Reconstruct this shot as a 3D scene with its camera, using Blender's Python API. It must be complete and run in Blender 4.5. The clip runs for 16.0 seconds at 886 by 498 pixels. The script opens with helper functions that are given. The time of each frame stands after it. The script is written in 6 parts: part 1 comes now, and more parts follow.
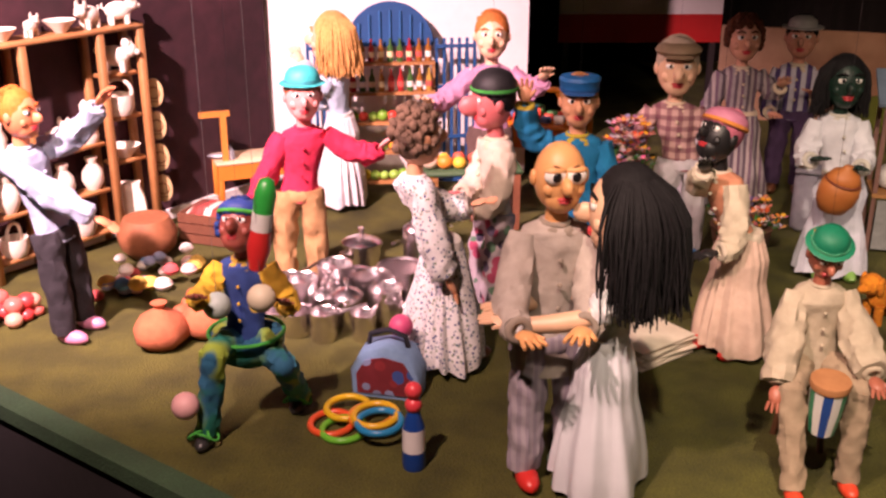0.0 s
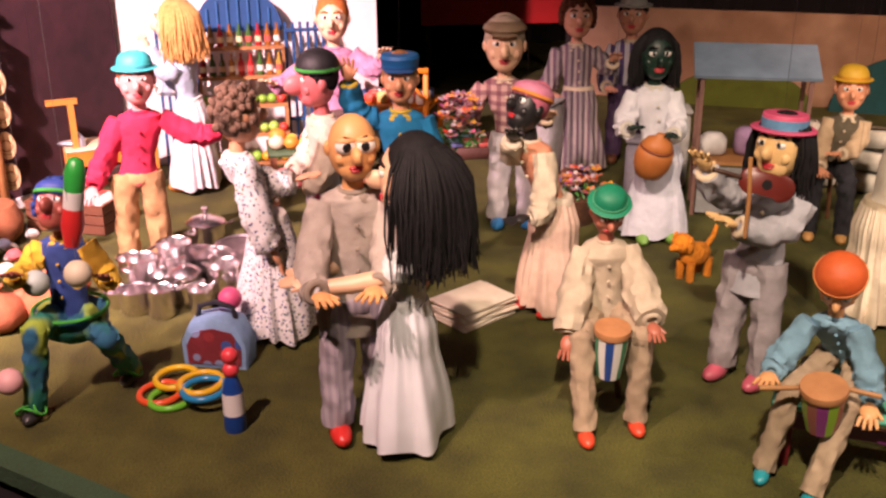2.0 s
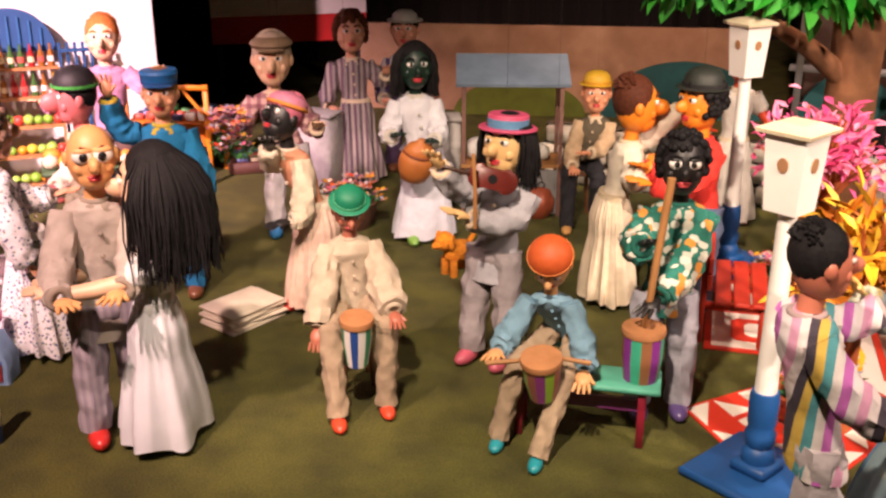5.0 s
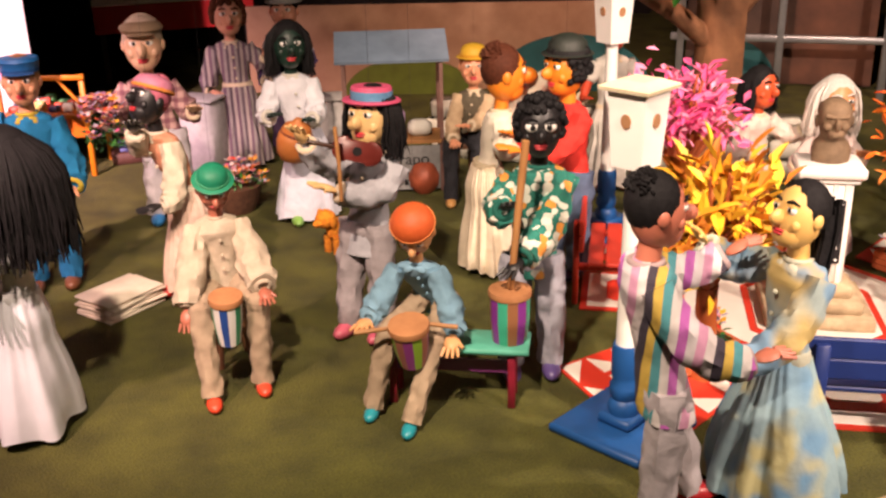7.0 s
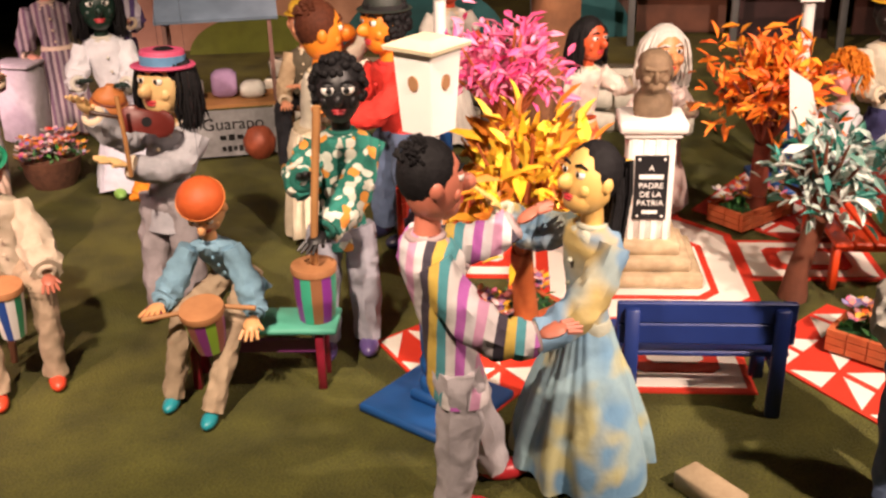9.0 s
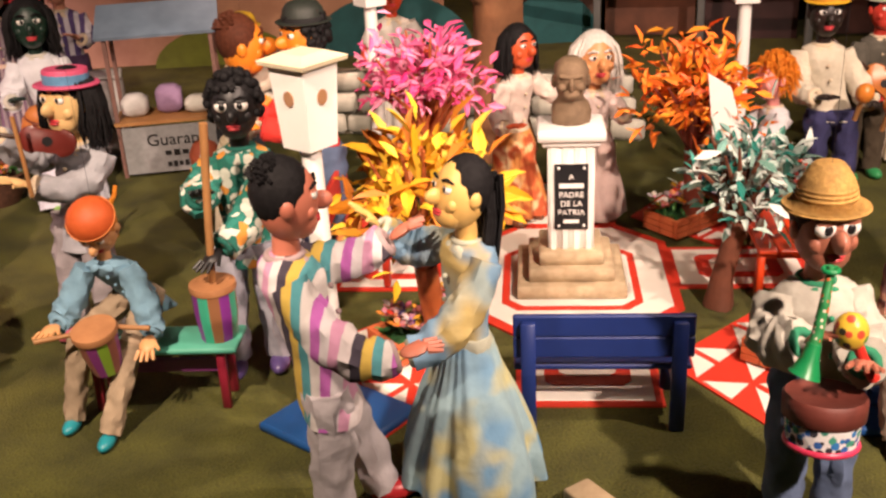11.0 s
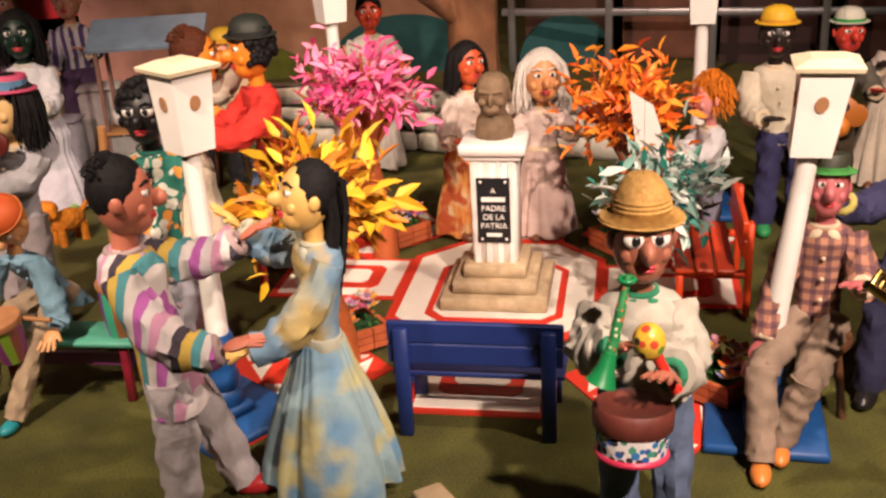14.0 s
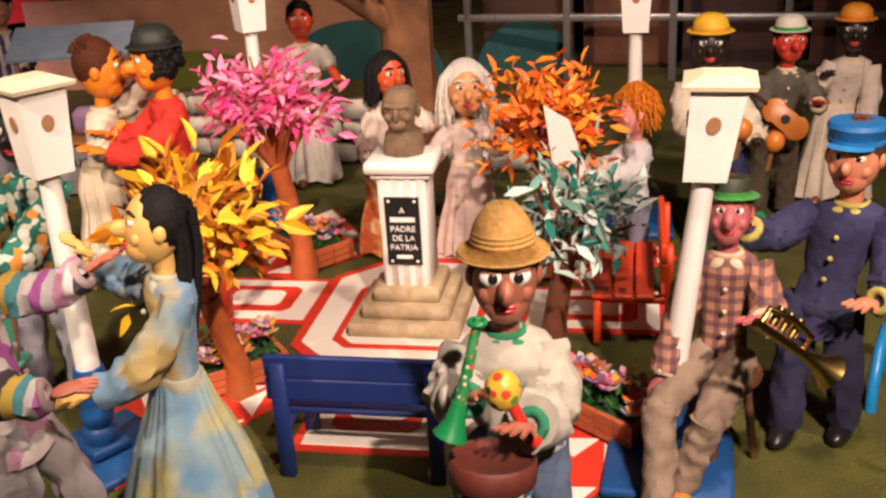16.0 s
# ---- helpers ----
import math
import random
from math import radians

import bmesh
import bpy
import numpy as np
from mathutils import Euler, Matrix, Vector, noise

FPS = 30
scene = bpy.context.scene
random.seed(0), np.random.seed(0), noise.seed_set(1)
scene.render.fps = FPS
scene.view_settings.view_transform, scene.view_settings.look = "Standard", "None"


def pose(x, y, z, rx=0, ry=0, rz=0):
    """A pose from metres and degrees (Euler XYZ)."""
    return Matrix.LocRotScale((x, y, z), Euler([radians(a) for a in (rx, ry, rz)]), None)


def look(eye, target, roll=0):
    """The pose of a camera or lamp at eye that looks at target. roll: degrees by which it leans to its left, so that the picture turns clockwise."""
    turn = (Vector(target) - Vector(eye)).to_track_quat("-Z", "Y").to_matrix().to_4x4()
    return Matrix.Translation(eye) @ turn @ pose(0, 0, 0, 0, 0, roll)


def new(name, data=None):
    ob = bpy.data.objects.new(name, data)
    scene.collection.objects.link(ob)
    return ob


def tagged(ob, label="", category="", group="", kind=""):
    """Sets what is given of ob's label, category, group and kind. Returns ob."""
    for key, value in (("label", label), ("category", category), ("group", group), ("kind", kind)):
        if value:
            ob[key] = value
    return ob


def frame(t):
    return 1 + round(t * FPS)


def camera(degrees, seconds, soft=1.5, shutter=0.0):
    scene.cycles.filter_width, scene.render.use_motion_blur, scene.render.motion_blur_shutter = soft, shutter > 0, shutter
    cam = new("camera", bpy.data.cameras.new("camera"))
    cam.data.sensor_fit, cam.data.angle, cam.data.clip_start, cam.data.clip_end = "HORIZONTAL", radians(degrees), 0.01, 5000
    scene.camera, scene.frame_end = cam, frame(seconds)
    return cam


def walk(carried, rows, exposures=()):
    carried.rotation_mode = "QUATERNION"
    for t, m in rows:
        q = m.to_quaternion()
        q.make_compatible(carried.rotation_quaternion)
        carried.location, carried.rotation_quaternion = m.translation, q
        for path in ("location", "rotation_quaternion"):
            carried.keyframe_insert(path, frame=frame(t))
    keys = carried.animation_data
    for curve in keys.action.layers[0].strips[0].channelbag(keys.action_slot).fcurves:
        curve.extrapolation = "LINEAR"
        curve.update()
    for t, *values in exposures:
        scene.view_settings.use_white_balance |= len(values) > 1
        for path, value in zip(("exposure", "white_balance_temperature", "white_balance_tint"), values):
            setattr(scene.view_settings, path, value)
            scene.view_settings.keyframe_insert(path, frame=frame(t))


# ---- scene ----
LENS = 46.4
cam = camera(LENS, 16.0, soft=2.5)
PATH = [
    (0.0, (1.364, 0.26, 1.262), (1.43, 3.996, -0.17), 0.0),
    (0.5, (1.446, 0.216, 1.276), (1.512, 3.944, -0.174), -0.5),
    (1.0, (1.488, 0.194, 1.26), (1.62, 3.912, -0.21), -0.2),
    (1.5, (1.54, 0.152, 1.272), (1.772, 3.878, -0.166), -0.4),
    (2.0, (1.596, 0.108, 1.266), (1.986, 3.804, -0.21), -0.3),
    (2.5, (1.62, 0.068, 1.272), (2.158, 3.766, -0.154), 0.1),
    (3.0, (1.648, 0.03, 1.274), (2.282, 3.716, -0.142), 0.1),
    (3.5, (1.67, 0.0, 1.276), (2.394, 3.662, -0.164), -0.2),
    (4.0, (1.692, -0.034, 1.272), (2.504, 3.606, -0.172), -0.1),
    (4.5, (1.738, -0.06, 1.272), (2.656, 3.568, -0.14), 0.1),
    (7.0, (1.904, -0.15, 1.238), (3.176, 3.352, -0.218), -1.2),
    (7.5, (1.928, -0.16, 1.238), (3.342, 3.268, -0.264), -1.7),
    (8.0, (2.006, -0.144, 1.22), (3.538, 3.174, -0.406), -1.6),
    (8.5, (2.08, -0.124, 1.216), (3.642, 3.166, -0.436), -1.2),
    (9.0, (2.164, -0.106, 1.22), (3.746, 3.186, -0.412), -1.4),
    (9.5, (2.23, -0.1, 1.23), (3.868, 3.168, -0.394), -1.9),
    (12.0, (2.55, -0.26, 1.21), (3.934, 3.146, -0.366), -3.6),
    (12.5, (2.622, -0.284, 1.214), (3.95, 3.16, -0.33), -3.6),
    (13.0, (2.674, -0.318, 1.21), (3.94, 3.158, -0.312), -3.5),
    (13.5, (2.73, -0.362, 1.196), (3.942, 3.128, -0.338), -3.3),
    (14.0, (2.788, -0.41, 1.184), (3.994, 3.092, -0.326), -3.2),
    (14.5, (2.826, -0.41, 1.172), (4.12, 3.054, -0.352), -3.1),
    (15.0, (2.898, -0.384, 1.166), (4.16, 3.066, -0.416), -2.4),
    (15.5, (2.98, -0.368, 1.172), (4.234, 3.11, -0.356), -2.9),
    (16.0, (3.056, -0.348, 1.166), (4.258, 3.16, -0.338), -3.3),
]
EXPOSURES = [(0.0, -0.32), (2.0, -0.1), (4.5, 0.08), (7.0, 0.2), (9.5, 0.2), (12.0, -0.03), (16.0, -0.24)]
walk(cam, [(t, look(eye, target, roll)) for t, eye, target, roll in PATH], EXPOSURES)

# ---- world and light ----
world = bpy.data.worlds.new("hall")
scene.world = world
world.use_nodes = True
world.node_tree.nodes["Background"].inputs[0].default_value = (1.0, 0.72, 0.62, 1)
world.node_tree.nodes["Background"].inputs[1].default_value = 0.36


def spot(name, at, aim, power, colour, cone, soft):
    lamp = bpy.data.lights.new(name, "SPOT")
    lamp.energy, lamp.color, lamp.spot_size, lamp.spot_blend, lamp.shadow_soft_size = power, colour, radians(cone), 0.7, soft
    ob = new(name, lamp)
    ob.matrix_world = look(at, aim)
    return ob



# Assumed stage spots, no fixture in view; aim and power tuned to shadows and brightness.
spot("unseen_spot", (-0.1, 1.5, 2.4), (0.55, 3.75, 0.42), 2100, (1.0, 0.60, 0.66), 60, 0.05)
spot("unseen_spot", (0.65, 0.8, 2.6), (1.25, 2.6, 0.2), 520, (1.0, 0.63, 0.56), 54, 0.05)
spot("unseen_spot", (1.6, 0.35, 2.6), (2.8, 2.4, 0.2), 560, (1.0, 0.75, 0.58), 48, 0.05)
# Frontal spot added to brighten the puppets' fronts around the square.
spot("unseen_spot", (3.55, -1.0, 2.35), (4.1, 1.85, 0.25), 730, (1.0, 0.74, 0.60), 52, 0.05)
spot("unseen_spot", (4.2, 0.35, 2.7), (3.85, 1.85, 0.2), 230, (1.0, 0.74, 0.60), 66, 0.05)
# Spot added to lift the scenery at the back; no source known there.
spot("unseen_spot", (3.7, 2.6, 2.4), (4.6, 4.3, 0.2), 300, (1.0, 0.60, 0.45), 78, 0.05)

# ---- mesh building ----


class Shape:
    """Points, faces and a material slot for every face."""

    def __init__(self):
        self.v, self.f, self.m = [], [], []

    def add(self, verts, faces, slot=0):
        base = len(self.v)
        self.v += [tuple(p) for p in verts]
        self.f += [tuple(base + i for i in face) for face in faces]
        self.m += [slot] * len(faces)

    def loft(self, rings, slot=0, cap=True):
        n = len(rings[0])
        verts = [p for ring in rings for p in ring]
        faces = []
        for k in range(len(rings) - 1):
            for i in range(n):
                j = (i + 1) % n
                faces.append((k * n + i, k * n + j, (k + 1) * n + j, (k + 1) * n + i))
        if cap:
            faces.append(tuple(reversed(range(n))))
            faces.append(tuple((len(rings) - 1) * n + i for i in range(n)))
        self.add(verts, faces, slot)

    def ball(self, c, r, slot=0, seg=12, rows=8, turn=None):
        r = (r, r, r) if isinstance(r, (int, float)) else r
        rings = []
        for k in range(rows + 1):
            a = math.pi * (k + 0.04 * (k == 0) - 0.04 * (k == rows)) / rows
            ring = []
            for i in range(seg):
                b = 2 * math.pi * i / seg
                p = Vector((r[0] * math.sin(a) * math.cos(b), r[1] * math.sin(a) * math.sin(b), -r[2] * math.cos(a)))
                if turn:
                    p = turn @ p
                ring.append((p.x + c[0], p.y + c[1], p.z + c[2]))
            rings.append(ring)
        self.loft(rings, slot)

    def tube(self, path, radii, slot=0, seg=10, crease=0.0, flat=1.0):
        pts = [Vector(p) for p in path]
        rings = []
        side = None
        for k, p in enumerate(pts):
            d = (pts[min(k + 1, len(pts) - 1)] - pts[max(k - 1, 0)]).normalized()
            if side is None:
                side = d.orthogonal().normalized()
            side = (side - d * side.dot(d)).normalized()
            up = d.cross(side)
            ring = []
            for i in range(seg):
                b = 2 * math.pi * i / seg
                rr = radii[k] * (1 + crease * noise.noise(Vector((math.cos(b) * 2.4 + 90 * path[0][0], math.sin(b) * 2.4, k * 0.3 + 0.8 * math.sin(b)))))
                q = p + rr * (math.cos(b) * side + flat * math.sin(b) * up)
                ring.append(tuple(q))
            rings.append(ring)
        self.loft(rings, slot)

    def lathe(self, profile, slot=0, seg=20, c=(0, 0), squash=1.0, folds=0, depth=0.0):
        rings = []
        low = profile[0][1]
        high = profile[-1][1]
        for r, z in profile:
            w = (high - z) / max(1e-6, high - low)
            ring = []
            for i in range(seg):
                b = 2 * math.pi * i / seg
                rr = r * (1 + depth * w * (math.sin(folds * b + 3 * c[0]) + 0.5 * math.sin((folds * 1.7 // 1) * b + 1.0)))
                ring.append((c[0] + rr * math.cos(b), c[1] + squash * rr * math.sin(b), z))
            rings.append(ring)
        self.loft(rings, slot)

    def box(self, c, s, slot=0, turn=0.0, bevel=0.0, tilt=None):
        x, y, z = s[0] / 2, s[1] / 2, s[2] / 2
        b = min(bevel, x * 0.9, y * 0.9, z * 0.9)
        co, si = math.cos(radians(turn)), math.sin(radians(turn))
        rings = []
        for zz, inset in ((-z, b), (-z + b, 0), (z - b, 0), (z, b)) if b else ((-z, 0), (z, 0)):
            xx, yy = x - inset, y - inset
            ring = [(-xx, -yy, zz), (xx, -yy, zz), (xx, yy, zz), (-xx, yy, zz)]
            if b:
                e = b * 0.7
                ring = [(-xx + e, -yy, zz), (xx - e, -yy, zz), (xx, -yy + e, zz), (xx, yy - e, zz), (xx - e, yy, zz), (-xx + e, yy, zz), (-xx, yy - e, zz), (-xx, -yy + e, zz)]
            out = []
            for p in ring:
                p = tilt @ Vector(p) if tilt else Vector(p)
                out.append((c[0] + co * p.x - si * p.y, c[1] + si * p.x + co * p.y, c[2] + p.z))
            rings.append(out)
        self.loft(rings, slot)

    def torus(self, c, big, small, slot=0, seg=24, turn=None):
        rings = []
        for i in range(seg):
            a = 2 * math.pi * i / seg
            ring = []
            for k in range(8):
                b = 2 * math.pi * k / 8
                p = Vector(((big + small * math.cos(b)) * math.cos(a), (big + small * math.cos(b)) * math.sin(a), small * math.sin(b)))
                p = turn @ p if turn else p
                ring.append((p.x + c[0], p.y + c[1], p.z + c[2]))
            rings.append(ring)
        rings.append(rings[0])
        self.loft(rings, slot, cap=False)


def place(name, shape, mats, parent=None, label="", category="", group="", kind="", at=None, smooth=True):
    mesh = bpy.data.meshes.new(name)
    mesh.from_pydata(shape.v, [], shape.f)
    for m in mats if isinstance(mats, (list, tuple)) else [mats]:
        mesh.materials.append(m)
    mesh.polygons.foreach_set("material_index", shape.m)
    mesh.polygons.foreach_set("use_smooth", [smooth] * len(shape.f))
    mesh.update()
    if smooth:
        mesh.set_sharp_from_angle(angle=radians(48))
    ob = new(name, mesh)
    if at is not None:
        ob.matrix_world = at
    ob.parent = parent
    return tagged(ob, label, category, group, kind)


def part(name, shape, mats, parent, label="", smooth=True):
    return place(name, shape, mats, parent, label, smooth=smooth)


def thing(name, label, category, at, group=""):
    ob = new(name)
    ob.matrix_world = at
    return tagged(ob, label, category, group)


# ---- materials ----


def base_material(name, rough=0.7, metal=0.0):
    m = bpy.data.materials.new(name)
    m.use_nodes = True
    nt = m.node_tree
    b = nt.nodes["Principled BSDF"]
    b.inputs["Roughness"].default_value, b.inputs["Metallic"].default_value = rough, metal
    return m, nt, b


def node(nt, kind, **values):
    n = nt.nodes.new(kind)
    for k, val in values.items():
        n.inputs[k.replace("_", " ")].default_value = val
    return n


def mix_colour(nt, fac, a, b, mode="MIX"):
    n = nt.nodes.new("ShaderNodeMix")
    n.data_type, n.blend_type = "RGBA", mode
    for sock, val in ((n.inputs[0], fac), (n.inputs[6], a), (n.inputs[7], b)):
        if isinstance(val, (int, float)):
            sock.default_value = val
        elif isinstance(val, tuple):
            sock.default_value = (*val[:3], 1)
        else:
            nt.links.new(val, sock)
    return n.outputs[2]


def step(nt, value, low, high):
    n = nt.nodes.new("ShaderNodeMapRange")
    nt.links.new(value, n.inputs[0])
    n.inputs[1].default_value, n.inputs[2].default_value = low, high
    return n.outputs[0]


def finish(nt, b, colour, grain=60.0, vary=0.25, bump=0.25, big=6.0, fine=0.004, creases=0.0):
    tc = nt.nodes.new("ShaderNodeTexCoord")
    n1 = node(nt, "ShaderNodeTexNoise", Scale=grain, Detail=4.0)
    n2 = node(nt, "ShaderNodeTexNoise", Scale=big, Detail=3.0)
    for n in (n1, n2):
        nt.links.new(tc.outputs["Object"], n.inputs["Vector"])
    c = mix_colour(nt, step(nt, n2.outputs[0], 0.35, 0.7), colour, tuple(x * (1 - vary) for x in colour) if isinstance(colour, tuple) else mix_colour(nt, vary, colour, (0.02, 0.015, 0.01)))
    c = mix_colour(nt, vary * 0.6, c, mix_colour(nt, step(nt, n1.outputs[0], 0.3, 0.7), (0.0, 0.0, 0.0), (1.0, 1.0, 1.0)), "SOFT_LIGHT")
    nt.links.new(c, b.inputs["Base Color"])
    bp = nt.nodes.new("ShaderNodeBump")
    bp.inputs["Strength"].default_value, bp.inputs["Distance"].default_value = bump, fine
    nt.links.new(n1.outputs[0], bp.inputs["Height"])
    if creases:
        n3 = node(nt, "ShaderNodeTexNoise", Scale=8.0, Detail=3.5, Distortion=0.8)
        nt.links.new(tc.outputs["Object"], n3.inputs["Vector"])
        b2 = nt.nodes.new("ShaderNodeBump")
        b2.inputs["Strength"].default_value, b2.inputs["Distance"].default_value = creases, 0.03
        nt.links.new(n3.outputs[0], b2.inputs["Height"])
        nt.links.new(bp.outputs[0], b2.inputs["Normal"])
        nt.links.new(b2.outputs[0], b.inputs["Normal"])
    else:
        nt.links.new(bp.outputs[0], b.inputs["Normal"])


made = {}


def plain(colour, rough=0.75, metal=0.0, grain=60.0, vary=0.25, bump=0.25, big=6.0, fine=0.004, name="surface", creases=0.0):
    key = (colour, rough, metal, grain, vary, bump, creases)
    if key not in made:
        m, nt, b = base_material(name, rough, metal)
        if name == "yarn":
            b.inputs["Specular IOR Level"].default_value = 0.15
        finish(nt, b, colour, grain, vary, bump, big, fine, creases)
        made[key] = m
    return made[key]


def cloth(colour):
    return plain(colour, 0.9, 0.0, 45.0, 0.22, 0.5, 9.0, 0.006, name="cloth", creases=0.3)


def paint(colour, rough=0.35):
    return plain(colour, rough, 0.0, 25.0, 0.12, 0.06, 5.0, 0.003, name="paint")


def banded(name, colours, scale, axis=(1, 0, 0), rough=0.9, jitter=0.15):
    """Cloth with stripes of several colours across the given axis."""
    m, nt, b = base_material(name, rough)
    tc = nt.nodes.new("ShaderNodeTexCoord")
    dot = nt.nodes.new("ShaderNodeVectorMath")
    dot.operation = "DOT_PRODUCT"
    nt.links.new(tc.outputs["Object"], dot.inputs[0])
    dot.inputs[1].default_value = axis
    wob = node(nt, "ShaderNodeTexNoise", Scale=7.0, Detail=1.0)
    nt.links.new(tc.outputs["Object"], wob.inputs["Vector"])
    mul = nt.nodes.new("ShaderNodeMath")
    mul.operation = "MULTIPLY_ADD"
    nt.links.new(wob.outputs[0], mul.inputs[0])
    mul.inputs[1].default_value = jitter / scale
    nt.links.new(dot.outputs["Value"], mul.inputs[2])
    sc = nt.nodes.new("ShaderNodeMath")
    sc.operation = "MULTIPLY"
    nt.links.new(mul.outputs[0], sc.inputs[0])
    sc.inputs[1].default_value = scale
    fr = nt.nodes.new("ShaderNodeMath")
    fr.operation = "FRACT"
    nt.links.new(sc.outputs[0], fr.inputs[0])
    ramp = nt.nodes.new("ShaderNodeValToRGB")
    ramp.color_ramp.interpolation = "CONSTANT"
    while len(ramp.color_ramp.elements) < len(colours):
        ramp.color_ramp.elements.new(0.5)
    for i, c in enumerate(colours):
        ramp.color_ramp.elements[i].position = i / len(colours)
        ramp.color_ramp.elements[i].color = (*c, 1)
    nt.links.new(fr.outputs[0], ramp.inputs[0])
    finish(nt, b, ramp.outputs[0], 45.0, 0.15, 0.4, creases=0.3)
    return m


def plaid(name, ground, lines, scale):
    m, nt, b = base_material(name, 0.9)
    tc = nt.nodes.new("ShaderNodeTexCoord")
    col = ground
    for axis in ("X", "Z"):
        w = node(nt, "ShaderNodeTexWave", Scale=scale, Distortion=0.6)
        w.bands_direction = axis
        nt.links.new(tc.outputs["Object"], w.inputs["Vector"])
        col = mix_colour(nt, step(nt, w.outputs[0], 0.45, 0.7), col, mix_colour(nt, 0.6, col, lines))
    finish(nt, b, col, 45.0, 0.15, 0.4, creases=0.3)
    return m


def spotted(name, ground, spots, scale, size=0.35, rough=0.9):
    """Cloth or paint with scattered marks in several colours."""
    m, nt, b = base_material(name, rough)
    tc = nt.nodes.new("ShaderNodeTexCoord")
    vor = node(nt, "ShaderNodeTexVoronoi", Scale=scale)
    nt.links.new(tc.outputs["Object"], vor.inputs["Vector"])
    sep = nt.nodes.new("ShaderNodeSeparateColor")
    nt.links.new(vor.outputs["Color"], sep.inputs[0])
    ramp = nt.nodes.new("ShaderNodeValToRGB")
    ramp.color_ramp.interpolation = "CONSTANT"
    while len(ramp.color_ramp.elements) < len(spots):
        ramp.color_ramp.elements.new(0.5)
    for i, c in enumerate(spots):
        ramp.color_ramp.elements[i].position = i / len(spots)
        ramp.color_ramp.elements[i].color = (*c, 1)
    nt.links.new(sep.outputs[0], ramp.inputs[0])
    col = mix_colour(nt, step(nt, vor.outputs["Distance"], size + 0.04, size), ground, ramp.outputs[0])
    finish(nt, b, col, 45.0, 0.15, 0.4, creases=0.3)
    return m


def washed(name, a, b_, c, scale=7.0):
    """Cloth dyed in soft clouds of three colours."""
    m, nt, b = base_material(name, 0.85)
    tc = nt.nodes.new("ShaderNodeTexCoord")
    col = a
    for k, other in enumerate((b_, c)):
        n = node(nt, "ShaderNodeTexNoise", Scale=scale * (1 + 0.4 * k), Detail=1.5)
        mp = nt.nodes.new("ShaderNodeMapping")
        mp.inputs["Location"].default_value = (k * 3.1, k * 5.7, 0)
        nt.links.new(tc.outputs["Object"], mp.inputs["Vector"])
        nt.links.new(mp.outputs[0], n.inputs["Vector"])
        col = mix_colour(nt, step(nt, n.outputs[0], 0.48, 0.58), col, other)
    finish(nt, b, col, 45.0, 0.15, 0.4, creases=0.3)
    return m


def per_island(name, colours, rough=0.55):
    m, nt, b = base_material(name, rough)
    geo = nt.nodes.new("ShaderNodeNewGeometry")
    ramp = nt.nodes.new("ShaderNodeValToRGB")
    while len(ramp.color_ramp.elements) < len(colours):
        ramp.color_ramp.elements.new(0.5)
    for i, c in enumerate(colours):
        ramp.color_ramp.elements[i].position = i / max(1, len(colours) - 1)
        ramp.color_ramp.elements[i].color = (*c, 1)
    nt.links.new(geo.outputs["Random Per Island"], ramp.inputs[0])
    nt.links.new(ramp.outputs[0], b.inputs["Base Color"])
    return m


WHITE = (0.8, 0.77, 0.72)
BLACK = (0.012, 0.011, 0.012)
FLESH = (0.72, 0.36, 0.2)
PALE = (0.78, 0.5, 0.32)
ORANGE = (0.78, 0.24, 0.02)
RED = (0.62, 0.03, 0.025)
BROWN = (0.16, 0.06, 0.03)
CREAM = (0.66, 0.54, 0.38)
GREY = (0.27, 0.25, 0.25)
WOOD = (0.42, 0.2, 0.07)
BLUE = (0.02, 0.06, 0.22)

carpet = plain((0.088, 0.088, 0.012), 0.97, 0.0, 160.0, 0.5, 1.0, 7.0, 0.008, name="carpet")
carpet_edge = plain((0.03, 0.07, 0.03), 0.9, 0.0, 150.0, 0.4, 0.6, 4.0, 0.006, name="edge_carpet")
drape = plain((0.012, 0.008, 0.009), 0.95, 0.0, 30.0, 0.3, 0.3, 2.0, name="black_drape")
maroon = plain((0.05, 0.014, 0.02), 0.85, 0.0, 18.0, 0.5, 0.3, 2.5, name="maroon_board")
whitewash = plain((0.75, 0.70, 0.66), 0.9, 0.0, 30.0, 0.1, 0.3, 2.0, name="whitewash")
plywood = plain((0.40, 0.23, 0.14), 0.8, 0.0, 12.0, 0.3, 0.2, 1.5, name="plywood")
wood = plain(WOOD, 0.55, 0.0, 20.0, 0.35, 0.2, 5.0, name="wood")
steel = plain((0.42, 0.45, 0.48), 0.4, 0.6, 40.0, 0.2, 0.1, name="grey_steel")
aluminium = plain((0.82, 0.76, 0.76), 0.27, 1.0, 40.0, 0.15, 0.1, 12.0, name="aluminium")
lime = plain((0.82, 0.8, 0.76), 0.6, 0.0, 30.0, 0.08, 0.15, name="white_paint")

# ---- stage and hall ----
ground = Shape()
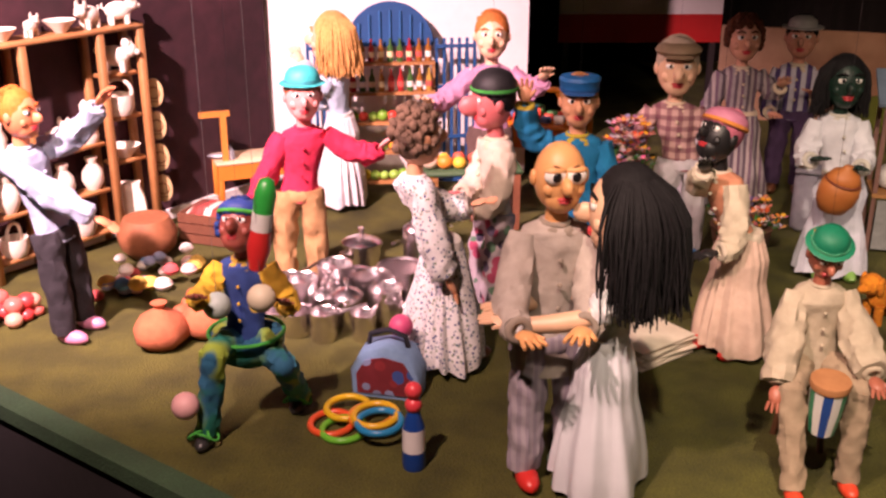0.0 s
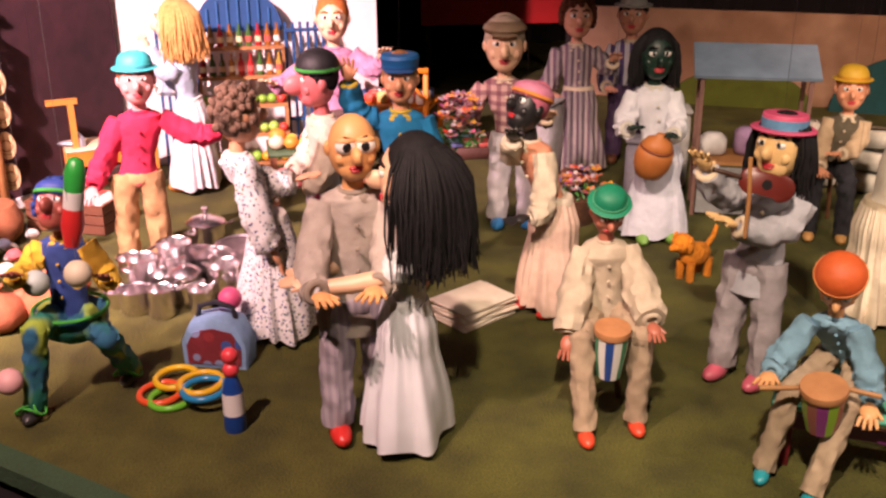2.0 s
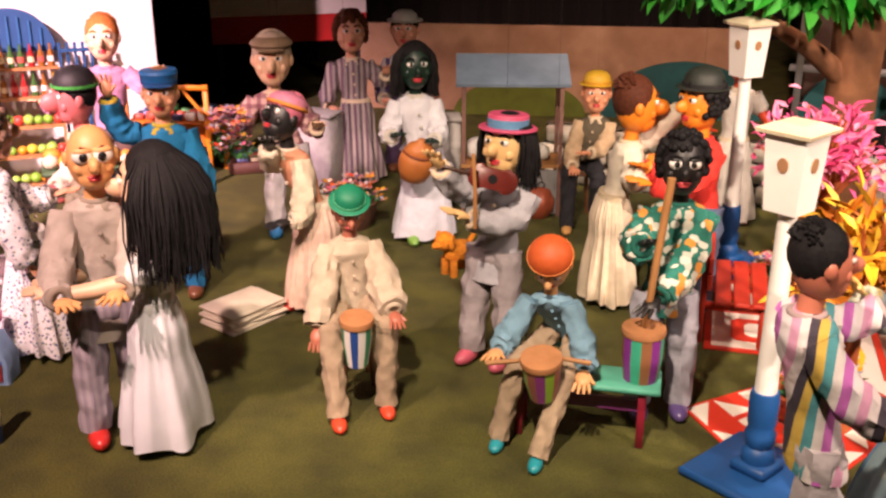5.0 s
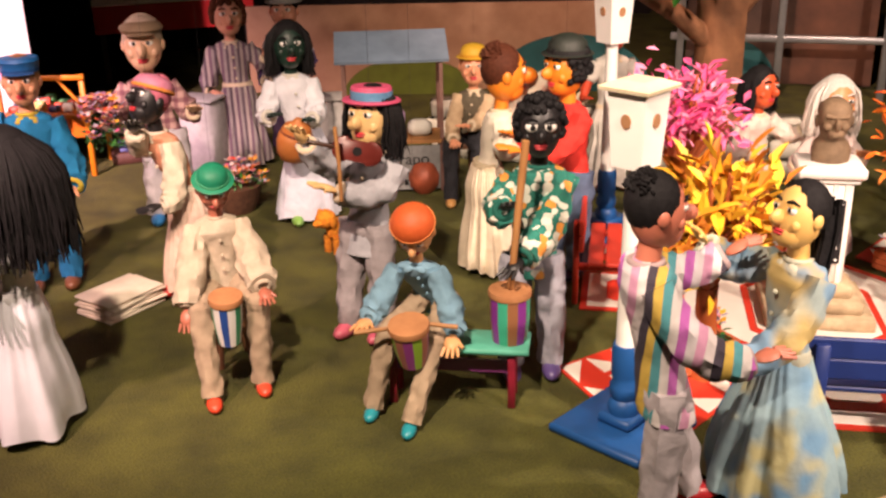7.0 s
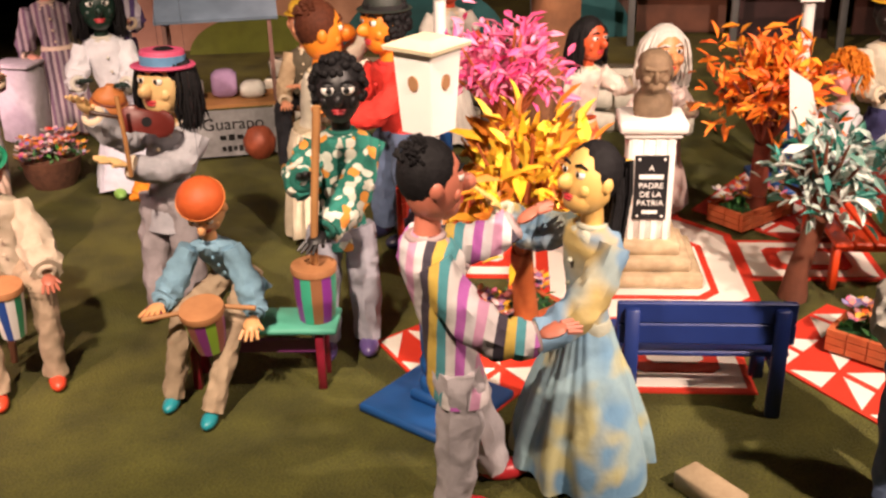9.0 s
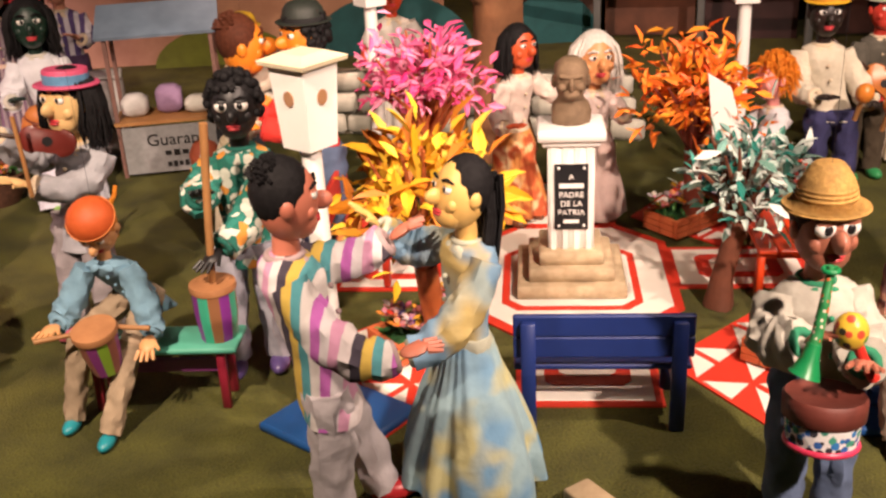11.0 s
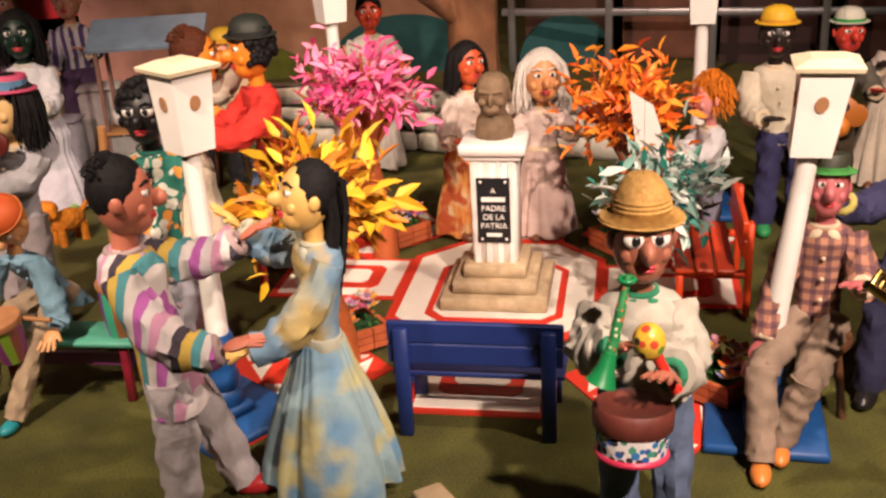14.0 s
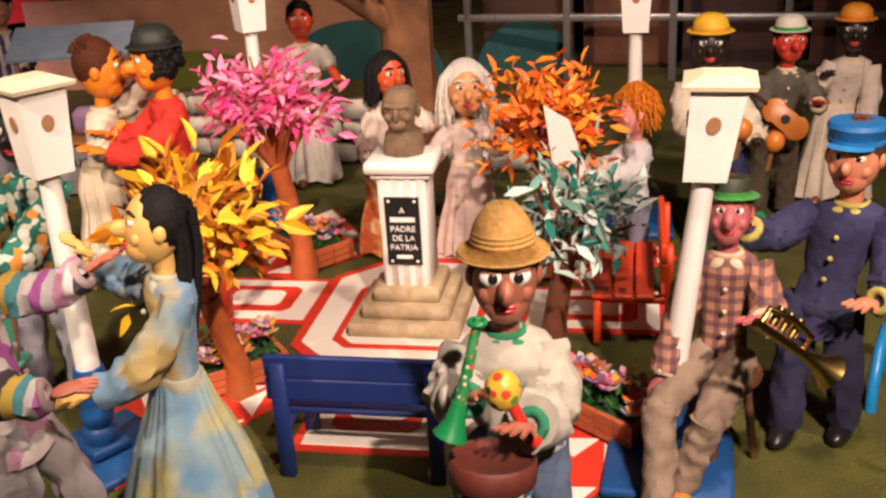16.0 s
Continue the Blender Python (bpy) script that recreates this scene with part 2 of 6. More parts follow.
# edge of the stage runs from the back left to the front right
EDGE = [(-1.6, 4.0), (0.3, 2.58), (0.93, 2.11), (4.4, -0.47), (9.0, -0.47), (9.0, 9.0), (-1.6, 9.0)]
ground.loft([[(x, y, -0.05) for x, y in EDGE], [(x, y, 0.0) for x, y in EDGE]])
place("floor", ground, carpet, kind="structure", label="olive green carpeted display stage", smooth=False)
edge = Shape()
d = Vector((3.47, -2.58, 0)).normalized()
n = Vector((-d.y, d.x, 0))
a0 = Vector((0.3, 2.58, 0)) - d * 2.2
a1 = Vector((4.4, -0.47, 0))
for lo, hi, top in ((-0.06, 0.0, 0.012),):
    ring = lambda p: [tuple(p + n * lo + Vector((0, 0, -0.03))), tuple(p + n * hi + Vector((0, 0, -0.03))), tuple(p + n * hi + Vector((0, 0, top))), tuple(p + n * lo + Vector((0, 0, top)))]
    edge.loft([ring(a0 + (a1 - a0) * k / 20) for k in range(21)])
place("trim", edge, carpet_edge, kind="structure", label="dark green stage edge strip", smooth=False)
edge = Shape()
ring = lambda p: [tuple(p + n * -0.045 + Vector((0, 0, -0.47))), tuple(p + Vector((0, 0, -0.47))), tuple(p + Vector((0, 0, -0.034))), tuple(p + n * -0.045 + Vector((0, 0, -0.034)))]
edge.loft([ring(a0 + (a1 - a0) * k / 20) for k in range(21)])
place("skirting", edge, drape, kind="structure", label="black cloth front of the stage", smooth=False)
hall = Shape()
hall.box((3.5, 2.0, -0.52), (16, 18, 0.1))
place("ground", hall, plain((0.008, 0.008, 0.008), 0.8, 0.0, 20.0, 0.3, 0.1, name="hall_floor"), kind="structure", label="dark hall floor below the stage")
hall = Shape()
hall.box((3.5, 2.0, 3.05), (16, 18, 0.1))
place("ceiling", hall, drape, kind="structure", label="dark hall ceiling")
for nm, c, s in (("wall_north", (3.5, 8.6, 1.2), (16, 0.1, 3.6)), ("wall_south", (3.5, -6.9, 1.2), (16, 0.1, 3.6)), ("wall_west", (-4.4, 2, 1.2), (0.1, 18, 3.6)), ("wall_east", (11.4, 2, 1.2), (0.1, 18, 3.6))):
    hall = Shape()
    hall.box(c, s)
    place(nm, hall, drape, kind="structure", label="black hall wall")


def slab(name, p, q, z0, z1, thick, mat, label, kind="structure", category=""):
    s = Shape()
    dx, dy = q[0] - p[0], q[1] - p[1]
    s.box(((p[0] + q[0]) / 2, (p[1] + q[1]) / 2, (z0 + z1) / 2), (math.hypot(dx, dy), thick, z1 - z0), 0, math.degrees(math.atan2(dy, dx)))
    return place(name, s, mat, kind=kind, label=label, category=category, smooth=False)


# black pleated drape at the back
s = Shape()
pts = []
for k in range(241):
    x = 1.2 + 6.4 * k / 240
    pts.append((x, 6.9 + 0.04 * math.sin(k * 0.9) + 0.03 * math.sin(k * 0.37)))
s.add([(x, y, 0) for x, y in pts] + [(x, y, 2.6) for x, y in pts], [(i, i + 1, 242 + i, 241 + i) for i in range(240)])
place("backdrop", s, drape, kind="structure", label="black pleated backdrop curtain")
slab("wall_1", (-0.35, 2.97), (0.73, 4.33), 0, 2.2, 0.04, maroon, "dark maroon board wall")
slab("wall_2", (0.735, 4.37), (1.78, 4.47), 0, 2.2, 0.04, whitewash, "white painted display wall")
slab("baseboard", (-0.33, 2.94), (0.72, 4.27), 0, 0.035, 0.02, lime, "white painted skirting")
slab("wall_3", (2.85, 5.45), (4.72, 4.72), 0, 0.46, 0.03, plywood, "low reddish plywood partition")

# ---- puppets ----
SKIN, HAIR, TOP, LOW, SHOE, HAT, BAND, EYE, DARK, LIP, TRIM = range(11)


def rig(path, k):
    return [Vector(p) * k for p in path]


def hand(s, at, way, size, slot=SKIN):
    way = Vector(way).normalized()
    side = way.orthogonal().normalized()
    quat = way.to_track_quat("Z", "Y").to_matrix()
    s.ball(Vector(at) + way * size * 0.45, (size * 0.42, size * 0.2, size * 0.55), slot, 8, 6, quat)
    for k in range(4):
        off = quat @ Vector(((k - 1.5) * size * 0.22, 0, size * 0.85))
        tip = quat @ Vector(((k - 1.5) * size * 0.3, -size * 0.12, size * (1.5 - 0.1 * abs(k - 1.4))))
        s.tube([Vector(at) + off, Vector(at) + (off + tip) / 2, Vector(at) + tip], [size * 0.11, size * 0.1, size * 0.07], slot, 6)
    th = quat @ Vector((size * 0.62, -size * 0.1, size * 0.75))
    s.tube([Vector(at) + quat @ Vector((size * 0.25, 0, size * 0.3)), Vector(at) + th], [size * 0.13, size * 0.08], slot, 6)


def limb(s, a, mid, b, r0, r1, r2, slot, crease=0.32):
    a, mid, b = Vector(a), Vector(mid), Vector(b)
    path, radii = [], []
    for k in range(25):
        t = k / 24
        p = a * (1 - t) ** 2 + mid * 2 * t * (1 - t) + b * t * t
        r = r0 + (r1 - r0) * min(1, 2 * t) + (r2 - r1) * max(0, 2 * t - 1)
        path.append(p)
        radii.append(r)
    s.tube(path, radii, slot, 18, crease)


def headpiece(s, kind, c, r, tilt):
    q = Euler((radians(tilt[0]), radians(tilt[1]), 0)).to_matrix()

    def turn(prof, slot, squash=1.0):
        t = Shape()
        t.lathe(prof, 0, 20)
        s.add([tuple(q @ Vector(p) + Vector(c)) for p in t.v], t.f, slot)

    if kind == "bowler":
        turn([(r * 1.14, -0.02 * r), (r * 1.27, 0.06 * r), (r * 1.2, 0.1 * r), (r * 0.96, 0.1 * r), (r * 0.96, 0.32 * r)], HAT)
        turn([(r * 0.99, 0.08 * r), (r * 0.99, 0.3 * r)], BAND)
        turn([(r * 0.95, 0.3 * r), (r * 0.9, 0.6 * r), (r * 0.7, 0.85 * r), (r * 0.35, 0.98 * r), (r * 0.05, 1.0 * r)], HAT)
    elif kind == "skullcap":
        turn([(r * 1.12, -0.1 * r), (r * 1.14, 0.05 * r), (r * 1.05, 0.4 * r), (r * 0.8, 0.75 * r), (r * 0.4, 0.95 * r), (r * 0.05, 1.0 * r)], HAT)
        turn([(r * 1.15, -0.02 * r), (r * 1.17, 0.12 * r)], BAND)
    elif kind in ("boater", "topper"):
        h = 0.62 if kind == "boater" else 0.85
        turn([(r * 1.25, 0), (r * 1.3, 0.06 * r), (r * 1.25, 0.12 * r), (r * 0.9, 0.12 * r)], HAT if kind == "boater" else BAND)
        turn([(r * 0.9, 0.1 * r), (r * 0.92, h * r * (0.8 if kind == "boater" else 0.35))], BAND)
        turn([(r * 0.88, 0.1 * r), (r * 0.9, h * r), (r * 0.85, (h + 0.06) * r), (r * 0.05, (h + 0.05) * r)], HAT)
    elif kind == "kepi":
        turn([(r * 1.0, -0.05 * r), (r * 1.06, 0.5 * r), (r * 1.1, 0.55 * r), (r * 1.02, 0.72 * r), (r * 0.05, 0.74 * r)], HAT)
        turn([(r * 1.03, -0.04 * r), (r * 1.06, 0.14 * r)], BAND)
        s.ball(q @ Vector((0, -r * 0.85, -0.05 * r)) + Vector(c), (r * 0.85, r * 0.6, r * 0.08), BAND, 14, 6, q)
    elif kind == "flat":
        s.ball(q @ Vector((0, 0, 0.2 * r)) + Vector(c), (r * 1.1, r * 1.2, r * 0.4), HAT, 16, 8, q)
        s.ball(q @ Vector((0, -r * 1.0, 0.0)) + Vector(c), (r * 0.7, r * 0.5, r * 0.1), HAT, 14, 6, q)
    elif kind == "straw":
        prof = [(r * 1.5, -0.2 * r), (r * 1.55, -0.14 * r)]
        for k in range(10):
            t = k / 9
            prof.append((r * (1.45 - 0.42 * t ** 0.6), r * (-0.08 + 0.2 * t)))
            prof.append((r * (1.5 - 0.44 * t ** 0.6), r * (-0.05 + 0.2 * t)))
        for k in range(1, 9):
            t = k / 8
            prof.append((r * (1.1 - 0.55 * t * t), r * (0.1 + 1.15 * t)))
            prof.append((r * (1.04 - 0.55 * t * t), r * (0.15 + 1.15 * t)))
        prof.append((r * 0.05, 1.33 * r))
        turn([(w * 0.86, z * 0.95) for w, z in prof], HAT)
    elif kind == "pointed":
        turn([(r * 1.3, 0), (r * 1.32, 0.08 * r), (r * 0.95, 0.1 * r), (r * 0.85, 0.5 * r), (r * 0.5, 0.75 * r), (r * 0.05, 0.8 * r)], HAT)
    elif kind == "bonnet":
        s.ball(q @ Vector((0, 0, 0.15 * r)) + Vector(c), (r * 1.1, r * 1.12, r * 0.62), HAT, 16, 10, q)
        s.torus(q @ Vector((0, 0, 0.02 * r)) + Vector(c), r * 1.05, r * 0.12, BAND, 20, q)


def coiffure(s, style, c, r, hh, rng):
    x, y, z = c
    if style == "none":
        return
    if style == "short":
        s.ball((x, y + 0.18 * r, z + 0.25 * hh), (r * 1.08, r * 1.05, hh * 0.88), HAIR, 16, 10)
        for k in range(130):
            a, b = rng.uniform(0, 2 * math.pi), rng.uniform(0.1, 1.1)
            v = Vector((math.sin(b) * math.cos(a), abs(math.sin(b) * math.sin(a)) * 1.0 + 0.12, math.cos(b)))
            p = Vector((x, y + 0.15 * r, z + 0.28 * hh)) + Vector((v.x * r, v.y * r, v.z * hh * 0.85))
            s.tube([p, p + v * 0.16 * r + Vector((0, 0, -0.04 * r))], [0.09 * r, 0.015 * r], HAIR, 5)
    elif style in ("long", "mane"):
        s.ball((x, y + 0.2 * r, z + 0.22 * hh), (r * 1.1, r * 1.08, hh * 0.92), HAIR, 16, 10)
        n = 760 if style == "mane" else 340
        fine = 0.62 if style == "mane" else 1.0
        drop = 2.35 if style == "mane" else 1.5
        for k in range(n):
            a = math.pi * (-0.12 + 1.24 * k / n) + rng.uniform(-0.25, 0.25)
            px, py = math.cos(a), math.sin(a)
            spread = rng.uniform(0.75, 1.3) * (1.32 if style == "mane" else 1.0)
            top = Vector((x + 0.75 * r * px, y + 0.2 * r + 0.75 * r * py, z + 0.85 * hh))
            mid = Vector((x + spread * r * 1.12 * px, y + 0.2 * r + spread * r * 1.1 * py, z - 0.1 * hh))
            low = Vector((x + spread * r * 1.15 * px, y + 0.25 * r + spread * r * 1.15 * py, z - drop * hh * rng.uniform(0.75, 1.0)))
            s.tube([top, (top + mid) / 2 + Vector((px, py, 0.4)) * 0.16 * r, mid, (mid + low) / 2 + Vector((rng.uniform(-0.15, 0.15), rng.uniform(-0.15, 0.15), 0)) * r, low + Vector((rng.uniform(-0.2, 0.2), rng.uniform(-0.2, 0.2), 0)) * r], [0.05 * r * fine, 0.07 * r * fine, 0.07 * r * fine, 0.06 * r * fine, 0.02 * r], HAIR, 5, 0.2)
    elif style == "tail":
        s.ball((x, y + 0.2 * r, z + 0.2 * hh), (r * 1.08, r * 1.05, hh * 0.92), HAIR, 16, 10)
        for k in range(110):
            o = Vector((rng.uniform(-0.85, 0.85) * r, rng.uniform(-0.5, 0.3) * r, rng.uniform(-0.2, 0.3) * hh))
            p0 = Vector((x, y + 1.0 * r, z + 0.4 * hh)) + o
            s.tube([p0, p0 + Vector((0, 0.3 * r, -0.9 * hh)), p0 + Vector((0, 0.35 * r, -1.6 * hh)), p0 + Vector((0, 0.5 * r, -rng.uniform(2.6, 3.8) * hh))], [0.12 * r, 0.12 * r, 0.1 * r, 0.03 * r], HAIR, 5, 0.2)
    elif style == "curly":
        for k in range(150):
            a, b = rng.uniform(0, 2 * math.pi), math.acos(rng.uniform(-0.5, 1))
            v = Vector((math.sin(b) * math.cos(a), math.sin(b) * math.sin(a), math.cos(b)))
            if v.y < -0.45 and v.z < 0.55:
                continue
            p = Vector((x + v.x * r * 1.12, y + 0.12 * r + v.y * r * 1.12, z + 0.1 * hh + v.z * hh * 1.02))
            s.ball(p, 0.2 * r * rng.uniform(0.8, 1.25), HAIR, 6, 4)
        s.ball((x, y + 0.15 * r, z + 0.12 * hh), (r * 1.08, r * 1.05, hh), HAIR, 14, 8)
    elif style == "wild":
        s.ball((x, y + 0.2 * r, z + 0.2 * hh), (r * 1.1, r * 1.1, hh * 0.95), HAIR, 14, 8)
        for k in range(480):
            a, b = rng.uniform(0, 2 * math.pi), math.acos(rng.uniform(-0.55, 1))
            v = Vector((math.sin(b) * math.cos(a), math.sin(b) * math.sin(a), math.cos(b)))
            if v.y < -0.3 and v.z < 0.5:
                continue
            p = Vector((x + v.x * r, y + 0.15 * r + v.y * r, z + 0.15 * hh + v.z * hh * 0.95))
            w = Vector((rng.uniform(-0.3, 0.3), rng.uniform(-0.3, 0.3), 0)) * r
            s.tube([p, p + v * 0.32 * r + w * 0.4, p + v * 0.4 * r + w + Vector((0, 0, -rng.uniform(0.3, 0.6) * r))], [0.055 * r, 0.05 * r, 0.015 * r], HAIR, 5)


def puppet(name, label, at, height, face, skin, top, low, hair=BROWN, style="short", hat=None, hat_col=RED, band_col=WHITE, shoe=BROWN,
           dress="trousers", left=(-0.25, -0.1, 0.42), right=(0.25, -0.1, 0.42), seat=0.0, head_turn=0.0, nod=0.0, nose=1.0, trim=CREAM,
           jacket=0.0, feet=((-0.07, -0.04), (0.07, -0.02)), lean=(0, 0), hem=0.23, big=1.0, mask=False, hand_size=0.068, base=0.0, knees=None, bare=False, eye=1.0, sleeve=None, thin=1.0, loose=1.0, bulk=1.0, hoop=False):
    """One marionette as one mesh; lengths are shares of its height, the front is -y."""
    s = Shape()
    rng = random.Random(name + label)
    k = height
    lx, ly = lean
    hip = (seat + 0.03) if seat else 0.43
    hat_room = {None: 0.0, "bowler": 0.04, "boater": 0.05, "kepi": 0.045, "flat": 0.025, "straw": 0.085, "topper": 0.065, "pointed": 0.05, "skullcap": 0.03, "bonnet": 0.05}[hat]
    r = 0.067 * big * thin
    hh = 0.091 * big
    hc = Vector((lx, ly - 0.02, 1 - hat_room - hh))
    sh = hc.z - hh - 0.04
    # head with simple carved features, turned about the neck
    hs = Shape()
    hs.ball((0, 0, 0), (r, r * 1.02, hh), SKIN, 18, 12)
    hs.ball((0, -r * 0.35, -hh * 0.5), (r * 0.72, r * 0.6, hh * 0.48), SKIN, 12, 8)
    hs.ball((0, -r * 1.08, -hh * 0.08), (r * 0.22 * nose, r * 0.42 * nose, hh * 0.24 * nose), SKIN, 10, 8)
    for sgn in (-1, 1):
        hs.ball((sgn * r * 1.0, r * 0.05, 0), (r * 0.16, r * 0.24, hh * 0.24), SKIN, 8, 6)
        hs.ball((sgn * r * 0.38, -r * 0.84, hh * 0.2), (r * 0.25 * eye, r * 0.14 * eye, hh * 0.15 * eye), EYE, 12, 8)
        hs.ball((sgn * r * 0.37, -r * (0.84 + 0.11 * eye), hh * 0.19), (r * 0.11 * eye, r * 0.045 * eye, hh * 0.085 * eye), DARK, 10, 6)
        hs.ball((sgn * r * 0.38, -r * 0.83, hh * (0.2 + 0.09 * eye)), (r * 0.25 * eye, r * 0.145 * eye, hh * 0.075 * eye), SKIN, 10, 6)
        hs.tube([(sgn * r * 0.16, -r * 0.95, hh * 0.4), (sgn * r * 0.42, -r * 0.93, hh * 0.47), (sgn * r * 0.66, -r * 0.76, hh * 0.38)], [r * 0.05, r * 0.07, r * 0.04], HAIR if not mask else DARK, 6)
        hs.ball((sgn * r * 0.55, -r * 0.66, -hh * 0.22), (r * 0.26, r * 0.2, hh * 0.2), SKIN, 8, 6)
    for up in (-0.46, -0.55):
        hs.ball((0, -r * 0.9, hh * up), (r * (0.32 if up > -0.5 else 0.26), r * 0.12, hh * 0.055), LIP, 12, 6)
    coiffure(hs, style, (0, 0, 0), r, hh, rng)
    if hat:
        headpiece(hs, hat, (0, r * 0.1, hh * (0.52 if hat != "straw" else 0.6)), r * 1.06, (0, 0))
    q = Euler((radians(nod), 0, radians(head_turn))).to_matrix()
    s.add([tuple((q @ Vector(p) + hc) * k) for p in hs.v], hs.f, 0)
    s.m[-len(hs.m):] = hs.m
    s.tube(rig([(hc.x, hc.y, hc.z + hh), (hc.x, hc.y, 1.0), (hc.x, hc.y, 3.0)], k), [0.0004] * 3, DARK, 4)
    # neck and trunk
    s.tube(rig([(lx * 0.95, ly, sh - 0.04), (hc.x, hc.y + 0.01, hc.z - hh * 0.7)], k), [0.034 * k, 0.03 * k], SKIN, 10)
    b0 = hip - 0.02 if not jacket else hip - jacket
    prof = [(0.09 + 0.1 * jacket, b0), (0.084, hip + 0.02), (0.072, hip + 0.1), (0.084, sh - 0.13), (0.1, sh - 0.05), (0.09, sh - 0.012), (0.04, sh + 0.012)]
    prof = [(w * (0.4 + 0.6 * thin) * (bulk if z < sh - 0.02 else 1.0), z) for w, z in prof]
    rings = []
    for j in range(len(prof) - 1):
        for e in range(5):
            t = e / 5
            rings.append((prof[j][0] * (1 - t) + prof[j + 1][0] * t, prof[j][1] * (1 - t) + prof[j + 1][1] * t))
    rings.append(prof[-1])
    body = []
    for rr, z in rings:
        t = (z - hip) / (sh - hip)
        ring = []
        for i in range(36):
            a = 2 * math.pi * i / 36
            w = 1 + 0.10 * noise.noise(Vector((math.cos(a) * 2 + lx * 9, math.sin(a) * 2 + height * 31, z * 16))) + 0.05 * noise.noise(Vector((math.cos(a) * 5 + at[0] * 9, math.sin(a) * 5, z * 30 + math.sin(3 * a))))
            ring.append(((rr * w * math.cos(a) + lx * t) * k, (rr * w * 0.66 * bulk ** 0.5 * math.sin(a) + ly * t) * k, z * k))
        body.append(ring)
    s.loft(body, TOP)
    # collar and buttons
    s.torus((lx * k, ly * k, (sh + 0.004) * k), 0.04 * k, 0.009 * k, TRIM, 16)
    for sgn in (-1, 1):
        s.ball(((lx + sgn * 0.028) * k, (ly - 0.05) * k, (sh - 0.014) * k), (0.022 * k, 0.006 * k, 0.015 * k), TRIM, 8, 6, Euler((radians(-35), radians(sgn * 28), 0)).to_matrix())
    for j in range(3):
        t = 0.35 + 0.2 * j
        s.ball((lx * t * k, (ly * t - 0.073 * bulk) * k, (hip + (sh - hip) * t) * k), 0.008 * k, TRIM, 6, 4)
    # arms
    for sgn, tip in ((-1, left), (1, right)):
        a = Vector((lx + sgn * 0.088, ly, sh - 0.03))
        b = Vector(tip)
        slack = math.sqrt(max(0.0004, 0.034 - ((b - a).length / 2) ** 2))
        elbow = (a + b) / 2 + Vector((sgn * 0.45, 0.25, -1.0)) * min(0.11, slack)
        wrist = b + (elbow - b).normalized() * 0.02
        if bare:
            cut = a * 0.45 + elbow * 0.45 + b * 0.1
            limb(s, a * k, (a * 0.5 + elbow * 0.5) * k, cut * k, 0.044 * k, 0.05 * k, 0.032 * k, TOP, 0.14)
            limb(s, (cut - (b - cut) * 0.1) * k, (elbow * 0.3 + b * 0.4 + cut * 0.3) * k, b * k, 0.026 * k, 0.028 * k, 0.02 * k, SKIN, 0.04)
        else:
            limb(s, a * k, elbow * k, wrist * k, 0.044 * k, 0.051 * k * loose, 0.041 * k * loose, 11 if sleeve else TOP)
        s.torus(tuple(wrist * k), 0.028 * k, 0.012 * k, TRIM, 12, (b - elbow).to_track_quat("Z", "Y").to_matrix())
        hand(s, b * k, (b - elbow), hand_size * k)
    # lower half
    if dress == "skirt":
        prof = [(hem * 1.0, 0.035), (hem * 0.97, 0.1), (hem * 0.86, 0.2), (hem * 0.68, 0.31), (0.115, hip - 0.03), (0.085, hip + 0.055)]
        rings = []
        for j in range(len(prof) - 1):
            for e in range(4):
                t = e / 4
                rings.append((prof[j][0] * (1 - t) + prof[j + 1][0] * t, prof[j][1] * (1 - t) + prof[j + 1][1] * t))
        rings.append(prof[-1])
        cloak = []
        ph = rng.uniform(0, 6)
        for rr, z in rings:
            w = max(0, (hip - z) / hip)
            ring = []
            for i in range(132):
                a = 2 * math.pi * i / 132
                b = a + 0.42 * math.sin(2 * a + ph) + 0.22 * math.sin(3 * a + 2.3 * ph) + 0.25 * z
                ridge = math.sin(9 * b + ph)
                fold = (0.015 + 0.085 * w) * math.copysign(abs(ridge) ** 0.75, ridge) + 0.03 * w * math.sin(15 * b + 2 * ph + z * 5) + 0.025 * math.sin(23 * b) * (1 - w) + 0.06 * w * math.sin(2 * a + ph)
                ring.append((rr * (1 + fold) * math.cos(a) * k, rr * 0.8 * (1 + fold) * math.sin(a) * k, (z + 0.012 * math.sin(5 * a + ph) * w) * k))
            cloak.append(ring)
        s.loft(cloak, LOW)
        s.lathe([(0.088 * k, (hip + 0.035) * k), (0.09 * k, (hip + 0.06) * k), (0.085 * k, (hip + 0.075) * k)], TRIM, 20, squash=0.7)
        for fx, fy in feet:
            s.ball((fx * k, (fy - hem * 0.35) * k, 0.028 * k), (0.032 * k, 0.06 * k, 0.028 * k), SHOE, 10, 6)
    else:
        for j, (sgn, (fx, fy)) in enumerate(zip((-1, 1), feet)):
            a = Vector((sgn * 0.05, 0, hip + 0.02))
            b = Vector((fx, fy, 0.045))
            if knees:
                kn = Vector(knees[j])
                limb(s, a * k, (a + kn) / 2 * k, kn * k, 0.056 * k, 0.056 * k, 0.05 * k, LOW)
                limb(s, (kn + Vector((0, 0, 0.012))) * k, (kn * 0.5 + b * 0.5) * k, b * k, 0.05 * k, 0.046 * k, 0.044 * k, LOW)
                s.ball(kn * k, 0.05 * k, LOW, 10, 8)
            else:
                limb(s, a * k, (a + b) / 2 * k + Vector((sgn * 0.012, -0.015, 0)) * k, b * k, 0.057 * k, 0.05 * k, 0.046 * k, LOW)
